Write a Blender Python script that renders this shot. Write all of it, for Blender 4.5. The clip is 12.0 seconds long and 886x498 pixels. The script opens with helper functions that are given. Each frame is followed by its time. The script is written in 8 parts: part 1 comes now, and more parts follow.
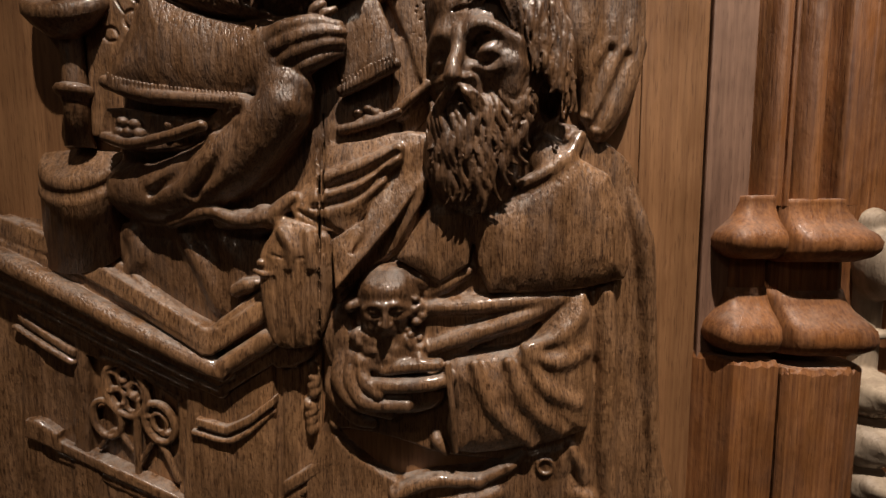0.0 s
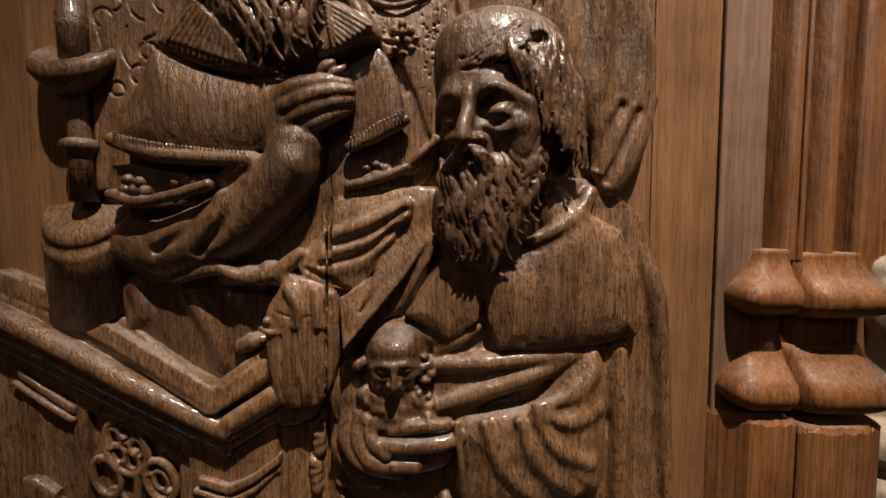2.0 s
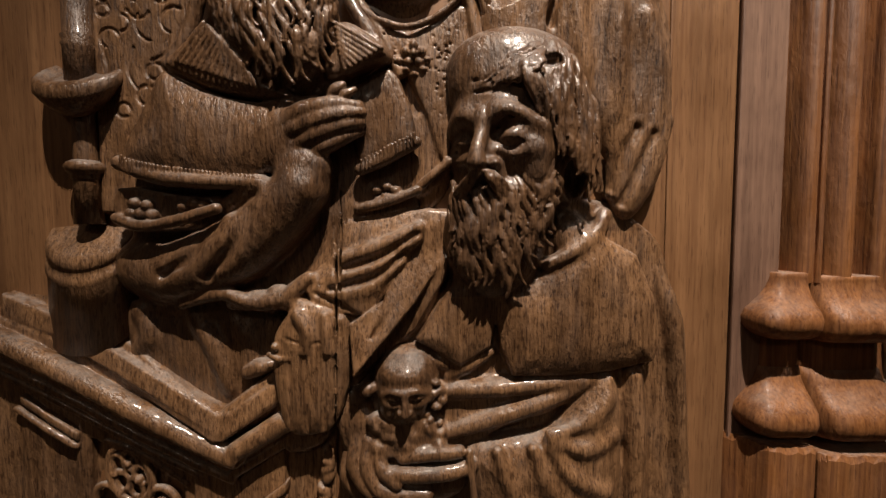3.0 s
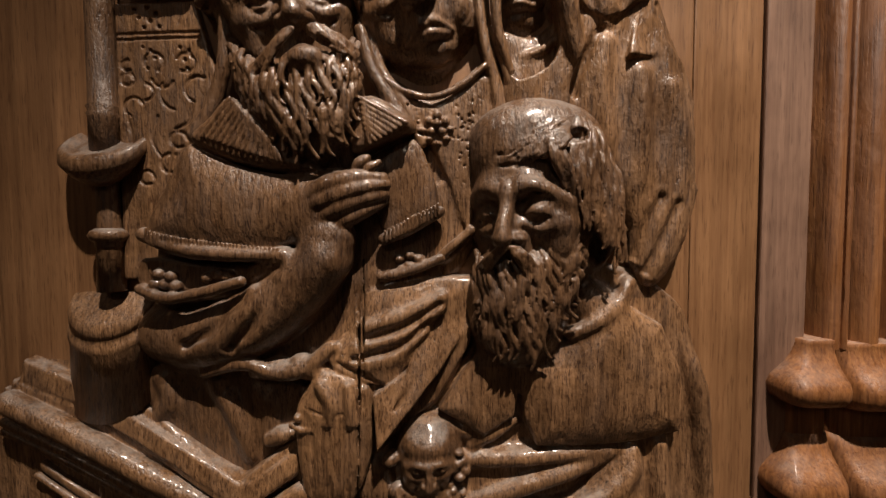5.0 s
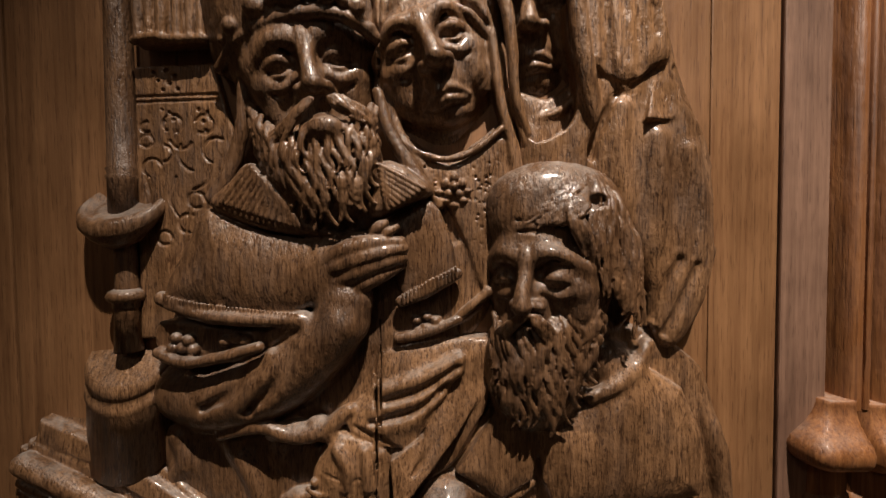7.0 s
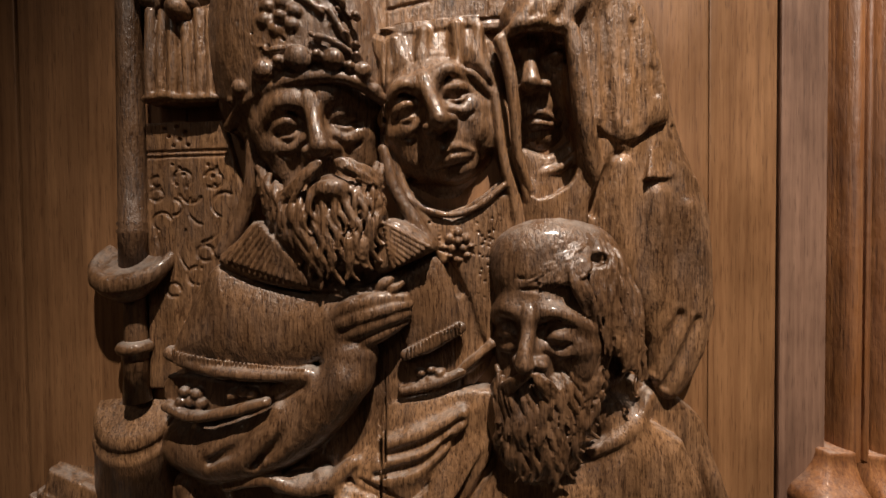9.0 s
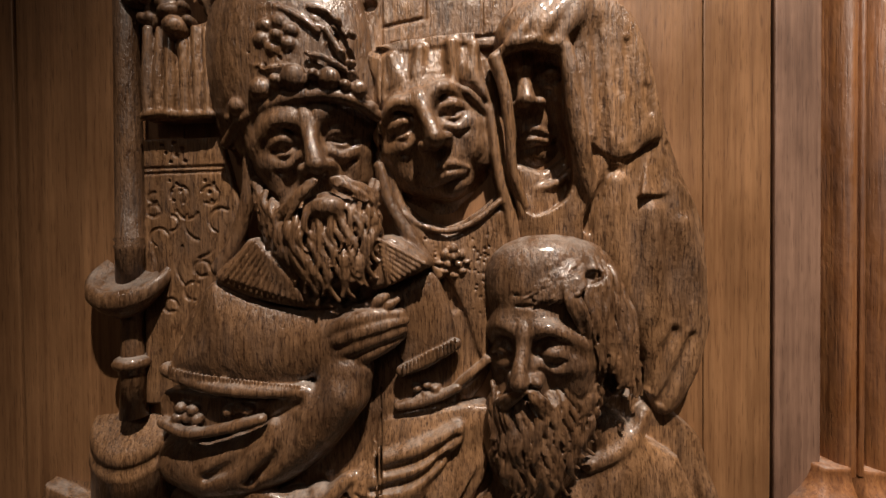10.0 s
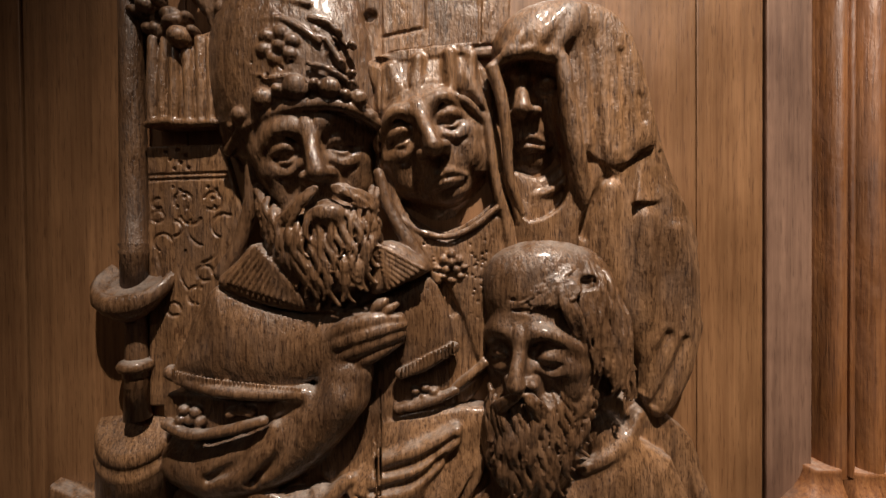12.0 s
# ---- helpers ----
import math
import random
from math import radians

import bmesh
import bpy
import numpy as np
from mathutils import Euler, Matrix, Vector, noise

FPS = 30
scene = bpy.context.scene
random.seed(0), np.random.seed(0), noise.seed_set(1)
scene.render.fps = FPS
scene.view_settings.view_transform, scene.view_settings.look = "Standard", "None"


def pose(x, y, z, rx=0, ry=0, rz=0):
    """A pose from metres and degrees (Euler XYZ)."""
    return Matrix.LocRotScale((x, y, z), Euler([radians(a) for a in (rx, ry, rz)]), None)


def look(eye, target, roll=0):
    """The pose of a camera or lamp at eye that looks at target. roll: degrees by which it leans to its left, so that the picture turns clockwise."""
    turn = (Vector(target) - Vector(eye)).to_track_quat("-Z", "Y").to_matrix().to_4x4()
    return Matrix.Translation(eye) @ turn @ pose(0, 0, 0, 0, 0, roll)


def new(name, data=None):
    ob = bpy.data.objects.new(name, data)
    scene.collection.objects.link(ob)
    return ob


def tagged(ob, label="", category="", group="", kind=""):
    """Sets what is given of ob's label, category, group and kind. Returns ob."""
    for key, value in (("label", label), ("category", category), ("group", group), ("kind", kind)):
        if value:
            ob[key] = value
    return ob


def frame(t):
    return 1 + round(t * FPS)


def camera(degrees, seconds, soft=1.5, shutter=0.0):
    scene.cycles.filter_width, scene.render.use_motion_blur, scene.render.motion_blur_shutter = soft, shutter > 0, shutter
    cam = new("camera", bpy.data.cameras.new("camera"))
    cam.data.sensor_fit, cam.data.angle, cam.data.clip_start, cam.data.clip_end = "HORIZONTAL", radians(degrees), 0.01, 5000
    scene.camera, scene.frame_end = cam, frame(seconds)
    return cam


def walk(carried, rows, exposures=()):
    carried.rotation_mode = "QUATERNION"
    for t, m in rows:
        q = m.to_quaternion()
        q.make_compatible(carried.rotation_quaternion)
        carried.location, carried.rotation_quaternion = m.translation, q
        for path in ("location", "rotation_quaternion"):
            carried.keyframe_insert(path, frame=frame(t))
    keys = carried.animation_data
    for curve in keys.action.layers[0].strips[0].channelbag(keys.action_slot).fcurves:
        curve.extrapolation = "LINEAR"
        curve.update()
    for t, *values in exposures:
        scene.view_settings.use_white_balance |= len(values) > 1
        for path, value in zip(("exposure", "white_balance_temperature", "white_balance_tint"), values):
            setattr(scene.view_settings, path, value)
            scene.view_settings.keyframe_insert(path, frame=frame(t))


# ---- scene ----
cam = camera(96.9, 12.0)
METRES, EYE, TILT, LEAN, TURN = 0.22, 1.25, -5.0, 0.3, 0.0
ROWS = [
    (0.0, 0.0, 0.0, 0.0, -0.0, 0.0, 0.0),
    (0.5, -0.0107, -0.0002, 0.0509, -0.02, 0.27, 0.03),
    (1.0, -0.0171, 0.0052, 0.1002, -0.05, 0.6, 0.05),
    (1.5, -0.0263, 0.012, 0.1357, -0.08, 0.88, 0.06),
    (2.0, -0.0349, 0.0224, 0.1772, -0.04, 1.18, 0.05),
    (2.5, -0.055, 0.0316, 0.2145, -0.06, 1.32, 0.04),
    (3.0, -0.0756, 0.0478, 0.2532, -0.0, 1.58, 0.06),
    (5.0, -0.1503, 0.0447, 0.4788, 0.29, 2.33, 0.11),
    (5.5, -0.1631, 0.0416, 0.5294, 0.38, 2.52, 0.12),
    (6.0, -0.1762, 0.0443, 0.5823, 0.44, 2.75, 0.16),
    (6.5, -0.1903, 0.0431, 0.6282, 0.55, 2.94, 0.2),
    (7.0, -0.2027, 0.0377, 0.6775, 0.62, 3.1, 0.18),
    (9.0, -0.2143, 0.0006, 0.8498, 0.69, 3.86, 0.16),
    (9.5, -0.204, -0.006, 0.8819, 0.7, 4.0, 0.17),
    (10.0, -0.1985, -0.0086, 0.8987, 0.69, 4.18, 0.18),
    (10.5, -0.1922, -0.0132, 0.9042, 0.67, 4.29, 0.2),
    (11.0, -0.1862, -0.0161, 0.8989, 0.68, 4.35, 0.2),
    (11.5, -0.1818, -0.017, 0.8949, 0.76, 4.41, 0.18),
    (12.0, -0.1919, -0.0378, 0.9125, 0.68, 4.33, 0.14),
]
walk(cam, [(t, pose(0, 0, EYE, TILT, LEAN, TURN) @ pose(METRES * x, METRES * y, METRES * z, 90 + pitch, roll, yaw)) for t, x, y, z, yaw, pitch, roll in ROWS])

# ---- light: a dim church, a warm spot lamp high above the figures, a second one on the pier, an added fill far behind ----
world = bpy.data.worlds.new("dim_church")
scene.world = world
world.use_nodes = True
world.node_tree.nodes["Background"].inputs[0].default_value = (1.0, 0.76, 0.55, 1)
world.node_tree.nodes["Background"].inputs[1].default_value = 0.11


def spot(name, eye, target, watts, size, angle, colour):
    data = bpy.data.lights.new(name, "SPOT")
    data.energy, data.shadow_soft_size, data.spot_size, data.spot_blend, data.color = watts, size, radians(angle), 1.0, colour
    ob = new(name, data)
    ob.matrix_world = look(eye, target)
    return ob


spot("spot_lamp", (0.22, -0.46, 2.95), (0.09, 0.33, 1.17), 268, 0.016, 41, (1.0, 0.86, 0.73))
spot("side_lamp", (1.05, -0.22, 2.75), (0.38, 0.34, 1.25), 20, 0.03, 26, (1.0, 0.82, 0.66))
# added fill with no known source, only lifts the darkest shadows
fill = bpy.data.lights.new("fill_lamp", "POINT")
fill.energy, fill.shadow_soft_size, fill.color = 21, 0.12, (1.0, 0.80, 0.62)
new("fill_lamp", fill).location = (-0.7, -3.0, 3.4)
scene.view_settings.exposure = 0.0


# ---- materials ----
def node(nt, kind, **values):
    n = nt.nodes.new(kind)
    for k, v in values.items():
        n.inputs[k.replace("_", " ")].default_value = v
    return n


def oak(name, dark, mid, light, gloss=0.36, streak=1.0, dust_sheen=0.0, pores=1.0, bump=0.35, coat=0.25, chisel=0.5, pitted=0.42, grain=1.0, mottle=0.8, fine=0.0):
    """Old varnished oak: upright fibres, short dark pores, cloudy stain, dust and a painted grey sheen on what faces
    up.
    """
    m = bpy.data.materials.new(name)
    m.use_nodes = True
    nt = m.node_tree
    b = nt.nodes["Principled BSDF"]
    link = nt.links.new
    co = nt.nodes.new("ShaderNodeTexCoord").outputs["Object"]
    geo = nt.nodes.new("ShaderNodeNewGeometry")

    def noise_at(scale, sx, sy, sz, detail=4.0, rough=0.6, warp=0.0):
        mp = nt.nodes.new("ShaderNodeMapping")
        mp.inputs["Scale"].default_value = (sx, sy, sz)
        link(geo.outputs["Position"], mp.inputs["Vector"])
        t = node(nt, "ShaderNodeTexNoise", Scale=scale, Detail=detail, Roughness=rough, Distortion=warp)
        link(mp.outputs[0], t.inputs["Vector"])
        return t.outputs["Fac"]

    def ramp(fac, *stops):
        r = nt.nodes.new("ShaderNodeValToRGB")
        while len(r.color_ramp.elements) < len(stops):
            r.color_ramp.elements.new(0.5)
        for e, (p, c) in zip(r.color_ramp.elements, stops):
            e.position, e.color = p, (*c, 1) if len(c) == 3 else c
        link(fac, r.inputs[0])
        return r.outputs[0]

    def mixed(kind, fac, a, c):
        x = nt.nodes.new("ShaderNodeMix")
        x.data_type, x.blend_type = "RGBA", kind
        for sock, v in ((x.inputs[0], fac), (x.inputs[6], a), (x.inputs[7], c)):
            if isinstance(v, (int, float)):
                sock.default_value = v
            elif isinstance(v, tuple):
                sock.default_value = (*v, 1)
            else:
                link(v, sock)
        return x.outputs[2]

    fibre = noise_at(1.0, 420 * streak, 420 * streak, 11 * grain, 5.0, 0.62)
    ring = noise_at(1.0, 70 * streak, 90, 2.2, 3.0, 0.55, 0.6)
    cloud = noise_at(1.0, 14, 14, 9, 4.0, 0.6)
    pore = noise_at(1.0, 900 * streak, 900, 55 * grain, 2.0, 0.5)
    col = ramp(fibre, (0.3, dark), (0.5, mid), (0.72, light))
    col = mixed("MULTIPLY", 0.75, col, ramp(ring, (0.3, (0.62, 0.58, 0.54)), (0.62, (1.1, 1.08, 1.05))))
    col = mixed("MULTIPLY", mottle, col, ramp(cloud, (0.3, (0.5, 0.46, 0.45)), (0.68, (1.25, 1.2, 1.12))))
    col = mixed("MULTIPLY", pores, col, ramp(pore, (pitted - 0.1, (0.42, 0.37, 0.35)), (pitted, (1, 1, 1))))
    # upward faces turn grey: dust, plus their sheen put into the colour
    if dust_sheen:
        up = nt.nodes.new("ShaderNodeSeparateXYZ")
        link(geo.outputs["Normal"], up.inputs[0])
        grey = nt.nodes.new("ShaderNodeMath")
        grey.operation = "MULTIPLY"
        link(ramp(up.outputs[2], (0.5, (0, 0, 0)), (0.95, (dust_sheen, dust_sheen, dust_sheen))), grey.inputs[0])
        link(ramp(noise_at(1.0, 60, 60, 60, 4.0, 0.65), (0.38, (0, 0, 0)), (0.65, (1, 1, 1))), grey.inputs[1])
        col = mixed("MIX", grey.outputs[0], col, (0.34, 0.315, 0.29))
        rough = ramp(grey.outputs[0], (0.0, (gloss * 0.75,) * 3), (0.6, (0.7,) * 3))
        link(mixed("ADD", 0.5, rough, ramp(noise_at(1.0, 45, 45, 25, 5.0, 0.65), (0.4, (0, 0, 0)), (0.62, (0.6, 0.6, 0.6)))), b.inputs["Roughness"])
    else:
        link(ramp(cloud, (0.3, (gloss * 0.85,) * 3), (0.7, (gloss * 1.35,) * 3)), b.inputs["Roughness"])
    link(col, b.inputs["Base Color"])
    b.inputs["Coat Weight"].default_value = coat
    b.inputs["Coat Roughness"].default_value = 0.13
    bp = node(nt, "ShaderNodeBump", Strength=bump, Distance=0.0006)
    add = nt.nodes.new("ShaderNodeMath")
    add.operation = "ADD"
    link(ramp(pore, (0.3, (0, 0, 0)), (0.46, (1, 1, 1))), add.inputs[0])
    link(fibre, add.inputs[1])
    link(add.outputs[0], bp.inputs["Height"])
    bp2 = node(nt, "ShaderNodeBump", Strength=chisel, Distance=0.003)
    link(noise_at(1.0, 150, 150, 60, 4.0, 0.55), bp2.inputs["Height"])
    link(bp.outputs[0], bp2.inputs["Normal"])
    bp3 = node(nt, "ShaderNodeBump", Strength=fine, Distance=0.0012)
    link(noise_at(1.0, 520, 520, 300, 3.0, 0.6), bp3.inputs["Height"])
    link(bp2.outputs[0], bp3.inputs["Normal"])
    link(bp3.outputs[0], b.inputs["Normal"])
    return m


OAK = oak("carved_oak", (0.090, 0.047, 0.023), (0.195, 0.109, 0.055), (0.28, 0.162, 0.085), gloss=0.42, dust_sheen=0.6, pitted=0.46, grain=2.2, fine=0.5)
OAK_DARK = oak("carved_oak_dark", (0.072, 0.038, 0.020), (0.135, 0.075, 0.039), (0.200, 0.116, 0.063), gloss=0.38, dust_sheen=0.5, pitted=0.46, grain=2.2, fine=0.5)
PANEL = oak("panel_oak", (0.185, 0.090, 0.040), (0.235, 0.121, 0.055), (0.28, 0.150, 0.070), gloss=0.45, bump=0.15, coat=0.1, pores=0.6, chisel=0.12, mottle=0.45)
STRIP = oak("strip_oak", (0.155, 0.090, 0.063), (0.205, 0.122, 0.086), (0.255, 0.158, 0.112), gloss=0.55, bump=0.2, coat=0.05, pores=0.5, chisel=0.1)
PIER = oak("pier_oak", (0.115, 0.043, 0.015), (0.205, 0.086, 0.030), (0.285, 0.131, 0.048), gloss=0.6, dust_sheen=0.4, bump=0.3, coat=0.02, chisel=0.35, pores=0.6, grain=0.7)
PLASTER = oak("plaster", (0.30, 0.27, 0.23), (0.34, 0.30, 0.26), (0.38, 0.34, 0.30), gloss=0.8, streak=0.1, pores=0.0, coat=0.0)
STONE = oak("worn_stone", (0.26, 0.21, 0.16), (0.38, 0.32, 0.25), (0.5, 0.43, 0.35), gloss=0.6, streak=0.15, pores=0.2, coat=0.0)


# ---- carving tools: solids of wood shaped in a grid of distances, then skinned ----
Y0 = 0.342          # face of the oak panel


class Carving:
    """A piece of carved wood. Shapes are added to it and cut out of it; mesh() skins the result."""

    def __init__(self, lo, hi, step=0.0013):
        self.lo, self.step = np.array(lo, float), step
        self.n = np.ceil((np.array(hi) - self.lo) / step).astype(int) + 1
        self.d = np.full(self.n, 0.05, np.float32)

    def box(self, lo, hi):
        a = np.clip(np.floor((np.array(lo) - self.lo) / self.step).astype(int), 0, self.n)
        b = np.clip(np.ceil((np.array(hi) - self.lo) / self.step).astype(int) + 1, 0, self.n)
        if (b <= a).any():
            return None, None
        axes = [(self.lo[i] + self.step * np.arange(a[i], b[i])).astype(np.float32) for i in range(3)]
        return tuple(slice(p, q) for p, q in zip(a, b)), axes

    def mix(self, where, e, k, cut):
        d = self.d[where]
        if cut:
            h = np.maximum(k - np.abs(d + e), 0) / k
            self.d[where] = np.maximum(d, -e) + h * h * k * 0.25
        else:
            h = np.maximum(k - np.abs(d - e), 0) / k
            self.d[where] = np.minimum(d, e) - h * h * k * 0.25

    def ell(self, c, r, rot=0.0, k=0.004, cut=False):
        """An ellipsoid; rot turns it in the plane of the panel, degrees, from x towards z."""
        m = max(r[0], r[2]) + k + 0.003
        w, ax = self.box((c[0] - m, c[1] - r[1] - k - 0.003, c[2] - m), (c[0] + m, c[1] + r[1] + k + 0.003, c[2] + m))
        if w is None:
            return
        x, y, z = ax[0][:, None, None] - c[0], ax[1][None, :, None] - c[1], ax[2][None, None, :] - c[2]
        co, si = math.cos(radians(rot)), math.sin(radians(rot))
        u, v = (co * x + si * z) / r[0], (co * z - si * x) / r[2]
        q = np.sqrt(u * u + v * v + (y / r[1]) ** 2)
        self.mix(w, (q - 1) * min(r), k, cut)

    def tube(self, pts, k=0.003, cut=False, smooth=4):
        """A round rod through points (x, y, z, radius), bent smoothly."""
        p = spline(np.array(pts, float), smooth)
        m = p[:, 3].max() + k + 0.002
        whole, _ = self.box(p[:, :3].min(0) - m, p[:, :3].max(0) + m)
        if whole is None:
            return
        keep = np.full(self.d[whole].shape, 0.05, np.float32)
        o = [w.start for w in whole]
        for a, b in zip(p[:-1], p[1:]):
            w, ax = self.box(np.minimum(a[:3], b[:3]) - m, np.maximum(a[:3], b[:3]) + m)
            if w is None:
                continue
            x, y, z = ax[0][:, None, None] - a[0], ax[1][None, :, None] - a[1], ax[2][None, None, :] - a[2]
            g = b[:3] - a[:3]
            t = np.clip((x * g[0] + y * g[1] + z * g[2]) / max(float(g @ g), 1e-12), 0, 1)
            e = np.sqrt((x - t * g[0]) ** 2 + (y - t * g[1]) ** 2 + (z - t * g[2]) ** 2) - (a[3] + t * (b[3] - a[3]))
            sub = tuple(slice(q.start - f, q.stop - f) for q, f in zip(w, o))
            keep[sub] = np.minimum(keep[sub], e)
        self.mix(whole, keep, k, cut)

    def plate(self, poly, y, edge=0.004, k=0.003, bulge=0.0, reach=0.03, slope=(0, 0), back=None, cut=False, smooth=3):
        """A slab with the outline poly (x, z) and its face at y, swelling by bulge towards its middle."""
        p = spline(np.array(list(poly) + [poly[0]], float), smooth, closed=True)[:-1] if smooth > 1 else np.array(poly, float)
        m = k + 0.003
        lo, hi = p.min(0) - m, p.max(0) + m
        mid = (lo + hi) / 2
        far = abs(slope[0]) * (hi[0] - lo[0]) / 2 + abs(slope[1]) * (hi[1] - lo[1]) / 2
        yb = self.lo[1] + self.step * self.n[1] if back is None else back + m
        front = self.lo[1] - 1 if cut else y - bulge - far - m
        w, ax = self.box((lo[0], front, lo[1]), (hi[0], yb, hi[1]))
        if w is None:
            return
        x, z = ax[0][:, None], ax[2][None, :]
        q2, inside = np.full((len(ax[0]), len(ax[2])), 1e9, np.float32), np.zeros((len(ax[0]), len(ax[2])), bool)
        for a, b in zip(p, np.roll(p, -1, 0)):
            g = b - a
            t = np.clip(((x - a[0]) * g[0] + (z - a[1]) * g[1]) / max(float(g @ g), 1e-12), 0, 1)
            q2 = np.minimum(q2, (x - a[0] - t * g[0]) ** 2 + (z - a[1] - t * g[1]) ** 2)
            if abs(g[1]) > 1e-9:
                inside ^= ((a[1] > z) != (b[1] > z)) & (x < a[0] + (z - a[1]) / g[1] * g[0])
        q = np.where(inside, -np.sqrt(q2), np.sqrt(q2))
        s = np.clip(-q / reach, 0, 1)
        face = y + slope[0] * (x - mid[0]) + slope[1] * (z - mid[1]) - bulge * (1 - (1 - s) ** 2)
        a, b = q[:, None, :] + edge, (face[:, None, :] - ax[1][None, :, None]) * (-1 if cut else 1) + edge
        e = np.minimum(np.maximum(a, b), 0) + np.sqrt(np.maximum(a, 0) ** 2 + np.maximum(b, 0) ** 2) - edge
        if back is not None:
            e = np.maximum(e, ax[1][None, :, None] - back)
        self.mix(w, e.astype(np.float32), k, cut)

    def curl(self, p, q, r, am, turns, ph, hook=0.0, k=0.0005, up=0.0):
        """One carved lock from p to q: a thick wavy strand, sunk at its root, with thinner ones laid along it."""
        g = q - p
        side = np.array((g[2], 0, -g[0])) / max(np.linalg.norm(g), 1e-6)
        for off, size, front in ((0.0, 1.0, 0.0), (-0.62, 0.5, 0.6), (0.6, 0.46, 0.6), (0.02, 0.4, 0.95)):
            pts, steps = [], 8
            for j in range(steps + 1):
                t = j / steps
                swing = am * (0.35 + 0.65 * t) * math.sin(ph + t * turns * 6.283) + hook * t ** 3
                c = p + g * t + side * (swing + off * r * (1 - 0.5 * t))
                c[1] -= up * math.sin(math.pi * min(t * 1.1, 1)) + 0.18 * am * math.cos(ph + t * turns * 6.283) + front * r * (1 - 0.55 * t) * min(t * 4, 1)
                pts.append((*c, max(r * size * (0.6 + 1.0 * t - 1.3 * t * t), 0.0006)))
            self.tube(pts, k, smooth=1)

    def curls(self, roots, tips, n, r, wave=0.003, turns=1.2, seed=1, lift=0.0, phase=0.0, spread=1.6, hook=0.0):
        """n locks side by side from the line roots to the line tips."""
        rnd = random.Random(seed)
        a, b = spline(np.array(roots, float), 8), spline(np.array(tips, float), 8)
        for i in range(n):
            f = min(max((i + 0.5 + rnd.uniform(-0.3, 0.3)) / n, 0), 1)
            p, q = along(a, f), along(b, min(max(f + rnd.uniform(-0.03, 0.03), 0), 1))
            q = p + (q - p) * rnd.uniform(0.88, 1.1)
            self.curl(p, q, r * rnd.uniform(0.8, 1.25), wave * rnd.uniform(0.7, 1.25), turns, phase + f * spread + rnd.uniform(-0.5, 0.5), hook, up=lift * rnd.uniform(0.4, 1.1))

    def fleece(self, roots, tips, rows, n, r, reach=0.4, wave=0.003, turns=0.9, seed=1, swell=0.005, hook=0.003):
        """A mass of hair between two lines: rows of overlapping short locks, the lowest cut first."""
        rnd = random.Random(seed)
        a, b = spline(np.array(roots, float), 8), spline(np.array(tips, float), 8)
        for j in range(rows - 1, -1, -1):
            t0 = (1 - reach) * j / max(rows - 1, 1)
            for i in range(n):
                f = min(max((i + 0.5 * (j % 2) + 0.25 + rnd.uniform(-0.35, 0.35)) / n, 0), 1)
                p, q = along(a, f), along(b, f)
                u, v = max(t0 + rnd.uniform(-0.05, 0.05), 0), min(t0 + reach * rnd.uniform(0.8, 1.25), 1.06)
                c, d = p + (q - p) * u, p + (q - p) * v
                c[1] -= swell * math.sin(math.pi * min(u + 0.05, 1)) - 0.002
                d[1] -= swell * math.sin(math.pi * min(v, 1)) + 0.0015
                turn_side = 1 if math.sin(f * 9 + j * 1.3) + rnd.uniform(-0.6, 0.6) > 0 else -1
                self.curl(c, d, r * rnd.uniform(0.75, 1.25), wave * rnd.uniform(0.7, 1.3), turns, (0.4 if turn_side > 0 else 3.5) + rnd.uniform(-0.5, 0.5), hook * turn_side, up=0.002)

    def face(self, c, s, yaw=0.0, roll=0.0, nod=0.0, depth=1.0, lips=True, closed=False, old=True, nose=0.0, sad=1.0, jaw=True):
        """A carved face: c its middle between the eyes, inside the head, s half its width, turned by yaw, leaning by roll, bowed by nod."""
        turn = Euler((radians(nod), radians(-roll), radians(yaw)), "XYZ").to_matrix()

        def at(u, v, w):
            p = turn @ Vector((u * s, -w * s * depth, v * s))
            return (c[0] + p[0], c[1] + p[1], c[2] + p[2])

        def rod(pts, k=0.1, cut=False):
            self.tube([(*at(u, v, w), r * s) for u, v, w, r in pts], k * s, cut)

        def ball(u, v, w, ru, rv, rw, k=0.15, cut=False):
            self.ell(at(u, v, w), (ru * s, rw * s * depth, rv * s), roll, k * s, cut)
        ball(0, -0.1, -0.15, 0.97, 1.22, 0.9)
        ball(0, 0.62, 0.06, 0.8, 0.48, 0.62, 0.3)
        if jaw:
            ball(0, -0.82, 0.06, 0.76, 0.5, 0.52, 0.3)
            ball(0, -1.2, 0.45, 0.25, 0.17, 0.22, 0.22)
        ball(0, -0.28, 0.66, 0.22, 0.4, 0.24, 0.22)
        for m in (-1, 1):
            ball(m * 0.62, -0.3, 0.36, 0.28, 0.22, 0.31, 0.25)
            ball(m * 0.43, 0.02, 1.02, 0.28, 0.2, 0.42, 0.14, True)
            rod([(m * 0.13, 0.22 + 0.05 * sad, 0.78, 0.06), (m * 0.44, 0.31, 0.75, 0.07), (m * 0.84, 0.14 - 0.1 * sad, 0.42, 0.055)], 0.3)
            ball(m * 0.43, -0.01, 0.51, 0.23, 0.19, 0.23, 0.04)
            drop = 0.15 if closed else 0.03
            if closed:
                ball(m * 0.43, -0.03, 0.49, 0.24, 0.17, 0.225, 0.06)
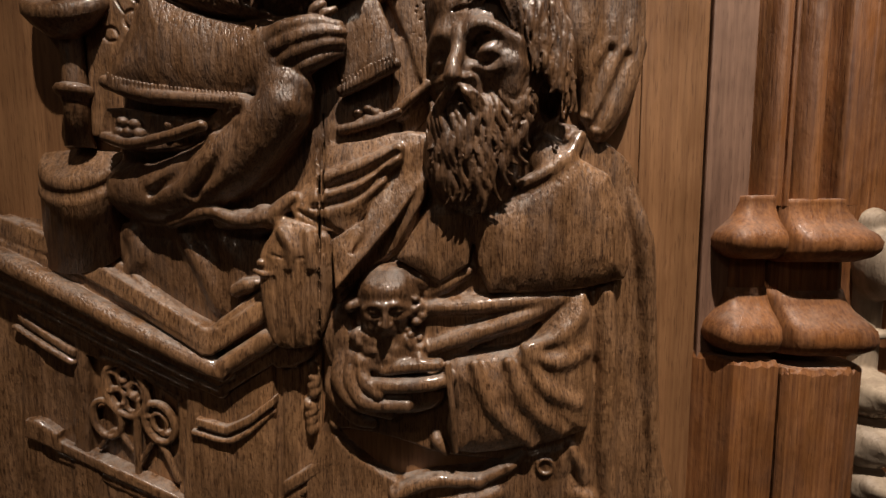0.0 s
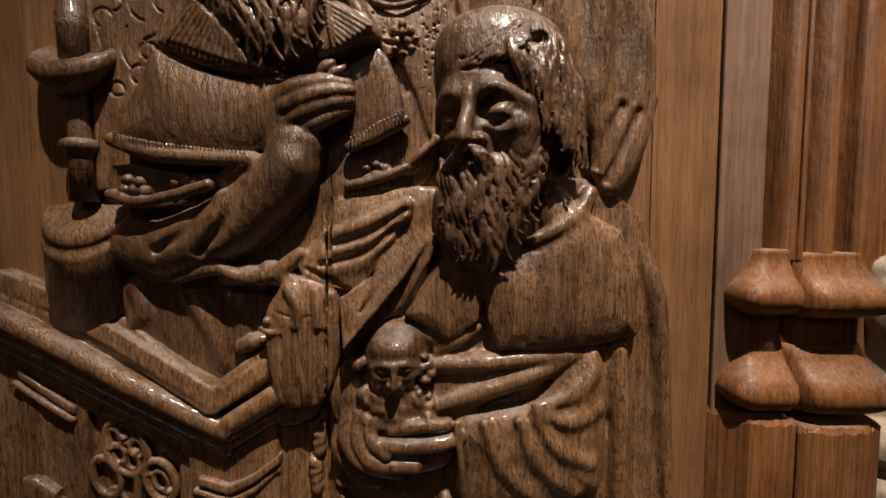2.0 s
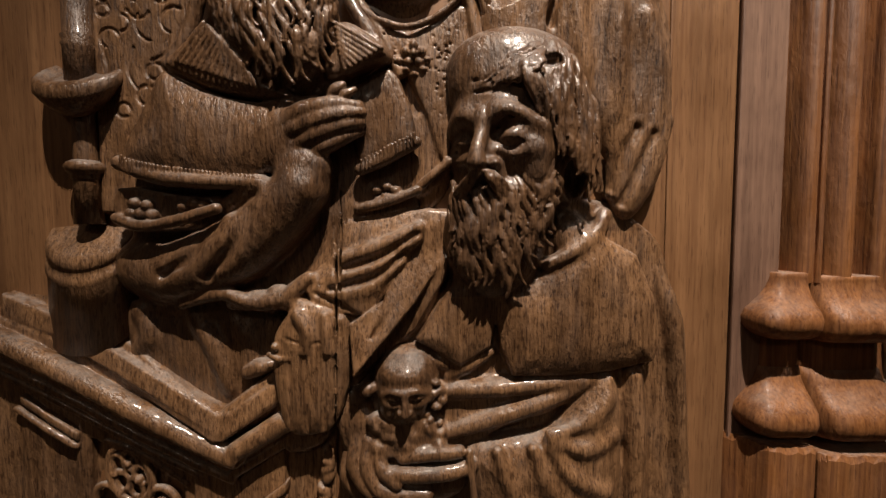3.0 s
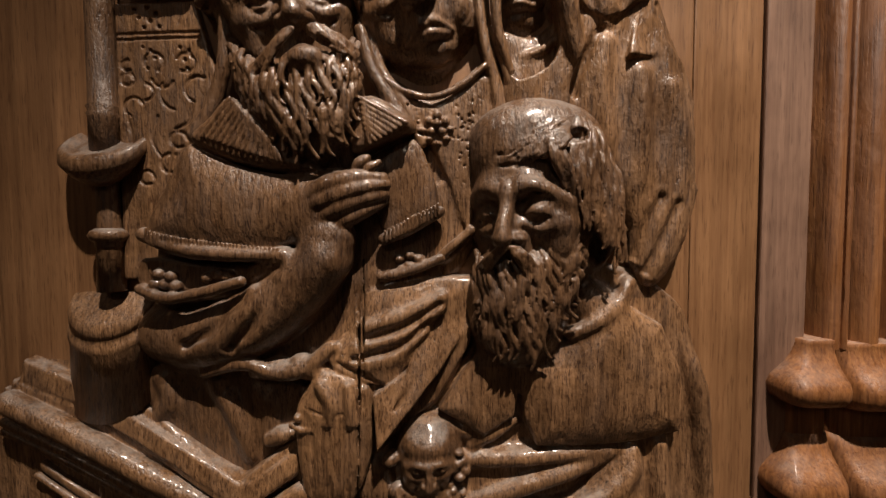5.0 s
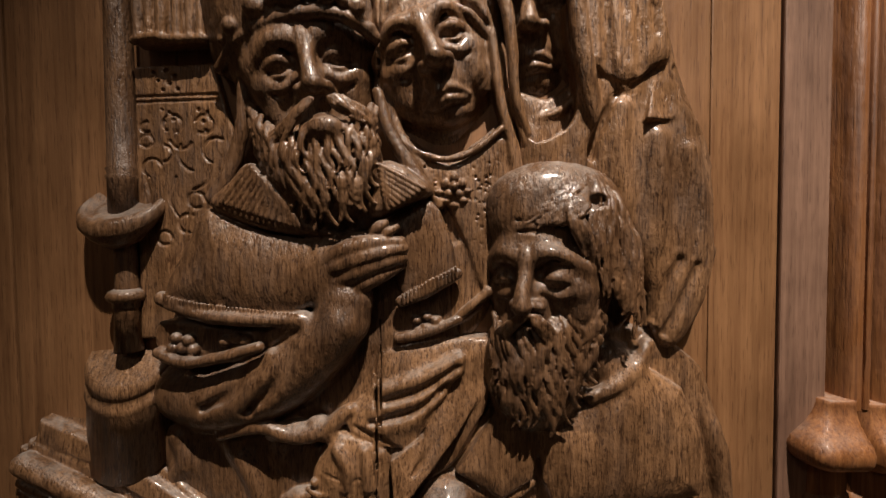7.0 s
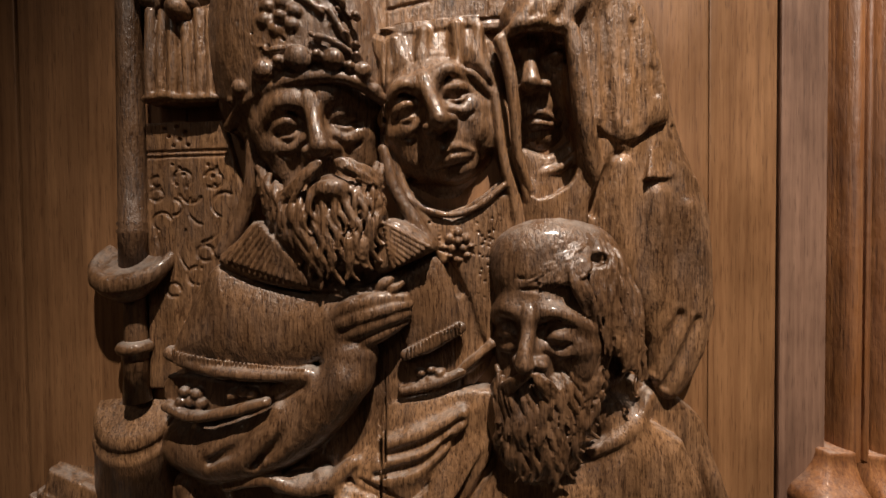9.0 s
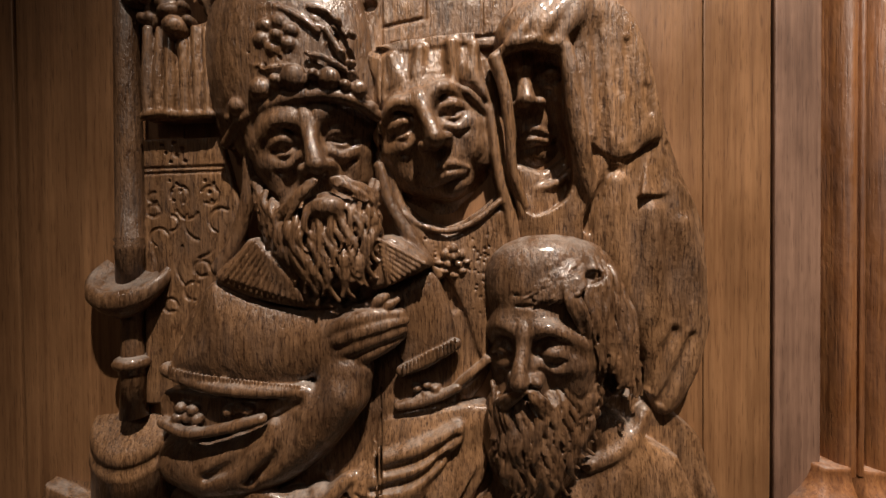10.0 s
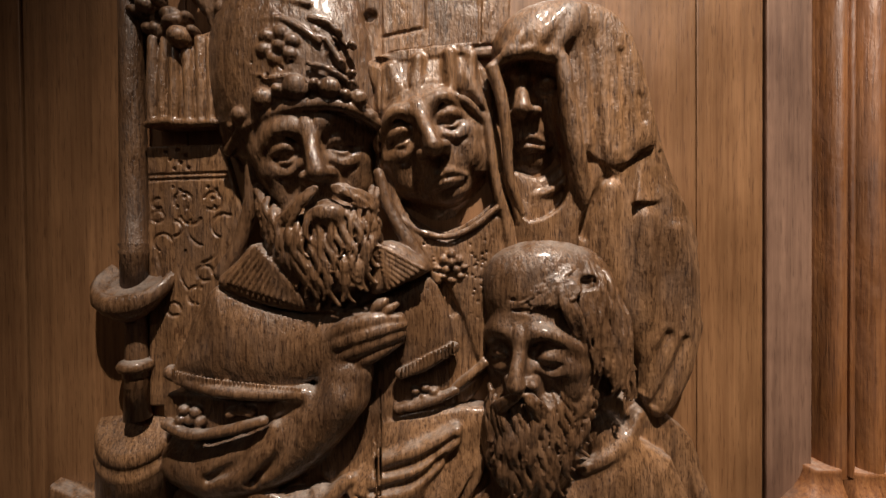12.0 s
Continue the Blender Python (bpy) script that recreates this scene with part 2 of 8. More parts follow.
            rod([(m * 0.19, 0.0 - drop, 0.66, 0.04), (m * 0.43, 0.08 - drop, 0.735, 0.07), (m * 0.69, -0.03 - drop, 0.54, 0.045)], 0.08)
            rod([(m * 0.2, -0.08, 0.67, 0.025), (m * 0.44, -0.19, 0.73, 0.032), (m * 0.68, -0.09, 0.55, 0.025)], 0.04)
            rod([(m * 0.18, 0.11, 0.68, 0.02), (m * 0.43, 0.24, 0.74, 0.03), (m * 0.72, 0.07, 0.52, 0.02)], 0.05, True)
            rod([(m * 0.22, -0.06 - drop / 2, 0.72, 0.012), (m * 0.43, -0.05 - drop, 0.83, 0.022), (m * 0.66, -0.09 - drop / 2, 0.57, 0.012)], 0.03, True)
            if old:
                rod([(m * 0.26, -0.26, 0.71, 0.03), (m * 0.46, -0.36, 0.68, 0.05), (m * 0.7, -0.24, 0.5, 0.03)], 0.1)
                rod([(m * 0.22, -0.34, 0.8, 0.02), (m * 0.46, -0.48, 0.72, 0.028), (m * 0.74, -0.34, 0.52, 0.016)], 0.08, True)
                rod([(m * 0.1, 0.2, 0.94, 0.015), (m * 0.09, 0.42, 0.86, 0.022)], 0.06, True)
            rod([(m * 0.24, -0.5, 0.88, 0.028), (m * 0.43, -0.72, 0.72, 0.05), (m * 0.52, -1.02, 0.54, 0.03)], 0.12, True)
            ball(m * 0.62, -0.68, 0.34, 0.19, 0.26, 0.24, 0.22)
        rod([(0, 0.26, 0.78, 0.095), (0, 0.02, 0.9, 0.1), (0, -0.24, 1.02 + nose, 0.12), (0, -0.44, 1.06 + nose, 0.155)], 0.12)
        for m in (-1, 1):
            ball(m * 0.18, -0.48, 0.88, 0.115, 0.105, 0.17, 0.07)
            ball(m * 0.1, -0.6, 0.96 + nose / 2, 0.05, 0.04, 0.09, 0.04, True)
            rod([(m * 0.3, -0.4, 0.82, 0.02), (m * 0.31, -0.54, 0.8, 0.02)], 0.05, True)
        ball(0, -0.74, 0.6, 0.27, 0.2, 0.24, 0.2)
        if old:
            for v in (0.8, 0.62):
                rod([(-0.55, v - 0.05, 0.62, 0.01), (-0.2, v + 0.04, 0.74, 0.012), (0.2, v + 0.03, 0.74, 0.012), (0.55, v - 0.05, 0.62, 0.01)], 0.08, True)
        if lips:
            rod([(-0.38, -1.0, 0.58, 0.03), (-0.13, -0.87, 0.79, 0.06), (0, -0.89, 0.8, 0.05), (0.13, -0.87, 0.79, 0.06), (0.38, -1.0, 0.58, 0.03)], 0.08)
            rod([(-0.27, -1.04, 0.62, 0.05), (0, -1.03, 0.77, 0.085), (0.27, -1.04, 0.62, 0.05)], 0.06)
            rod([(-0.43, -1.05, 0.62, 0.025), (-0.14, -0.945, 0.86, 0.022), (0.14, -0.945, 0.86, 0.022), (0.43, -1.05, 0.62, 0.025)], 0.04, True)
            rod([(-0.2, -1.15, 0.78, 0.02), (0, -1.13, 0.84, 0.035), (0.2, -1.15, 0.78, 0.02)], 0.12, True)

    def rough(self, amount, size, seed):
        """Uneven hand-cut surface: smooth random swells of that height and width, longer along the grain."""
        gen = np.random.RandomState(seed)
        ups, dims = [], []
        for i in range(3):
            w = size * (1.7 if i == 2 else 1.0)
            x = np.arange(self.n[i]) * self.step / w
            a = np.floor(x).astype(int)
            m = np.zeros((self.n[i], a[-1] + 2), np.float32)
            f = x - a
            f = f * f * (3 - 2 * f)
            m[np.arange(len(x)), a], m[np.arange(len(x)), a + 1] = 1 - f, f
            ups.append(m)
            dims.append(a[-1] + 2)
        g = gen.uniform(-amount, amount, dims).astype(np.float32)
        g = np.einsum("ai,ijk->ajk", ups[0], g, optimize=True)
        g = np.einsum("bj,ajk->abk", ups[1], g, optimize=True)
        self.d += np.einsum("ck,abk->abc", ups[2], g, optimize=True)

    def mesh(self, name):
        d, n = self.d, self.n
        inside = d < 0
        base = [inside[i:n[0] - 1 + i, j:n[1] - 1 + j, k:n[2] - 1 + k] for i in (0, 1) for j in (0, 1) for k in (0, 1)]
        total = sum(b.astype(np.int8) for b in base)
        cells = np.argwhere((total > 0) & (total < 8))
        index = np.full(n - 1, -1, np.int32)
        index[tuple(cells.T)] = np.arange(len(cells))
        corner = np.array([(i, j, k) for i in (0, 1) for j in (0, 1) for k in (0, 1)])
        val = np.stack([d[tuple((cells + c).T)] for c in corner], 1)
        acc, cnt = np.zeros((len(cells), 3), np.float32), np.zeros((len(cells), 1), np.float32)
        for p in range(8):
            for q in range(p + 1, 8):
                if np.abs(corner[p] - corner[q]).sum() != 1:
                    continue
                a, b = val[:, p], val[:, q]
                hit = (a < 0) != (b < 0)
                t = np.where(hit, a / np.where(hit, a - b, 1), 0)[:, None]
                acc += np.where(hit[:, None], corner[p] + t * (corner[q] - corner[p]), 0)
                cnt += hit[:, None]
        verts = self.lo + self.step * (cells + acc / np.maximum(cnt, 1))
        quads = []
        for axis in range(3):
            u, v = (axis + 1) % 3, (axis + 2) % 3
            s0, s1 = [slice(1, -1)] * 3, [slice(1, -1)] * 3
            s0[axis], s1[axis] = slice(0, -1), slice(1, None)
            a, b = inside[tuple(s0)], inside[tuple(s1)]
            e = np.argwhere(a != b)
            flip = a[tuple(e.T)]
            off = np.ones(3, int)
            off[axis] = 0
            e = e + off
            du, dv = np.eye(3, dtype=int)[u], np.eye(3, dtype=int)[v]
            f = np.stack([index[tuple(w.T)] for w in (e - du - dv, e - dv, e, e - du)], 1)
            f[~flip] = f[~flip][:, ::-1]
            quads.append(f[(f >= 0).all(1)])
        quads = np.concatenate(quads)
        used = np.zeros(len(verts), bool)
        used[quads.ravel()] = True
        remap = np.cumsum(used) - 1
        verts, quads = verts[used], remap[quads]
        me = bpy.data.meshes.new(name)
        me.vertices.add(len(verts))
        me.vertices.foreach_set("co", verts.astype(np.float32).ravel())
        me.loops.add(quads.size)
        me.loops.foreach_set("vertex_index", quads.astype(np.int32).ravel())
        me.polygons.add(len(quads))
        me.polygons.foreach_set("loop_start", np.arange(0, quads.size, 4, dtype=np.int32))
        me.polygons.foreach_set("use_smooth", np.ones(len(quads), bool))
        me.update(calc_edges=True)
        return me


def spline(p, n, closed=False):
    """Points of a smooth curve through p, n to each stretch."""
    if n <= 1 or len(p) < 3:
        return p
    if closed:
        e = np.concatenate([p[-2:-1], p, p[1:2]])
    else:
        e = np.concatenate([2 * p[:1] - p[1:2], p, 2 * p[-1:] - p[-2:-1]])
    out = []
    for i in range(1, len(e) - 2):
        a, b, c, d = e[i - 1:i + 3]
        for j in range(n):
            t = j / n
            out.append(0.5 * (2 * b + (c - a) * t + (2 * a - 5 * b + 4 * c - d) * t * t + (3 * b - a - 3 * c + d) * t ** 3))
    out.append(p[-1])
    out = np.array(out)
    if out.shape[1] == 4:
        out[:, 3] = np.maximum(out[:, 3], p[:, 3].min() * 0.8)
    return out


def along(p, f):
    g = np.linalg.norm(np.diff(p[:, :3], axis=0), axis=1)
    s = np.concatenate([[0], np.cumsum(g)])
    return np.array([np.interp(f * s[-1], s, p[:, i]) for i in range(3)])


def part(name, data, material, parent=None, label=""):
    ob = new(name, data)
    data.materials.clear()
    data.materials.append(material)
    if parent is not None:
        ob.parent = parent
    if label:
        ob["label"] = label
    return ob


def thing(name, at, label, category, group="", kind=""):
    ob = new(name)
    ob.location = at
    ob.empty_display_size = 0.02
    bpy.context.view_layer.update()
    return tagged(ob, label, category, group, kind)


def settle(ob):
    """Bring parts that were built in world coordinates under their thing."""
    for c in ob.children:
        c.matrix_parent_inverse = Matrix.Translation(ob.location).inverted()


def from_bm(name, bm, smooth=False):
    me = bpy.data.meshes.new(name)
    bmesh.ops.recalc_face_normals(bm, faces=bm.faces)
    bm.to_mesh(me)
    bm.free()
    if smooth:
        me.polygons.foreach_set("use_smooth", [True] * len(me.polygons))
    return me


def slab(name, lo, hi, bevel=0.001, seg=2, wear=0.0):
    """A squared piece of timber with softened arrises."""
    bm = bmesh.new()
    bmesh.ops.create_cube(bm, size=1.0)
    for v in bm.verts:
        v.co = Vector([(lo[i] + hi[i]) / 2 + v.co[i] * (hi[i] - lo[i]) for i in range(3)])
    if bevel:
        bmesh.ops.bevel(bm, geom=list(bm.edges), offset=bevel, segments=seg, affect="EDGES", profile=0.6)
    return from_bm(name, bm)


def turned(name, cx, cy, profile, sides=48, squash=1.0, tip=0.0, smooth=True):
    """A turned piece about an upright axis: profile of (z, radius) from below upwards; tip leans it to the front."""
    bm = bmesh.new()
    rings = []
    for z, r in profile:
        ring = []
        for i in range(sides):
            a = 2 * math.pi * (i + 0.5) / sides
            ring.append(bm.verts.new((cx + r * math.cos(a), cy + squash * r * math.sin(a), z + tip * r * math.sin(a))))
        rings.append(ring)
    for a, b in zip(rings[:-1], rings[1:]):
        for i in range(sides):
            bm.faces.new((a[i], a[(i + 1) % sides], b[(i + 1) % sides], b[i]))
    bm.faces.new(rings[0][::-1])
    bm.faces.new(rings[-1])
    return from_bm(name, bm, smooth)


def moulding(name, plan, z0, z1, smooth=4, chip=0.0):
    """An upright run of moulding with the plan (x, y); chip roughens its top edge."""
    p = spline(np.array(plan, float), smooth)
    rnd = random.Random(5)
    if chip:
        p = np.concatenate([a + (b - a) * np.linspace(0, 1, 9)[:-1, None] for a, b in zip(p[:-1], p[1:])] + [p[-1:]])
    bm = bmesh.new()
    mid = Vector((p[:, 0].mean(), 0.384))
    rows = [[bm.verts.new((x, y, z0)) for x, y in p]]
    if chip:
        rows.append([bm.verts.new((x, y, z1 - chip * rnd.uniform(1.6, 3.2))) for x, y in p])
    rows.append([bm.verts.new((x + (mid.x - x) * (0.03 if chip else 0), y + (mid.y - y) * (0.03 if chip else 0), z1 - chip * rnd.uniform(0, 1.0))) for x, y in p])
    for a, b in zip(rows[:-1], rows[1:]):
        for i in range(len(p)):
            j = (i + 1) % len(p)
            bm.faces.new((a[i], a[j], b[j], b[i]))
    bm.faces.new(rows[-1])
    return from_bm(name, bm, smooth > 1)


def lobe(name, profile, sides=36, power=5.5, smooth=True):
    """One lobe of a moulded ring: profile of (z, left, right, front), standing out from the wall."""
    bm = bmesh.new()
    rings = []
    for z, xl, xr, yf in profile:
        ring = []
        for i in range(sides + 1):
            a = math.pi * i / sides
            co, si = math.cos(a), math.sin(a)
            ring.append(bm.verts.new(((xl + xr) / 2 - (xr - xl) / 2 * math.copysign(abs(co) ** (2 / power), co), 0.386 - (0.386 - yf) * abs(si) ** (2 / power), z)))
        rings.append(ring)
    for a, b in zip(rings[:-1], rings[1:]):
        for i in range(sides):
            bm.faces.new((a[i], a[i + 1], b[i + 1], b[i]))
    bm.faces.new(rings[0][::-1])
    bm.faces.new(rings[-1])
    return from_bm(name, bm, smooth)


# ---- the room: floor, side walls and back wall of the dim church, and the oak wall ----
tagged(part("floor", slab("floor", (-3.0, -4.0, -0.1), (3.0, 1.0, 0.0), 0), STONE), "grey worn stone floor of the church", "floor", kind="structure")
tagged(part("ceiling", slab("ceiling", (-3.0, -4.0, 4.5), (3.0, 1.0, 4.6), 0), PLASTER), "pale plaster ceiling", "ceiling", kind="structure")
tagged(part("wall_south", slab("wall_south", (-3.0, -4.1, 0.0), (3.0, -4.0, 4.5), 0), PLASTER), "pale plaster wall", "wall", kind="structure")
tagged(part("wall_west", slab("wall_west", (-3.1, -4.0, 0.0), (-3.0, 1.0, 4.5), 0), PLASTER), "pale plaster wall", "wall", kind="structure")
tagged(part("wall_east", slab("wall_east", (3.0, -4.0, 0.0), (3.1, 1.0, 4.5), 0), PLASTER), "pale plaster wall", "wall", kind="structure")
wall = thing("wall_north", (0, 0.4, 0), "brown oak panelled wall behind the carved figures", "wall", kind="structure")
part("backing", slab("backing", (-3.0, 0.400, 0.0), (3.0, 0.46, 4.5), 0), PANEL, wall)
for a, b in ((-1.05, -0.4045), (-0.4020, -0.262), (-0.2614, 0.168), (0.1686, 0.2235)):
    part("plank", slab("plank", (a, Y0, 0.25), (b, 0.3996, 2.6), 0.0012), PANEL, wall)
part("stile", slab("stile", (0.2245, Y0 - 0.003, 0.25), (0.262, 0.3996, 2.6), 0.0015), STRIP, wall, "pale pinkish oak stile")
settle(wall)

# compound oak pier with two base rings
pier = thing("clustered_pier", (0.33, 0.37, 0.25), "orange-brown oak clustered shafts on ringed bases beside the panel", "column")
part("core", slab("core", (0.2624, 0.384, 0.25), (0.47, 0.3994, 2.6), 0.001), PIER, pier)
SHAFTS = (
    [(0.2626, 0.384), (0.2628, 0.374), (0.2645, 0.366), (0.2685, 0.360), (0.2712, 0.349), (0.2740, 0.3365), (0.2790, 0.3315), (0.2845, 0.333), (0.2880, 0.337), (0.2888, 0.334), (0.2915, 0.3335), (0.2925, 0.340), (0.2930, 0.384)],
    [(0.2975, 0.384), (0.2980, 0.346), (0.3000, 0.336), (0.3050, 0.3305), (0.3110, 0.3300), (0.3160, 0.3335), (0.3185, 0.3460), (0.3235, 0.3560), (0.3290, 0.3540), (0.3325, 0.3420), (0.3350, 0.3325), (0.3520, 0.3330), (0.3545, 0.3380), (0.3550, 0.384)],
)
for plan in SHAFTS:
    part("shaft", moulding("shaft", plan, 1.256, 2.6), PIER, pier, "moulded shaft with a hollow and a fillet")
# each lobe of a ring: its left and right edge, and how far these swell at the roll
for dz, left, right, out_left, out_right in ((0.0, 0.2540, 0.2836, 1.0, 0.0), (-0.003, 0.2850, 0.3460, 0.0, 0.75)):
    def edges(z, swell, front):
        return (z + dz, left - swell * out_left, right + swell * out_right, front)
    up = [edges(1.211, 0.004, 0.333), edges(1.212, 0.010, 0.324), edges(1.2165, 0.0185, 0.3155), edges(1.222, 0.0225, 0.3115), edges(1.229, 0.0230, 0.3105), edges(1.235, 0.0200, 0.3135), edges(1.240, 0.0145, 0.3190), edges(1.246, 0.0085, 0.3245), edges(1.254, 0.0035, 0.3285), edges(1.2610, 0.0010, 0.3300), edges(1.2640, 0.0010, 0.3295), edges(1.2648, 0.0, 0.332)]
    part("upper_ring", lobe("upper_ring", up), PIER, pier, "moulded ring, worn bright on its edge")
    part("neck", lobe("neck", [edges(1.165, 0.010, 0.3335), edges(1.2145, 0.009, 0.3345)], 10, 5.0, False), PIER, pier)
    low = [edges(1.132, 0.012, 0.326), edges(1.134, 0.018, 0.3180), edges(1.1395, 0.0245, 0.3120), edges(1.147, 0.0275, 0.3095), edges(1.155, 0.0260, 0.3110), edges(1.162, 0.0210, 0.3170), edges(1.169, 0.0150, 0.3245), edges(1.177, 0.0115, 0.3300), edges(1.186, 0.0100, 0.3330)]
    part("lower_ring", lobe("lower_ring", low), PIER, pier, "moulded ring, worn bright on its edge")
PLINTHS = (
    ([(0.2215, 0.384), (0.2215, 0.344), (0.2410, 0.3165), (0.2765, 0.3145), (0.2790, 0.3190), (0.2795, 0.384)], 1.1280),
    ([(0.2825, 0.384), (0.2825, 0.3185), (0.2860, 0.3140), (0.3330, 0.3130), (0.3570, 0.3250), (0.3575, 0.384)], 1.1215),
)
for plan, top in PLINTHS:
    part("plinth", moulding("plinth", plan, 0.25, top, 1, 0.0022), PIER, pier, "faceted plinth with a dusty chipped top edge")
settle(pier)

# pale carved bosses beyond the pier
boss = Carving((0.372, 0.30, 0.96), (0.5, 0.3995, 1.26), 0.0016)
for z, w in ((1.075, 0.022), (1.028, 0.026), (0.985, 0.02)):
    boss.ell((0.412, 0.372, z), (w * 1.2, 0.03, w), 12, 0.003)
    boss.ell((0.405, 0.36, z + 0.006), (w * 0.6, 0.02, w * 0.5), -20, 0.004)
boss.tube([(0.40, 0.372, 1.13, 0.004), (0.44, 0.37, 1.134, 0.005)])
boss.ell((0.42, 0.375, 1.20), (0.02, 0.025, 0.035), 0, 0.003)
boss.tube([(0.42, 0.39, 0.97, 0.016), (0.42, 0.39, 1.24, 0.016)])
tagged(part("carved_boss", boss.mesh("carved_boss"), STONE), "pale worn carved bosses beside the pier", "carving")


# ---- the carved relief ----
ground = Carving((-0.1522, 0.325, 1.5915), (0.0186, 0.3455, 1.6907), 0.0011)
ground.plate([(-0.1454, 1.6847), (0.0126, 1.6819), (0.012, 1.6066), (-0.0452, 1.6047), (-0.1096, 1.5975), (-0.1462, 1.6209)], 0.335, 0.002, 0.003, smooth=1)
ground.tube([(-0.1279, 0.3354, 1.6218, 0.0014), (-0.1094, 0.3354, 1.6206, 0.0014)], 0.0006, True)
ground.tube([(-0.0947, 0.3354, 1.6226, 0.0014), (-0.0587, 0.3354, 1.6298, 0.0014)], 0.0006, True)
ground.tube([(-0.0865, 0.3354, 1.6092, 0.0014), (0.0099, 0.3354, 1.6159, 0.0014)], 0.0006, True)
ground.tube([(-0.0583, 0.3354, 1.6744, 0.0014), (-0.0596, 0.3354, 1.6298, 0.0014)], 0.0006, True)
ground.tube([(-0.0125, 0.3354, 1.6735, 0.0014), (-0.013, 0.3354, 1.6181, 0.0014)], 0.0006, True)
ground.tube([(-0.1088, 0.3354, 1.6753, 0.0014), (-0.1086, 0.3354, 1.616, 0.0014)], 0.0006, True)
ground.tube([(-0.1274, 0.3354, 1.6574, 0.0014), (-0.0594, 0.3354, 1.6571, 0.0014)], 0.0006, True)
ground.tube([(-0.0941, 0.3354, 1.675, 0.0014), (-0.0949, 0.3354, 1.6066, 0.0014)], 0.0006, True)
ground.ell((-0.1038, 0.336, 1.6409), (0.006, 0.008, 0.0046), 0, 0.001, True)
ground.rough(0.0004, 0.009, 4)
ground.rough(0.0002, 0.0042, 2)
tagged(part("carved_masonry", ground.mesh("carved_masonry"), OAK), "brown carved oak ground with scored blockwork behind the heads", "relief")

throne = thing("throne_back", (-0.27, 0.342, 1.25), "brown carved throne back with scrollwork, fringed valance and leaves", "throne")
back = Carving((-0.2996, 0.325, 1.3104), (-0.2029, 0.3455, 1.5427), 0.0009)
back.plate([(-0.2918, 1.5347), (-0.2282, 1.5367), (-0.2089, 1.4653), (-0.2098, 1.4095), (-0.2724, 1.3164), (-0.2936, 1.3165)], 0.335, 0.002, 0.003, smooth=1)
back.ell((-0.2755, 0.335, 1.5299), (0.0017, 0.003, 0.0017), 0, 0.0004, True)
back.ell((-0.2661, 0.335, 1.5316), (0.0017, 0.003, 0.0017), 0, 0.0004, True)
back.ell((-0.2723, 0.335, 1.5234), (0.0017, 0.003, 0.0017), 0, 0.0004, True)
back.ell((-0.264, 0.335, 1.5214), (0.0017, 0.003, 0.0017), 0, 0.0004, True)
back.ell((-0.2687, 0.335, 1.516), (0.0017, 0.003, 0.0017), 0, 0.0004, True)
back.ell((-0.2592, 0.335, 1.5269), (0.0017, 0.003, 0.0017), 0, 0.0004, True)
back.ell((-0.257, 0.335, 1.5167), (0.0017, 0.003, 0.0017), 0, 0.0004, True)
back.tube([(-0.2915, 0.3352, 1.5107, 0.0012), (-0.269, 0.3352, 1.5114, 0.0013), (-0.226, 0.3352, 1.5122, 0.0013)], 0.0006, True)
back.tube([(-0.2915, 0.3352, 1.5065, 0.0012), (-0.269, 0.3352, 1.5072, 0.0013), (-0.226, 0.3352, 1.5081, 0.0013)], 0.0006, True)
back.ell((-0.27, 0.335, 1.5007), (0.0016, 0.0025, 0.0016), 0, 0.0004, True)
back.ell((-0.2644, 0.335, 1.4983), (0.0016, 0.0025, 0.0016), 0, 0.0004, True)
back.ell((-0.2683, 0.335, 1.4914), (0.0016, 0.0025, 0.0016), 0, 0.0004, True)
back.ell((-0.2608, 0.335, 1.4927), (0.0016, 0.0025, 0.0016), 0, 0.0004, True)
back.ell((-0.267, 0.335, 1.4844), (0.0016, 0.0025, 0.0016), 0, 0.0004, True)
back.ell((-0.241, 0.335, 1.5004), (0.0016, 0.0025, 0.0016), 0, 0.0004, True)
back.ell((-0.234, 0.335, 1.498), (0.0016, 0.0025, 0.0016), 0, 0.0004, True)
back.ell((-0.2374, 0.335, 1.4911), (0.0016, 0.0025, 0.0016), 0, 0.0004, True)
back.ell((-0.2318, 0.335, 1.4933), (0.0016, 0.0025, 0.0016), 0, 0.0004, True)
back.ell((-0.2357, 0.335, 1.4841), (0.0016, 0.0025, 0.0016), 0, 0.0004, True)
back.tube([(-0.2587, 0.3352, 1.4826, 0.0013), (-0.2552, 0.3352, 1.4868, 0.0013), (-0.2556, 0.3352, 1.4923, 0.0013), (-0.2597, 0.3352, 1.496, 0.0013), (-0.2652, 0.3352, 1.4959, 0.0013), (-0.2692, 0.3352, 1.4921, 0.0013), (-0.2694, 0.3352, 1.4866, 0.0013)], 0.0006, True)
back.tube([(-0.2785, 0.3352, 1.4762, 0.0013), (-0.2806, 0.3352, 1.4804, 0.0013), (-0.2854, 0.3352, 1.4811, 0.0013), (-0.2886, 0.3352, 1.4777, 0.0013), (-0.2877, 0.3352, 1.473, 0.0013), (-0.2833, 0.3352, 1.4712, 0.0013), (-0.2793, 0.3352, 1.4737, 0.0013)], 0.0006, True)
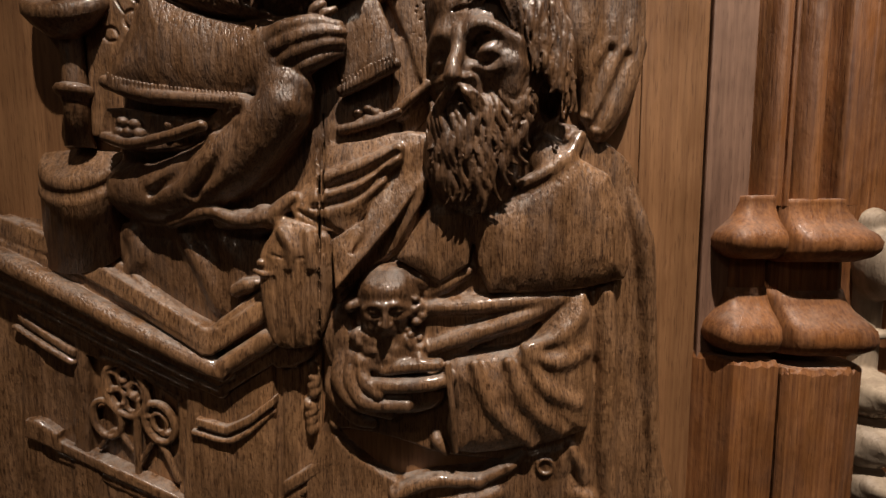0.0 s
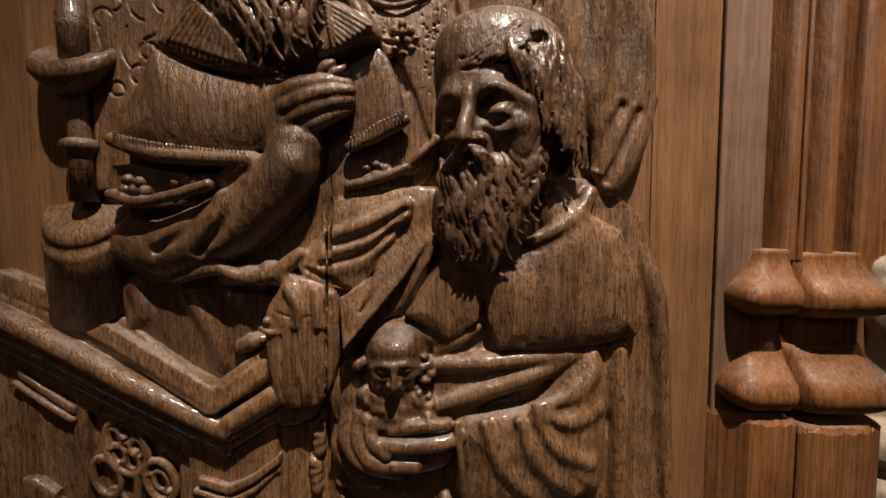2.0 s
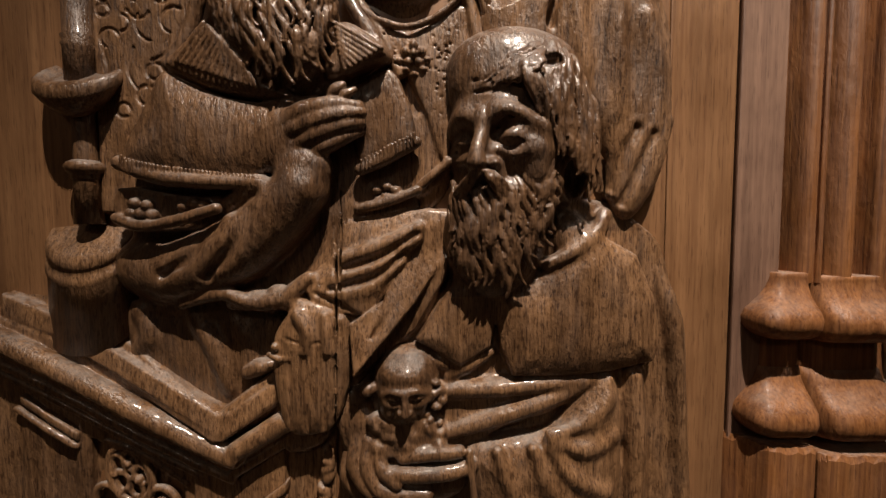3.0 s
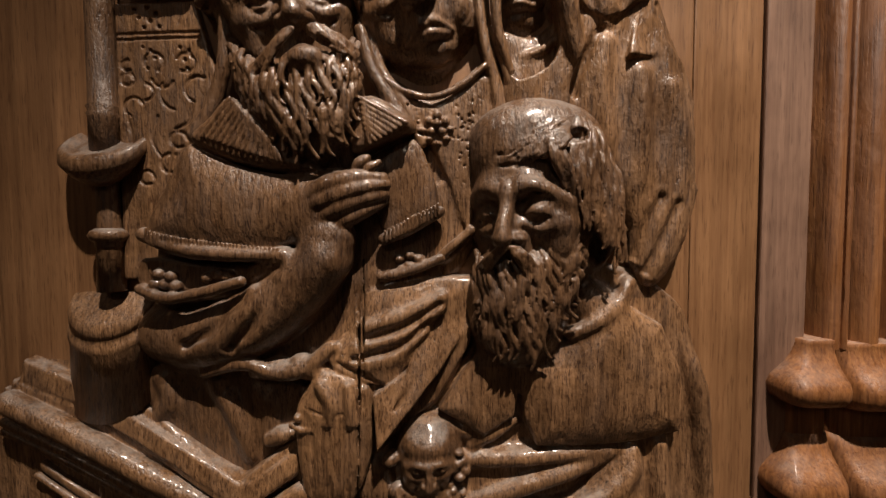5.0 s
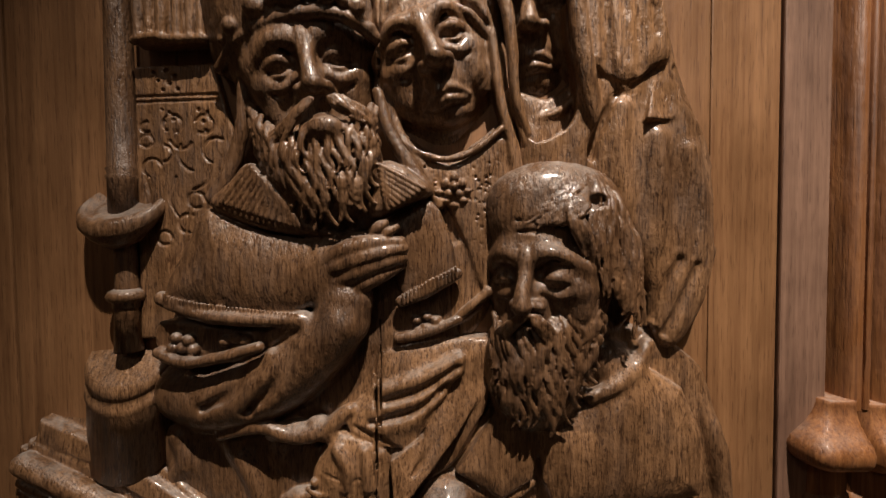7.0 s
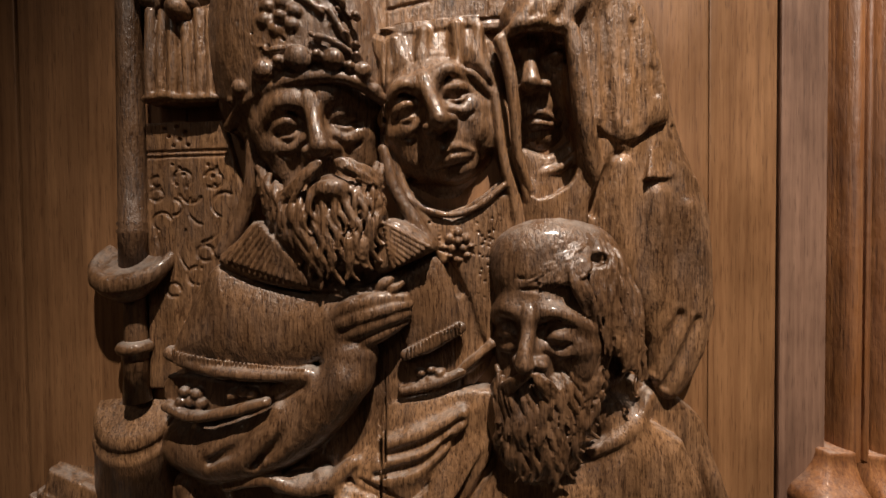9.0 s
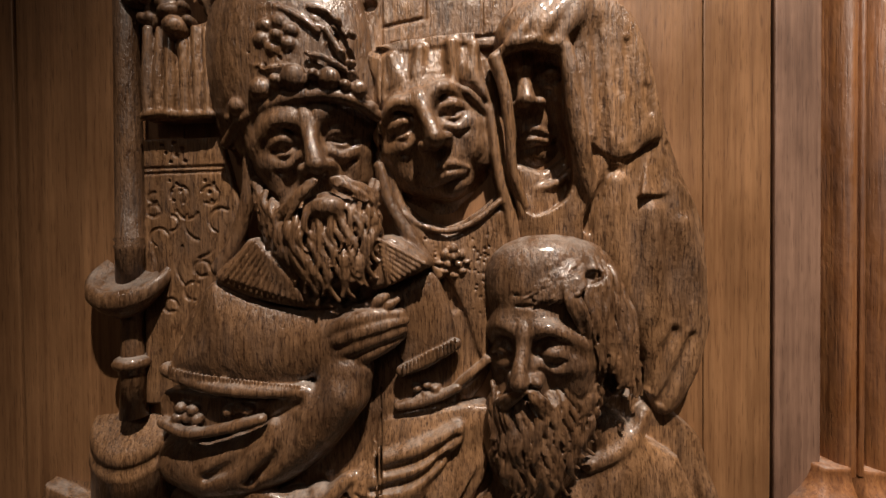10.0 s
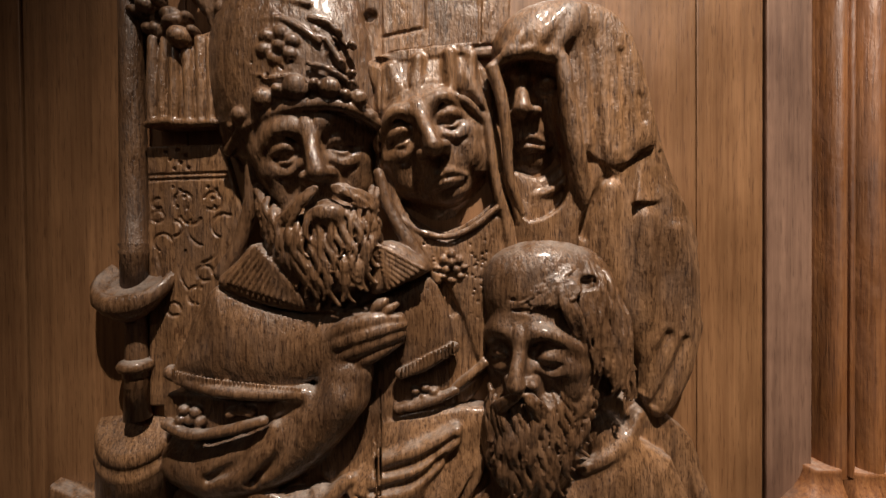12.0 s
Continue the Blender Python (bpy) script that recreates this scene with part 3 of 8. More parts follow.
back.tube([(-0.2644, 0.3352, 1.4757, 0.0013), (-0.2626, 0.3352, 1.4727, 0.0013), (-0.2599, 0.3352, 1.4705, 0.0013), (-0.2565, 0.3352, 1.4695, 0.0013), (-0.253, 0.3352, 1.4698, 0.0013), (-0.2498, 0.3352, 1.4714, 0.0013), (-0.2475, 0.3352, 1.474, 0.0013)], 0.0006, True)
back.tube([(-0.2405, 0.3352, 1.4824, 0.0013), (-0.2346, 0.3352, 1.4816, 0.0013), (-0.23, 0.3352, 1.4854, 0.0013), (-0.2296, 0.3352, 1.4912, 0.0013), (-0.2336, 0.3352, 1.4955, 0.0013), (-0.2395, 0.3352, 1.4956, 0.0013), (-0.2436, 0.3352, 1.4914, 0.0013)], 0.0006, True)
back.tube([(-0.2224, 0.3352, 1.4766, 0.0013), (-0.2278, 0.3352, 1.478, 0.0013), (-0.2332, 0.3352, 1.4764, 0.0013), (-0.2369, 0.3352, 1.4722, 0.0013), (-0.2379, 0.3352, 1.4667, 0.0013), (-0.2358, 0.3352, 1.4615, 0.0013), (-0.2313, 0.3352, 1.4582, 0.0013)], 0.0006, True)
back.tube([(-0.2723, 0.3352, 1.4569, 0.0013), (-0.2753, 0.3352, 1.4607, 0.0013), (-0.2801, 0.3352, 1.4618, 0.0013), (-0.2846, 0.3352, 1.4597, 0.0013), (-0.2869, 0.3352, 1.4553, 0.0013), (-0.2859, 0.3352, 1.4505, 0.0013), (-0.2821, 0.3352, 1.4474, 0.0013)], 0.0006, True)
back.tube([(-0.2827, 0.3352, 1.4911, 0.0013), (-0.2853, 0.3352, 1.4907, 0.0013), (-0.2872, 0.3352, 1.4889, 0.0013), (-0.2877, 0.3352, 1.4863, 0.0013), (-0.2864, 0.3352, 1.4839, 0.0013), (-0.2841, 0.3352, 1.4828, 0.0013), (-0.2814, 0.3352, 1.4833, 0.0013)], 0.0006, True)
back.tube([(-0.2381, 0.3352, 1.4284, 0.0013), (-0.2404, 0.3352, 1.4334, 0.0013), (-0.2457, 0.3352, 1.4349, 0.0013), (-0.2503, 0.3352, 1.4318, 0.0013), (-0.2509, 0.3352, 1.4263, 0.0013), (-0.2471, 0.3352, 1.4223, 0.0013), (-0.2415, 0.3352, 1.4228, 0.0013)], 0.0006, True)
back.tube([(-0.2482, 0.3352, 1.4163, 0.0013), (-0.2528, 0.3352, 1.4173, 0.0013), (-0.2571, 0.3352, 1.4153, 0.0013), (-0.2594, 0.3352, 1.4112, 0.0013), (-0.2588, 0.3352, 1.4066, 0.0013), (-0.2556, 0.3352, 1.4032, 0.0013), (-0.2509, 0.3352, 1.4025, 0.0013)], 0.0006, True)
back.tube([(-0.2654, 0.3352, 1.3983, 0.0013), (-0.2674, 0.3352, 1.4026, 0.0013), (-0.2719, 0.3352, 1.4039, 0.0013), (-0.2759, 0.3352, 1.4012, 0.0013), (-0.2764, 0.3352, 1.3965, 0.0013), (-0.2731, 0.3352, 1.3931, 0.0013), (-0.2683, 0.3352, 1.3935, 0.0013)], 0.0006, True)
back.tube([(-0.2561, 0.3352, 1.4727, 0.0013), (-0.2578, 0.3352, 1.4686, 0.0013), (-0.258, 0.3352, 1.4642, 0.0013), (-0.2569, 0.3352, 1.4599, 0.0013), (-0.2544, 0.3352, 1.4562, 0.0013), (-0.2509, 0.3352, 1.4534, 0.0013), (-0.2467, 0.3352, 1.4519, 0.0013)], 0.0006, True)
back.tube([(-0.2699, 0.3352, 1.4594, 0.0013), (-0.2668, 0.3352, 1.4602, 0.0013), (-0.2644, 0.3352, 1.4623, 0.0013), (-0.2633, 0.3352, 1.4653, 0.0013), (-0.2637, 0.3352, 1.4684, 0.0013), (-0.2656, 0.3352, 1.471, 0.0013), (-0.2686, 0.3352, 1.4723, 0.0013)], 0.0006, True)
back.tube([(-0.2852, 0.3352, 1.4475, 0.0013), (-0.2822, 0.3352, 1.4288, 0.0013), (-0.2887, 0.3352, 1.4102, 0.0013)], 0.0006, True)
back.tube([(-0.2495, 0.3352, 1.4215, 0.0013), (-0.2546, 0.3352, 1.4006, 0.0013), (-0.2621, 0.3352, 1.3726, 0.0013)], 0.0006, True)
back.tube([(-0.2325, 0.3352, 1.4562, 0.0013), (-0.2365, 0.3352, 1.4423, 0.0013), (-0.2469, 0.3352, 1.4369, 0.0013)], 0.0006, True)
back.tube([(-0.2608, 0.3352, 1.4472, 0.0013), (-0.2658, 0.3352, 1.4286, 0.0013), (-0.259, 0.3352, 1.4146, 0.0013)], 0.0006, True)
back.rough(0.0004, 0.009, 4)
back.rough(0.0002, 0.0042, 4)
part("back_panel", back.mesh("back_panel"), OAK, throne, "engraved scrollwork panel")

hanging = Carving((-0.2918, 0.3145, 1.5407), (-0.2184, 0.3455, 1.6329), 0.0012)
hanging.plate([(-0.2836, 1.6099), (-0.2283, 1.6269), (-0.2279, 1.5489), (-0.2625, 1.5467), (-0.2848, 1.5488)], 0.327, 0.002, 0.003, back=0.339, smooth=1)
hanging.tube([(-0.2776, 0.326, 1.6182, 0.004), (-0.2785, 0.325, 1.582, 0.004), (-0.2791, 0.325, 1.5517, 0.0036)], 0.0025)
hanging.tube([(-0.2681, 0.326, 1.6181, 0.0036), (-0.2703, 0.325, 1.5819, 0.0036), (-0.2709, 0.325, 1.5516, 0.0032)], 0.0025)
hanging.tube([(-0.2604, 0.326, 1.6179, 0.0045), (-0.2604, 0.325, 1.5818, 0.0045), (-0.261, 0.325, 1.5514, 0.004)], 0.0025)
hanging.tube([(-0.2505, 0.326, 1.6178, 0.004), (-0.2487, 0.325, 1.5816, 0.004), (-0.2492, 0.325, 1.5513, 0.0036)], 0.0025)
hanging.tube([(-0.2401, 0.326, 1.6176, 0.004), (-0.2387, 0.325, 1.5815, 0.004), (-0.2393, 0.325, 1.5511, 0.0036)], 0.0025)
hanging.tube([(-0.2315, 0.326, 1.6175, 0.0031), (-0.2306, 0.325, 1.5814, 0.0031), (-0.2311, 0.325, 1.551, 0.0028)], 0.0025)
hanging.tube([(-0.2827, 0.325, 1.5499, 0.0031), (-0.267, 0.324, 1.5521, 0.0031), (-0.2512, 0.324, 1.5501, 0.0031), (-0.2275, 0.325, 1.551, 0.0031)], 0.002)
hanging.rough(0.0004, 0.009, 3)
hanging.rough(0.0002, 0.0042, 2)
part("valance", hanging.mesh("valance"), OAK, throne, "fringed hanging cloth")

leaves = Carving((-0.3057, 0.3097, 1.6086), (-0.1884, 0.3455, 1.6874), 0.0012)
leaves.ell((-0.2743, 0.3284, 1.6719), (0.0055, 0.007, 0.0034), -13.7773, 0.0015)
leaves.ell((-0.2086, 0.3251, 1.6388), (0.0059, 0.007, 0.005), -31.2644, 0.0015)
leaves.ell((-0.2816, 0.3301, 1.6729), (0.0104, 0.007, 0.0062), 42.9313, 0.0015)
leaves.ell((-0.2215, 0.3292, 1.6687), (0.0085, 0.007, 0.0058), 49.6508, 0.0015)
leaves.ell((-0.2124, 0.3265, 1.6715), (0.0087, 0.007, 0.005), -45.1094, 0.0015)
leaves.ell((-0.2486, 0.3236, 1.6688), (0.0098, 0.007, 0.0051), -27.9656, 0.0015)
leaves.ell((-0.2087, 0.3241, 1.6482), (0.0097, 0.007, 0.0049), -12.0476, 0.0015)
leaves.ell((-0.2416, 0.3305, 1.6593), (0.0065, 0.007, 0.0061), -63.9466, 0.0015)
leaves.ell((-0.2938, 0.3295, 1.6428), (0.0079, 0.007, 0.0049), -22.0019, 0.0015)
leaves.ell((-0.2024, 0.3283, 1.6676), (0.0058, 0.007, 0.0054), -31.3173, 0.0015)
leaves.ell((-0.2642, 0.3291, 1.6351), (0.0081, 0.007, 0.0064), -55.8629, 0.0015)
leaves.ell((-0.2884, 0.3251, 1.6626), (0.0083, 0.007, 0.004), -23.6506, 0.0015)
leaves.ell((-0.2827, 0.3316, 1.6536), (0.009, 0.007, 0.0065), 63.6633, 0.0015)
leaves.ell((-0.2298, 0.3318, 1.636), (0.0064, 0.007, 0.0067), 38.5335, 0.0015)
leaves.ell((-0.2573, 0.3264, 1.6222), (0.0096, 0.007, 0.0042), -43.2019, 0.0015)
leaves.ell((-0.2548, 0.3286, 1.6697), (0.0106, 0.007, 0.0044), -68.6845, 0.0015)
leaves.ell((-0.2898, 0.3249, 1.6659), (0.0067, 0.007, 0.0042), -56.4057, 0.0015)
leaves.ell((-0.205, 0.3301, 1.6587), (0.0049, 0.007, 0.0034), -46.3862, 0.0015)
leaves.ell((-0.2346, 0.3316, 1.6726), (0.0077, 0.007, 0.0041), 69.6691, 0.0015)
leaves.ell((-0.283, 0.325, 1.6454), (0.007, 0.007, 0.0067), -3.1133, 0.0015)
leaves.ell((-0.2765, 0.3317, 1.6563), (0.0073, 0.007, 0.0041), 54.5021, 0.0015)
leaves.ell((-0.2202, 0.3317, 1.6566), (0.0062, 0.007, 0.0041), -40.8708, 0.0015)
leaves.ell((-0.2773, 0.3307, 1.6292), (0.0049, 0.007, 0.0066), 9.1482, 0.0015)
leaves.ell((-0.2009, 0.3239, 1.6555), (0.0085, 0.007, 0.0059), 34.2617, 0.0015)
leaves.ell((-0.251, 0.3301, 1.6732), (0.0101, 0.007, 0.0064), 59.4408, 0.0015)
leaves.ell((-0.2628, 0.3248, 1.6377), (0.0085, 0.007, 0.006), 3.9233, 0.0015)
leaves.ell((-0.2359, 0.3296, 1.6471), (0.0104, 0.007, 0.0066), -59.5867, 0.0015)
leaves.ell((-0.2306, 0.3239, 1.6718), (0.0052, 0.007, 0.0066), 23.4066, 0.0015)
leaves.ell((-0.2893, 0.3263, 1.667), (0.0081, 0.007, 0.0058), 59.8473, 0.0015)
leaves.ell((-0.2724, 0.3237, 1.6742), (0.0045, 0.007, 0.0062), -53.7754, 0.0015)
leaves.ell((-0.2181, 0.3241, 1.6391), (0.0079, 0.007, 0.0063), -41.7663, 0.0015)
leaves.ell((-0.2306, 0.324, 1.6592), (0.0093, 0.007, 0.0048), 3.6972, 0.0015)
leaves.ell((-0.2927, 0.3266, 1.6749), (0.0076, 0.007, 0.0063), 15.1375, 0.0015)
leaves.ell((-0.2813, 0.3251, 1.6549), (0.0077, 0.007, 0.0032), 47.2765, 0.0015)
leaves.ell((-0.2176, 0.3271, 1.672), (0.0069, 0.007, 0.006), -26.4363, 0.0015)
leaves.ell((-0.2712, 0.3233, 1.6466), (0.005, 0.007, 0.0035), 16.9346, 0.0015)
leaves.ell((-0.2131, 0.3281, 1.6535), (0.0099, 0.007, 0.006), -60.6315, 0.0015)
leaves.ell((-0.2139, 0.3293, 1.6685), (0.0098, 0.007, 0.0047), 41.7688, 0.0015)
leaves.ell((-0.2832, 0.3304, 1.6288), (0.0055, 0.007, 0.005), -22.5981, 0.0015)
leaves.ell((-0.2444, 0.3256, 1.6238), (0.0045, 0.007, 0.0043), 6.2928, 0.0015)
leaves.ell((-0.2507, 0.3276, 1.6359), (0.005, 0.007, 0.004), 48.6598, 0.0015)
leaves.ell((-0.2599, 0.3231, 1.6305), (0.0083, 0.007, 0.0055), 15.3349, 0.0015)
leaves.ell((-0.2674, 0.3278, 1.6249), (0.0103, 0.007, 0.0043), 51.4537, 0.0015)
leaves.ell((-0.2224, 0.328, 1.6492), (0.0054, 0.007, 0.0059), -19.2949, 0.0015)
leaves.ell((-0.2358, 0.3313, 1.6731), (0.0055, 0.007, 0.0061), -45.1264, 0.0015)
leaves.tube([(-0.2369, 0.326, 1.6709, 0.0027), (-0.2322, 0.325, 1.6436, 0.0027), (-0.229, 0.328, 1.6257, 0.0018)], 0.0012)
leaves.tube([(-0.2333, 0.326, 1.6709, 0.0027), (-0.2286, 0.325, 1.6435, 0.0027), (-0.2253, 0.328, 1.6265, 0.0018)], 0.0012)
leaves.tube([(-0.2297, 0.326, 1.6708, 0.0027), (-0.225, 0.325, 1.6435, 0.0027), (-0.2217, 0.328, 1.6273, 0.0018)], 0.0012)
leaves.tube([(-0.2261, 0.326, 1.6707, 0.0027), (-0.2215, 0.325, 1.6434, 0.0027), (-0.218, 0.328, 1.6282, 0.0018)], 0.0012)
leaves.tube([(-0.2225, 0.326, 1.6707, 0.0027), (-0.2179, 0.325, 1.6433, 0.0027), (-0.2144, 0.328, 1.629, 0.0018)], 0.0012)
leaves.tube([(-0.2189, 0.326, 1.6706, 0.0027), (-0.2143, 0.325, 1.6433, 0.0027), (-0.2107, 0.328, 1.6299, 0.0018)], 0.0012)
leaves.tube([(-0.2153, 0.326, 1.6705, 0.0027), (-0.2107, 0.325, 1.6432, 0.0027), (-0.2071, 0.328, 1.6307, 0.0018)], 0.0012)
leaves.tube([(-0.2117, 0.326, 1.6705, 0.0027), (-0.2071, 0.325, 1.6431, 0.0027), (-0.2035, 0.328, 1.6315, 0.0018)], 0.0012)
leaves.tube([(-0.2081, 0.326, 1.6704, 0.0027), (-0.2035, 0.325, 1.6431, 0.0027), (-0.1998, 0.328, 1.6324, 0.0018)], 0.0012)
leaves.tube([(-0.2045, 0.326, 1.6703, 0.0027), (-0.1999, 0.325, 1.643, 0.0027), (-0.1962, 0.328, 1.6332, 0.0018)], 0.0012)
leaves.rough(0.0004, 0.009, 0)
leaves.rough(0.0002, 0.0042, 2)
part("foliage", leaves.mesh("foliage"), OAK_DARK, throne, "carved leaves")

ball = Carving((-0.2766, 0.309, 1.6026), (-0.2386, 0.3455, 1.6368), 0.0012)
ball.ell((-0.2536, 0.324, 1.6176), (0.0094, 0.011, 0.0094), 0, 0.001)
ball.ell((-0.2646, 0.332, 1.6248), (0.0064, 0.008, 0.0055), 0, 0.002)
ball.rough(0.0004, 0.009, 0)
ball.rough(0.0002, 0.0042, 4)
part("knob", ball.mesh("knob"), OAK, throne, "")

settle(throne)

seated = Carving((-0.2912, 0.2362, 1.1192), (-0.004, 0.3455, 1.6946), 0.001)
seated.plate([(-0.2556, 1.3916), (-0.2225, 1.4238), (-0.1895, 1.4512), (-0.088, 1.4502), (-0.0515, 1.4269), (-0.0384, 1.3531), (-0.0389, 1.3068), (-0.0853, 1.2838), (-0.1136, 1.242), (-0.2585, 1.2329), (-0.2661, 1.3266)], 0.333, 0.005, 0.003, bulge=0.005, reach=0.03)
seated.ell((-0.1686, 0.338, 1.5928), (0.068, 0.038, 0.0978), 4, 0.006)
seated.plate([(-0.2298, 1.5781), (-0.2164, 1.6183), (-0.2018, 1.6762), (-0.1251, 1.6748), (-0.108, 1.6032), (-0.096, 1.5583), (-0.0998, 1.5359), (-0.1448, 1.5589), (-0.1947, 1.5529), (-0.2188, 1.5275)], 0.328, 0.005, 0.008)
seated.ell((-0.1992, 0.31, 1.5516), (0.0068, 0.006, 0.0068), 0, 0.001)
seated.ell((-0.1789, 0.302, 1.5615), (0.0075, 0.006, 0.0075), 0, 0.001)
seated.ell((-0.1654, 0.299, 1.5659), (0.0041, 0.006, 0.0041), 0, 0.001)
seated.ell((-0.1518, 0.297, 1.5681), (0.009, 0.006, 0.009), 0, 0.001)
seated.ell((-0.1374, 0.297, 1.5691), (0.0041, 0.006, 0.0041), 0, 0.001)
seated.ell((-0.1263, 0.298, 1.5669), (0.0078, 0.006, 0.0078), 0, 0.001)
seated.ell((-0.1155, 0.302, 1.5626), (0.0042, 0.006, 0.0042), 0, 0.001)
seated.ell((-0.1073, 0.306, 1.5612), (0.0072, 0.006, 0.0072), 0, 0.001)
seated.ell((-0.0999, 0.317, 1.5514), (0.0048, 0.006, 0.0048), 0, 0.001)
seated.ell((-0.2087, 0.316, 1.5733), (0.0065, 0.006, 0.0065), 0, 0.001)
seated.ell((-0.2095, 0.319, 1.5448), (0.0048, 0.006, 0.0048), 0, 0.001)
seated.ell((-0.1552, 0.302, 1.6028), (0.0062, 0.005, 0.0058), 0, 0.0015)
seated.ell((-0.1637, 0.302, 1.6092), (0.0062, 0.005, 0.0058), 0, 0.0015)
seated.ell((-0.1743, 0.302, 1.606), (0.0062, 0.005, 0.0058), 0, 0.0015)
seated.ell((-0.1763, 0.302, 1.5964), (0.0062, 0.005, 0.0058), 0, 0.0015)
seated.ell((-0.1679, 0.302, 1.5899), (0.0062, 0.005, 0.0058), 0, 0.0015)
seated.ell((-0.1573, 0.302, 1.5931), (0.0062, 0.005, 0.0058), 0, 0.0015)
seated.ell((-0.1645, 0.299, 1.598), (0.0049, 0.005, 0.0049), 0, 0.001)
seated.tube([(-0.1924, 0.308, 1.6115, 0.0025), (-0.1802, 0.305, 1.6188, 0.0029), (-0.1646, 0.303, 1.6198, 0.0029), (-0.1477, 0.302, 1.6116, 0.0029), (-0.1358, 0.303, 1.6029, 0.0021)], 0.0012)
seated.tube([(-0.1954, 0.31, 1.6253, 0.0026), (-0.1746, 0.307, 1.6357, 0.0029), (-0.1448, 0.306, 1.6324, 0.0029)], 0.0012)
seated.tube([(-0.1866, 0.304, 1.5802, 0.0021), (-0.1723, 0.3, 1.5749, 0.0021), (-0.1594, 0.299, 1.576, 0.002)], 0.0012)
seated.tube([(-0.197, 0.308, 1.5906, 0.0021), (-0.2063, 0.313, 1.5803, 0.0026), (-0.2105, 0.316, 1.5643, 0.0022)], 0.0012)
seated.tube([(-0.1429, 0.299, 1.5855, 0.002), (-0.1292, 0.301, 1.5821, 0.0025), (-0.1161, 0.306, 1.5759, 0.0021)], 0.0012)
seated.tube([(-0.1823, 0.304, 1.5884, 0.0017), (-0.1916, 0.306, 1.5979, 0.0021), (-0.1972, 0.309, 1.6121, 0.0017)], 0.0012)
seated.tube([(-0.1301, 0.305, 1.6047, 0.0029), (-0.1204, 0.307, 1.5889, 0.0029), (-0.1108, 0.31, 1.5733, 0.0026)], 0.0012)
seated.tube([(-0.1425, 0.305, 1.6214, 0.0025), (-0.1285, 0.307, 1.6182, 0.0025), (-0.1168, 0.31, 1.6029, 0.0021)], 0.0012)
seated.ell((-0.1178, 0.299, 1.5803), (0.0013, 0.004, 0.0013), 0, 0.0005, True)
seated.ell((-0.1432, 0.299, 1.5811), (0.0013, 0.004, 0.0013), 0, 0.0005, True)
seated.ell((-0.1396, 0.299, 1.5857), (0.0013, 0.004, 0.0013), 0, 0.0005, True)
seated.ell((-0.1569, 0.299, 1.5706), (0.0013, 0.004, 0.0013), 0, 0.0005, True)
seated.ell((-0.1742, 0.299, 1.576), (0.0013, 0.004, 0.0013), 0, 0.0005, True)
seated.ell((-0.1626, 0.299, 1.5823), (0.0013, 0.004, 0.0013), 0, 0.0005, True)
seated.ell((-0.1863, 0.299, 1.5878), (0.0013, 0.004, 0.0013), 0, 0.0005, True)
seated.ell((-0.1142, 0.299, 1.5719), (0.0013, 0.004, 0.0013), 0, 0.0005, True)
seated.ell((-0.1257, 0.299, 1.5725), (0.0013, 0.004, 0.0013), 0, 0.0005, True)
seated.ell((-0.1137, 0.299, 1.5842), (0.0013, 0.004, 0.0013), 0, 0.0005, True)
seated.ell((-0.1426, 0.299, 1.5784), (0.0013, 0.004, 0.0013), 0, 0.0005, True)
seated.ell((-0.1435, 0.299, 1.5703), (0.0013, 0.004, 0.0013), 0, 0.0005, True)
seated.ell((-0.129, 0.299, 1.5696), (0.0013, 0.004, 0.0013), 0, 0.0005, True)
seated.ell((-0.1791, 0.299, 1.5761), (0.0013, 0.004, 0.0013), 0, 0.0005, True)
seated.ell((-0.1355, 0.299, 1.5738), (0.0013, 0.004, 0.0013), 0, 0.0005, True)
seated.ell((-0.14, 0.299, 1.5722), (0.0013, 0.004, 0.0013), 0, 0.0005, True)
seated.ell((-0.1646, 0.299, 1.5708), (0.0013, 0.004, 0.0013), 0, 0.0005, True)
seated.ell((-0.1565, 0.299, 1.5767), (0.0013, 0.004, 0.0013), 0, 0.0005, True)
seated.ell((-0.1183, 0.299, 1.5743), (0.0013, 0.004, 0.0013), 0, 0.0005, True)
seated.ell((-0.1639, 0.299, 1.5836), (0.0013, 0.004, 0.0013), 0, 0.0005, True)
seated.ell((-0.1627, 0.299, 1.5763), (0.0013, 0.004, 0.0013), 0, 0.0005, True)
seated.ell((-0.1106, 0.299, 1.5706), (0.0013, 0.004, 0.0013), 0, 0.0005, True)
seated.ell((-0.1569, 0.299, 1.5804), (0.0013, 0.004, 0.0013), 0, 0.0005, True)
seated.ell((-0.1243, 0.299, 1.582), (0.0013, 0.004, 0.0013), 0, 0.0005, True)
seated.ell((-0.1559, 0.299, 1.5875), (0.0013, 0.004, 0.0013), 0, 0.0005, True)
seated.ell((-0.1738, 0.299, 1.5781), (0.0013, 0.004, 0.0013), 0, 0.0005, True)
seated.ell((-0.1189, 0.3072, 1.5858), (0.0045, 0.004, 0.0027), -41.2737, 0.001)
seated.ell((-0.1405, 0.3041, 1.5683), (0.0044, 0.004, 0.0027), -22.5316, 0.001)
seated.ell((-0.1405, 0.3079, 1.6029), (0.0045, 0.004, 0.0032), 33.3503, 0.001)
seated.ell((-0.1383, 0.3075, 1.6036), (0.0045, 0.004, 0.002), 34.8531, 0.001)
seated.ell((-0.1185, 0.3042, 1.5875), (0.0027, 0.004, 0.0025), -41.0977, 0.001)
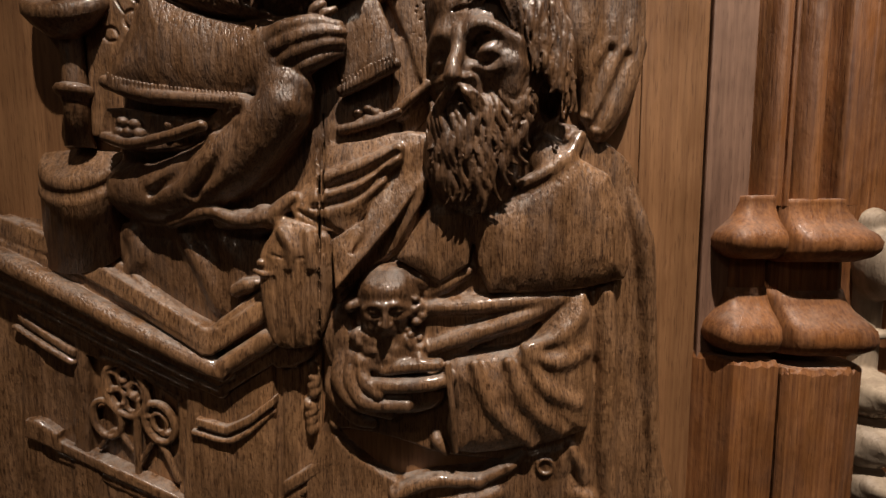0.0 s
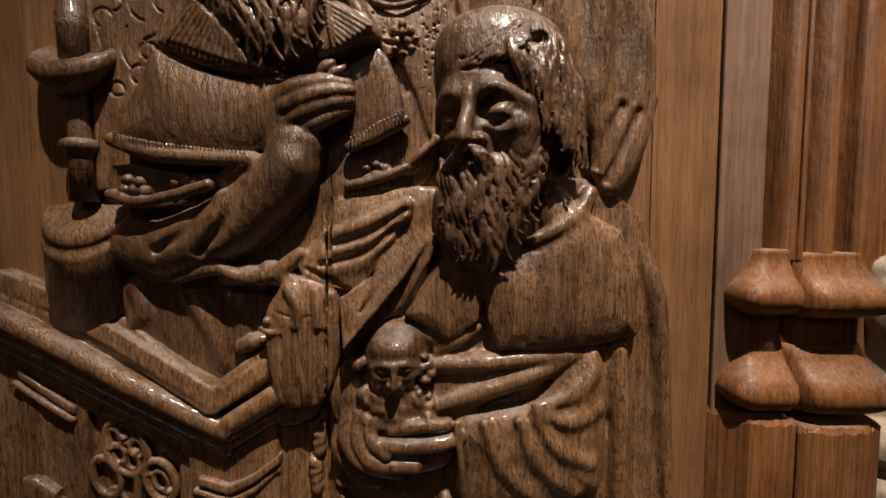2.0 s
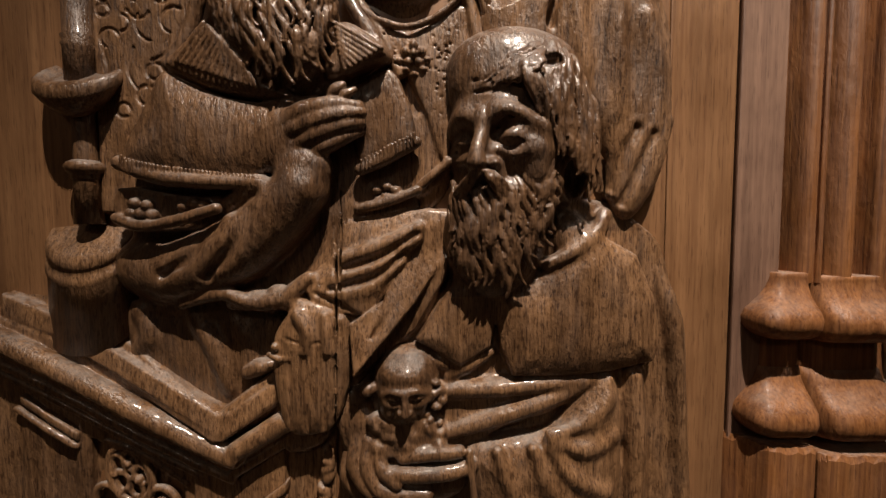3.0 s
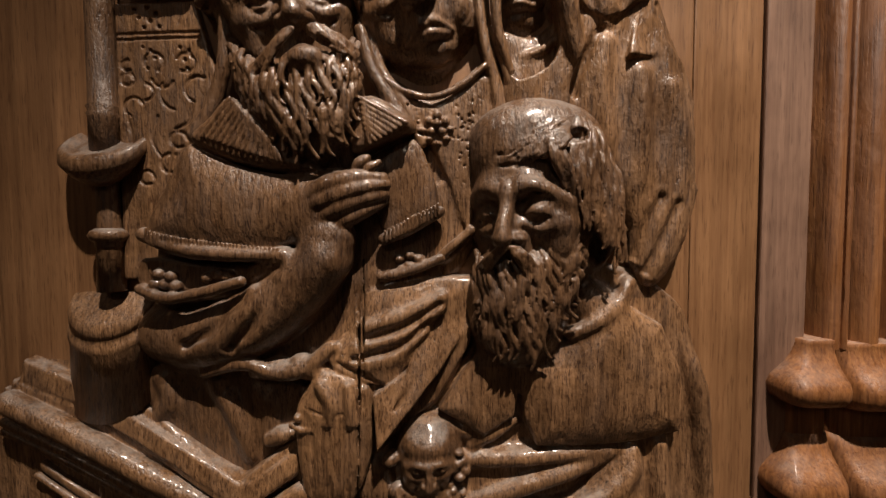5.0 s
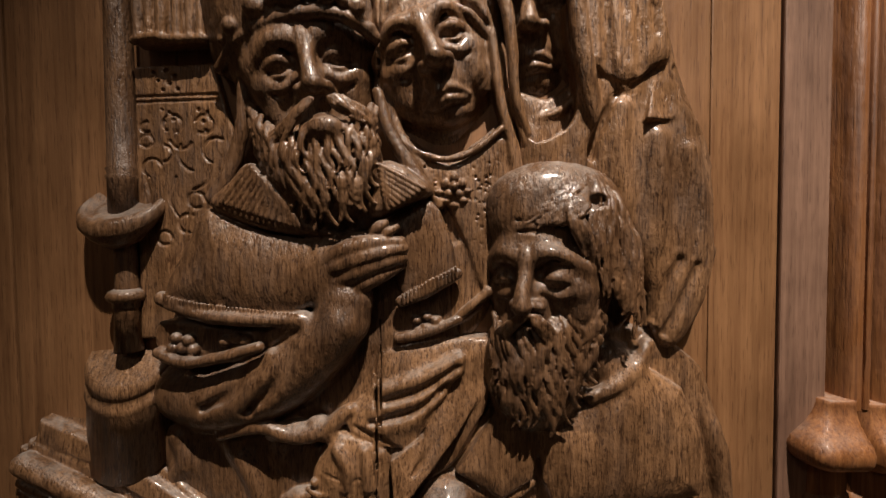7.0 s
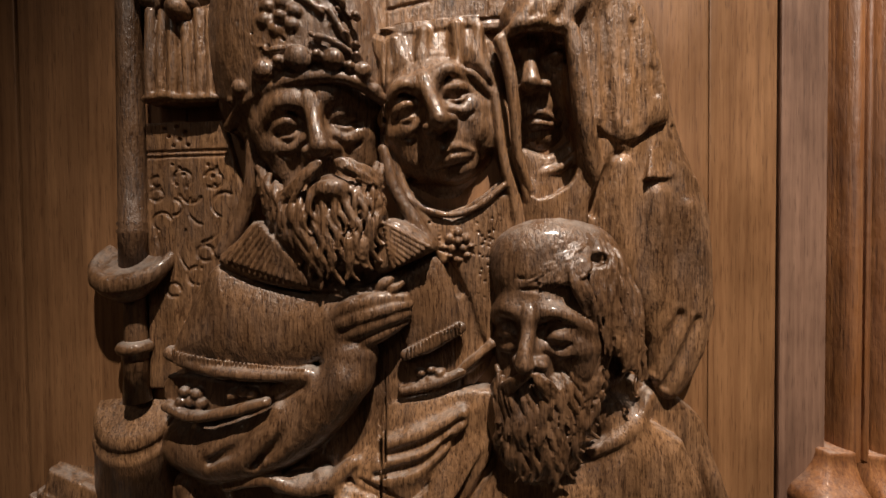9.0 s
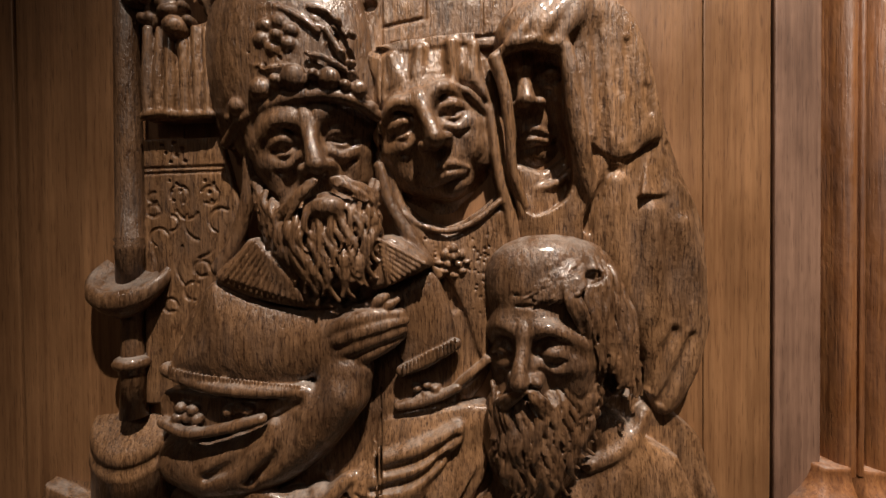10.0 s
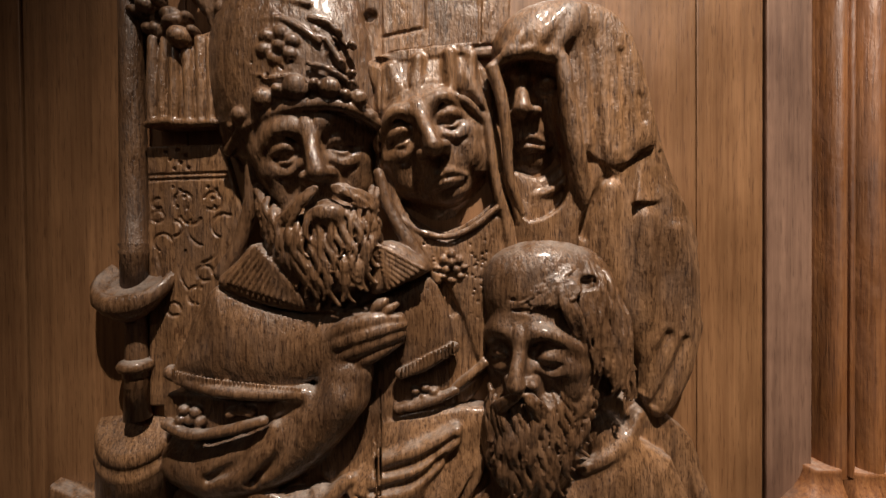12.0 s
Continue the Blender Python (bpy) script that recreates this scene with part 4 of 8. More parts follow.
seated.ell((-0.14, 0.3074, 1.613), (0.0024, 0.004, 0.0018), 59.1055, 0.001)
seated.ell((-0.133, 0.3055, 1.5726), (0.0039, 0.004, 0.0028), 54.3136, 0.001)
seated.ell((-0.1121, 0.3062, 1.5805), (0.0038, 0.004, 0.0029), 6.2825, 0.001)
seated.ell((-0.1247, 0.3048, 1.6058), (0.0033, 0.004, 0.0018), -39.8358, 0.001)
seated.ell((-0.1121, 0.307, 1.6021), (0.0038, 0.004, 0.0031), -20.5894, 0.001)
seated.ell((-0.1303, 0.3089, 1.5956), (0.0043, 0.004, 0.0017), 55.2113, 0.001)
seated.ell((-0.1372, 0.3048, 1.6058), (0.0042, 0.004, 0.0021), 6.423, 0.001)
seated.ell((-0.127, 0.3081, 1.5816), (0.0042, 0.004, 0.0034), 24.775, 0.001)
seated.ell((-0.1109, 0.3071, 1.5708), (0.0042, 0.004, 0.0031), 10.4672, 0.001)
seated.ell((-0.139, 0.3044, 1.5846), (0.0029, 0.004, 0.0027), 47.6595, 0.001)
seated.ell((-0.1215, 0.3058, 1.6116), (0.0027, 0.004, 0.0031), 19.434, 0.001)
seated.ell((-0.1325, 0.3059, 1.5725), (0.003, 0.004, 0.0031), 46.9946, 0.001)
seated.ell((-0.1115, 0.3057, 1.5727), (0.0039, 0.004, 0.0027), 3.2511, 0.001)
seated.face((-0.1520, 0.3440, 1.5300), 0.0485, 12, 12, 5, lips=False, jaw=False)
seated.tube([(-0.2163, 0.3245, 1.5278, 0.0046), (-0.1946, 0.3125, 1.5432, 0.0049), (-0.1648, 0.3035, 1.5519, 0.0047), (-0.1351, 0.3015, 1.5561, 0.0047), (-0.1117, 0.3065, 1.5535, 0.0048), (-0.0947, 0.3225, 1.5459, 0.0046)], 0.001)
seated.tube([(-0.214, 0.3255, 1.5377, 0.0029), (-0.1902, 0.3125, 1.5491, 0.0027), (-0.1614, 0.3055, 1.5587, 0.0027), (-0.1357, 0.3035, 1.563, 0.0027), (-0.1121, 0.3085, 1.5613, 0.0027), (-0.0976, 0.3245, 1.554, 0.0029)], 0.001)
seated.tube([(-0.1988, 0.326, 1.5164, 0.0054), (-0.2012, 0.326, 1.4828, 0.0054), (-0.2112, 0.326, 1.4514, 0.0058), (-0.2239, 0.326, 1.4289, 0.0067)], 0.002)
seated.tube([(-0.0965, 0.328, 1.5089, 0.0045), (-0.0867, 0.326, 1.4771, 0.0049), (-0.0732, 0.324, 1.4545, 0.0053), (-0.0592, 0.324, 1.4329, 0.0053)], 0.002)
seated.plate([(-0.2199, 1.4225), (-0.2037, 1.4403), (-0.1877, 1.4537), (-0.1688, 1.4291), (-0.1428, 1.4114), (-0.1254, 1.399), (-0.1561, 1.3993), (-0.1911, 1.4074)], 0.309, 0.004, 0.003, bulge=0.004, reach=0.01, back=0.334)
seated.plate([(-0.0973, 1.4458), (-0.0858, 1.4545), (-0.0662, 1.4434), (-0.0571, 1.4306), (-0.073, 1.4215), (-0.1016, 1.4126)], 0.311, 0.004, 0.003, bulge=0.004, reach=0.01, back=0.334)
seated.tube([(-0.1858, 0.304, 1.4502, 0.0015), (-0.2071, 0.305, 1.4237, 0.0018)], 0.0008)
seated.tube([(-0.1835, 0.304, 1.4476, 0.0015), (-0.2029, 0.305, 1.4223, 0.0018)], 0.0008)
seated.tube([(-0.1812, 0.304, 1.4449, 0.0015), (-0.1988, 0.305, 1.4209, 0.0018)], 0.0008)
seated.tube([(-0.179, 0.304, 1.4423, 0.0015), (-0.1947, 0.305, 1.4195, 0.0018)], 0.0008)
seated.tube([(-0.1767, 0.304, 1.4397, 0.0015), (-0.1905, 0.305, 1.4181, 0.0018)], 0.0008)
seated.tube([(-0.1744, 0.304, 1.4371, 0.0015), (-0.1864, 0.305, 1.4167, 0.0018)], 0.0008)
seated.tube([(-0.1722, 0.304, 1.4344, 0.0015), (-0.1823, 0.305, 1.4153, 0.0018)], 0.0008)
seated.tube([(-0.1699, 0.304, 1.4318, 0.0015), (-0.1782, 0.305, 1.4139, 0.0018)], 0.0008)
seated.tube([(-0.1676, 0.304, 1.4292, 0.0015), (-0.174, 0.305, 1.4125, 0.0018)], 0.0008)
seated.tube([(-0.1653, 0.304, 1.4265, 0.0015), (-0.1699, 0.305, 1.4111, 0.0018)], 0.0008)
seated.tube([(-0.1631, 0.304, 1.4239, 0.0015), (-0.1658, 0.305, 1.4097, 0.0018)], 0.0008)
seated.tube([(-0.1608, 0.304, 1.4213, 0.0015), (-0.1617, 0.305, 1.4084, 0.0018)], 0.0008)
seated.tube([(-0.1585, 0.304, 1.4187, 0.0015), (-0.1575, 0.305, 1.407, 0.0018)], 0.0008)
seated.tube([(-0.1563, 0.304, 1.416, 0.0015), (-0.1534, 0.305, 1.4056, 0.0018)], 0.0008)
seated.tube([(-0.154, 0.304, 1.4134, 0.0015), (-0.1493, 0.305, 1.4042, 0.0018)], 0.0008)
seated.tube([(-0.0928, 0.306, 1.4502, 0.0015), (-0.0603, 0.307, 1.4326, 0.0019)], 0.0008)
seated.tube([(-0.0923, 0.306, 1.4465, 0.0015), (-0.0641, 0.307, 1.4305, 0.0019)], 0.0008)
seated.tube([(-0.0917, 0.306, 1.4428, 0.0015), (-0.0678, 0.307, 1.4283, 0.0019)], 0.0008)
seated.tube([(-0.0911, 0.306, 1.4391, 0.0015), (-0.0715, 0.307, 1.4262, 0.0019)], 0.0008)
seated.tube([(-0.0905, 0.306, 1.4354, 0.0015), (-0.0753, 0.307, 1.4241, 0.0019)], 0.0008)
seated.tube([(-0.09, 0.306, 1.4317, 0.0015), (-0.079, 0.307, 1.4219, 0.0019)], 0.0008)
seated.tube([(-0.0894, 0.306, 1.428, 0.0015), (-0.0827, 0.307, 1.4198, 0.0019)], 0.0008)
seated.tube([(-0.0888, 0.306, 1.4243, 0.0015), (-0.0865, 0.307, 1.4177, 0.0019)], 0.0008)
seated.plate([(-0.2217, 1.4205), (-0.2373, 1.3941), (-0.2567, 1.3551), (-0.2292, 1.3443), (-0.1936, 1.3405), (-0.1572, 1.3412), (-0.1356, 1.3579), (-0.1088, 1.3798), (-0.1085, 1.4019), (-0.1528, 1.397), (-0.1926, 1.4061)], 0.311, 0.004, 0.003, bulge=0.007, reach=0.028, back=0.338)
seated.plate([(-0.1095, 1.3991), (-0.0825, 1.4145), (-0.0556, 1.4254), (-0.04, 1.3918), (-0.0384, 1.3686), (-0.0563, 1.3598), (-0.0778, 1.351), (-0.0874, 1.3743)], 0.323, 0.003, 0.003, bulge=0.003, reach=0.02)
seated.tube([(-0.2584, 0.313, 1.353, 0.0057), (-0.2274, 0.309, 1.3418, 0.0056), (-0.1912, 0.307, 1.3379, 0.0056), (-0.1548, 0.309, 1.337, 0.0052)], 0.002)
seated.tube([(-0.2516, 0.306, 1.3574, 0.0013), (-0.252, 0.307, 1.3479, 0.0013)], 0.0006)
seated.tube([(-0.2487, 0.306, 1.3553, 0.0013), (-0.2491, 0.307, 1.3458, 0.0013)], 0.0006)
seated.tube([(-0.2458, 0.306, 1.3543, 0.0013), (-0.2462, 0.307, 1.3447, 0.0013)], 0.0006)
seated.tube([(-0.2428, 0.306, 1.3534, 0.0013), (-0.2432, 0.307, 1.3439, 0.0013)], 0.0006)
seated.tube([(-0.2399, 0.306, 1.3527, 0.0013), (-0.2403, 0.307, 1.3432, 0.0013)], 0.0006)
seated.tube([(-0.237, 0.306, 1.3521, 0.0013), (-0.2373, 0.307, 1.3425, 0.0013)], 0.0006)
seated.tube([(-0.234, 0.306, 1.3515, 0.0013), (-0.2344, 0.307, 1.342, 0.0013)], 0.0006)
seated.tube([(-0.2311, 0.306, 1.3509, 0.0013), (-0.2314, 0.307, 1.3414, 0.0013)], 0.0006)
seated.tube([(-0.2282, 0.306, 1.3504, 0.0013), (-0.2285, 0.307, 1.3409, 0.0013)], 0.0006)
seated.tube([(-0.2252, 0.306, 1.3499, 0.0013), (-0.2256, 0.307, 1.3404, 0.0013)], 0.0006)
seated.tube([(-0.2223, 0.306, 1.3495, 0.0013), (-0.2226, 0.307, 1.3399, 0.0013)], 0.0006)
seated.tube([(-0.2193, 0.306, 1.349, 0.0013), (-0.2197, 0.307, 1.3395, 0.0013)], 0.0006)
seated.tube([(-0.2164, 0.306, 1.3486, 0.0013), (-0.2167, 0.307, 1.3391, 0.0013)], 0.0006)
seated.tube([(-0.2135, 0.306, 1.3482, 0.0013), (-0.2138, 0.307, 1.3387, 0.0013)], 0.0006)
seated.tube([(-0.2105, 0.306, 1.3478, 0.0013), (-0.2108, 0.307, 1.3383, 0.0013)], 0.0006)
seated.tube([(-0.2076, 0.306, 1.3474, 0.0013), (-0.2079, 0.307, 1.3379, 0.0013)], 0.0006)
seated.tube([(-0.2047, 0.306, 1.3471, 0.0013), (-0.2049, 0.307, 1.3375, 0.0013)], 0.0006)
seated.tube([(-0.2017, 0.306, 1.3467, 0.0013), (-0.202, 0.307, 1.3372, 0.0013)], 0.0006)
seated.tube([(-0.1988, 0.306, 1.3464, 0.0013), (-0.1991, 0.307, 1.3368, 0.0013)], 0.0006)
seated.tube([(-0.1959, 0.306, 1.346, 0.0013), (-0.1961, 0.307, 1.3365, 0.0013)], 0.0006)
seated.tube([(-0.193, 0.306, 1.3457, 0.0013), (-0.1932, 0.307, 1.3362, 0.0013)], 0.0006)
seated.tube([(-0.19, 0.306, 1.3454, 0.0013), (-0.1902, 0.307, 1.3358, 0.0013)], 0.0006)
seated.tube([(-0.1871, 0.306, 1.3451, 0.0013), (-0.1873, 0.307, 1.3355, 0.0013)], 0.0006)
seated.tube([(-0.1842, 0.306, 1.3448, 0.0013), (-0.1843, 0.307, 1.3352, 0.0013)], 0.0006)
seated.tube([(-0.1812, 0.306, 1.3445, 0.0013), (-0.1814, 0.307, 1.3349, 0.0013)], 0.0006)
seated.tube([(-0.1783, 0.306, 1.3442, 0.0013), (-0.1785, 0.307, 1.3346, 0.0013)], 0.0006)
seated.tube([(-0.1754, 0.306, 1.3439, 0.0013), (-0.1755, 0.307, 1.3343, 0.0013)], 0.0006)
seated.tube([(-0.1724, 0.306, 1.3436, 0.0013), (-0.1726, 0.307, 1.3341, 0.0013)], 0.0006)
seated.tube([(-0.1695, 0.306, 1.3433, 0.0013), (-0.1697, 0.307, 1.3338, 0.0013)], 0.0006)
seated.tube([(-0.1666, 0.306, 1.343, 0.0013), (-0.1667, 0.307, 1.3335, 0.0013)], 0.0006)
seated.tube([(-0.1637, 0.306, 1.3428, 0.0013), (-0.1638, 0.307, 1.3332, 0.0013)], 0.0006)
seated.tube([(-0.1607, 0.306, 1.3425, 0.0013), (-0.1608, 0.307, 1.333, 0.0013)], 0.0006)
seated.tube([(-0.1578, 0.306, 1.3422, 0.0013), (-0.1579, 0.307, 1.3327, 0.0013)], 0.0006)
seated.tube([(-0.1549, 0.306, 1.342, 0.0013), (-0.155, 0.307, 1.3325, 0.0013)], 0.0006)
seated.tube([(-0.0794, 0.321, 1.348, 0.0049), (-0.0584, 0.32, 1.3571, 0.0053), (-0.0366, 0.322, 1.3689, 0.0044)], 0.002)
seated.tube([(-0.0777, 0.315, 1.3544, 0.0013), (-0.0771, 0.316, 1.3462, 0.0013)], 0.0006)
seated.tube([(-0.0749, 0.315, 1.3558, 0.0013), (-0.0742, 0.316, 1.3476, 0.0013)], 0.0006)
seated.tube([(-0.072, 0.315, 1.3572, 0.0013), (-0.0713, 0.316, 1.349, 0.0013)], 0.0006)
seated.tube([(-0.0691, 0.315, 1.3586, 0.0013), (-0.0684, 0.316, 1.3504, 0.0013)], 0.0006)
seated.tube([(-0.0662, 0.315, 1.36, 0.0013), (-0.0655, 0.316, 1.3519, 0.0013)], 0.0006)
seated.tube([(-0.0634, 0.315, 1.3614, 0.0013), (-0.0627, 0.316, 1.3533, 0.0013)], 0.0006)
seated.tube([(-0.0605, 0.315, 1.3629, 0.0013), (-0.0598, 0.316, 1.3547, 0.0013)], 0.0006)
seated.tube([(-0.0576, 0.315, 1.3643, 0.0013), (-0.0569, 0.316, 1.3561, 0.0013)], 0.0006)
seated.tube([(-0.0548, 0.315, 1.3657, 0.0013), (-0.054, 0.316, 1.3575, 0.0013)], 0.0006)
seated.tube([(-0.0519, 0.315, 1.3671, 0.0013), (-0.0511, 0.316, 1.359, 0.0013)], 0.0006)
seated.tube([(-0.049, 0.315, 1.3685, 0.0013), (-0.0483, 0.316, 1.3604, 0.0013)], 0.0006)
seated.tube([(-0.0462, 0.315, 1.3699, 0.0013), (-0.0454, 0.316, 1.3618, 0.0013)], 0.0006)
seated.tube([(-0.0433, 0.315, 1.3713, 0.0013), (-0.0425, 0.316, 1.3632, 0.0013)], 0.0006)
seated.tube([(-0.0404, 0.315, 1.3727, 0.0013), (-0.0396, 0.316, 1.3646, 0.0013)], 0.0006)
seated.tube([(-0.0376, 0.315, 1.3742, 0.0013), (-0.0368, 0.316, 1.366, 0.0013)], 0.0006)
seated.plate([(-0.2635, 1.3349), (-0.2183, 1.3302), (-0.1643, 1.3276), (-0.1871, 1.3097), (-0.2279, 1.3009), (-0.264, 1.3078)], 0.316, 0.003, 0.003)
seated.ell((-0.2488, 0.314, 1.323), (0.0049, 0.005, 0.0044), 0, 0.001)
seated.ell((-0.2398, 0.314, 1.3212), (0.0049, 0.005, 0.0044), 0, 0.001)
seated.ell((-0.2444, 0.314, 1.3154), (0.0049, 0.005, 0.0044), 0, 0.001)
seated.ell((-0.2512, 0.314, 1.3154), (0.0049, 0.005, 0.0044), 0, 0.001)
seated.ell((-0.2364, 0.314, 1.314), (0.0049, 0.005, 0.0044), 0, 0.001)
seated.ell((-0.2039, 0.314, 1.3228), (0.0049, 0.005, 0.0044), 0, 0.001)
seated.ell((-0.212, 0.314, 1.3202), (0.0049, 0.005, 0.0044), 0, 0.001)
seated.ell((-0.1967, 0.314, 1.321), (0.0049, 0.005, 0.0044), 0, 0.001)
seated.tube([(-0.2627, 0.313, 1.3119, 0.0044), (-0.2413, 0.309, 1.3056, 0.0043), (-0.213, 0.306, 1.3096, 0.0043), (-0.1822, 0.304, 1.3182, 0.0038)], 0.0015)
seated.ell((-0.0681, 0.327, 1.3324), (0.0045, 0.005, 0.0036), 0, 0.001)
seated.ell((-0.0604, 0.327, 1.3351), (0.0045, 0.005, 0.0036), 0, 0.001)
seated.ell((-0.0532, 0.327, 1.3323), (0.0045, 0.005, 0.0036), 0, 0.001)
seated.ell((-0.0613, 0.327, 1.3278), (0.0045, 0.005, 0.0036), 0, 0.001)
seated.ell((-0.0659, 0.327, 1.3251), (0.0045, 0.005, 0.0036), 0, 0.001)
seated.ell((-0.055, 0.327, 1.326), (0.0045, 0.005, 0.0036), 0, 0.001)
seated.tube([(-0.082, 0.325, 1.3187, 0.004), (-0.059, 0.324, 1.3235, 0.004), (-0.036, 0.326, 1.3326, 0.0036)], 0.002)
seated.tube([(-0.2574, 0.346, 1.2725, 0.0278), (-0.2274, 0.339, 1.2698, 0.029), (-0.1865, 0.331, 1.2823, 0.0282), (-0.1523, 0.324, 1.3053, 0.0246), (-0.1241, 0.318, 1.3333, 0.0207)], 0.004)
seated.tube([(-0.2447, 0.3241, 1.2899, 0.0034), (-0.211, 0.3183, 1.2712, 0.0038), (-0.1807, 0.318, 1.2713, 0.0034)], 0.007)
seated.tube([(-0.1762, 0.3097, 1.3098, 0.0029), (-0.1904, 0.3122, 1.2833, 0.0037), (-0.2165, 0.32, 1.2615, 0.0034)], 0.007)
seated.tube([(-0.1461, 0.3077, 1.3231, 0.0029), (-0.1556, 0.31, 1.297, 0.0033), (-0.1786, 0.3137, 1.2739, 0.0029)], 0.007)
seated.tube([(-0.1963, 0.308, 1.3024, 0.002), (-0.2038, 0.306, 1.2848, 0.0028), (-0.2305, 0.315, 1.2681, 0.0021)], 0.008, True)
seated.tube([(-0.1579, 0.301, 1.316, 0.002), (-0.1684, 0.301, 1.2937, 0.0028), (-0.1943, 0.311, 1.268, 0.0021)], 0.008, True)
seated.tube([(-0.1799, 0.318, 1.3208, 0.0068), (-0.1652, 0.314, 1.3296, 0.0071), (-0.1517, 0.312, 1.3359, 0.0074), (-0.1436, 0.31, 1.3262, 0.0058)], 0.003)
seated.ell((-0.1217, 0.318, 1.3474), (0.022, 0.016, 0.0194), 30, 0.004)
seated.ell((-0.137, 0.32, 1.365), (0.0235, 0.0150, 0.0190), 32, 0.005)
seated.tube([(-0.136, 0.313, 1.38, 0.0075), (-0.119, 0.31, 1.388, 0.0078), (-0.098, 0.309, 1.393, 0.0066), (-0.079, 0.314, 1.394, 0.0044)], 0.0016)
seated.tube([(-0.134, 0.313, 1.373, 0.0075), (-0.114, 0.309, 1.38, 0.0078), (-0.093, 0.308, 1.386, 0.0064), (-0.077, 0.314, 1.389, 0.0044)], 0.0016)
seated.tube([(-0.127, 0.314, 1.364, 0.0072), (-0.109, 0.31, 1.372, 0.0074), (-0.09, 0.31, 1.379, 0.006), (-0.078, 0.315, 1.382, 0.0042)], 0.0016)
seated.tube([(-0.12, 0.316, 1.356, 0.0062), (-0.104, 0.312, 1.364, 0.0066), (-0.089, 0.313, 1.371, 0.0054), (-0.08, 0.317, 1.376, 0.004)], 0.0016)
seated.tube([(-0.099, 0.312, 1.398, 0.0035), (-0.095, 0.31, 1.404, 0.0045), (-0.089, 0.31, 1.408, 0.003)], 0.001)
seated.tube([(-0.093, 0.312, 1.396, 0.003), (-0.087, 0.31, 1.401, 0.0038), (-0.081, 0.311, 1.405, 0.0026)], 0.001)
seated.ell((-0.141, 0.33, 1.448), (0.0440, 0.0330, 0.0460), 0, 0.008)
seated.fleece([(-0.196, 0.33, 1.505), (-0.182, 0.314, 1.489), (-0.165, 0.304, 1.475), (-0.148, 0.298, 1.477), (-0.129, 0.298, 1.475), (-0.114, 0.299, 1.481), (-0.102, 0.306, 1.487), (-0.098, 0.322, 1.503)], [(-0.182, 0.318, 1.449), (-0.168, 0.31, 1.432), (-0.152, 0.305, 1.416), (-0.138, 0.303, 1.407), (-0.122, 0.303, 1.404), (-0.107, 0.305, 1.411), (-0.097, 0.309, 1.428), (-0.094, 0.317, 1.455)], 5, 17, 0.0030, 0.44, 0.0026, 1.0, 8, 0.006, 0.0012)
seated.ell((-0.128, 0.296, 1.474), (0.0120, 0.0080, 0.0085), 6, 0.004)
seated.tube([(-0.142, 0.295, 1.48, 0.0014), (-0.134, 0.29, 1.482, 0.002), (-0.123, 0.287, 1.484, 0.0024), (-0.115, 0.29, 1.483, 0.0018), (-0.112, 0.294, 1.481, 0.0012)], 0.002, True)
seated.curls([(-0.133, 0.292, 1.493), (-0.141, 0.293, 1.491), (-0.15, 0.297, 1.486)], [(-0.157, 0.297, 1.472), (-0.165, 0.302, 1.462), (-0.171, 0.306, 1.468)], 7, 0.0027, 0.0016, 0.8, seed=2, lift=0.002, phase=2.0, hook=0.003)
seated.curls([(-0.125, 0.292, 1.493), (-0.117, 0.294, 1.495), (-0.112, 0.298, 1.493)], [(-0.104, 0.298, 1.473), (-0.099, 0.304, 1.477), (-0.097, 0.31, 1.486)], 7, 0.0027, 0.0016, 0.8, seed=3, lift=0.002, phase=0.3, hook=-0.003)
seated.ell((-0.131, 0.3, 1.475), (0.0140, 0.0080, 0.0105), 6, 0.003)
seated.tube([(-0.146, 0.298, 1.479, 0.0016), (-0.136, 0.294, 1.482, 0.0022), (-0.124, 0.291, 1.484, 0.0026), (-0.115, 0.294, 1.484, 0.002), (-0.11, 0.298, 1.481, 0.0014)], 0.002, True)
seated.curls([(-0.134, 0.294, 1.492), (-0.141, 0.293, 1.49), (-0.149, 0.296, 1.485)], [(-0.159, 0.3, 1.477), (-0.164, 0.303, 1.464), (-0.156, 0.298, 1.457)], 6, 0.0027, 0.0016, 0.8, seed=2, lift=0.002, phase=2.0, hook=0.002)
seated.curls([(-0.126, 0.294, 1.492), (-0.117, 0.295, 1.494), (-0.112, 0.298, 1.491)], [(-0.105, 0.3, 1.477), (-0.099, 0.305, 1.482), (-0.097, 0.31, 1.487)], 6, 0.0027, 0.0016, 0.8, seed=3, lift=0.002, phase=0.3, hook=-0.002)
seated.plate([(-0.1032, 1.3036), (-0.0661, 1.3124), (-0.0116, 1.318), (-0.01, 1.2871), (-0.0303, 1.2268), (-0.0688, 1.1936), (-0.0935, 1.1646), (-0.1165, 1.1252), (-0.1528, 1.1254), (-0.1515, 1.2084), (-0.1332, 1.2485)], 0.327, 0.004, 0.003, bulge=0.004, reach=0.02)
seated.plate([(-0.273, 1.2444), (-0.2183, 1.2369), (-0.1512, 1.2317), (-0.1388, 1.1829), (-0.1992, 1.1483), (-0.2369, 1.1735), (-0.2737, 1.2032)], 0.334, 0.004, 0.003, bulge=0.003, reach=0.03)
seated.plate([(-0.0833, 1.3094), (-0.0355, 1.3153), (-0.0382, 1.2867), (-0.0642, 1.2481), (-0.0845, 1.2344), (-0.124, 1.2544), (-0.1033, 1.2825)], 0.322, 0.002, 0.003, bulge=0.003, reach=0.012, slope=(0, 0.18))
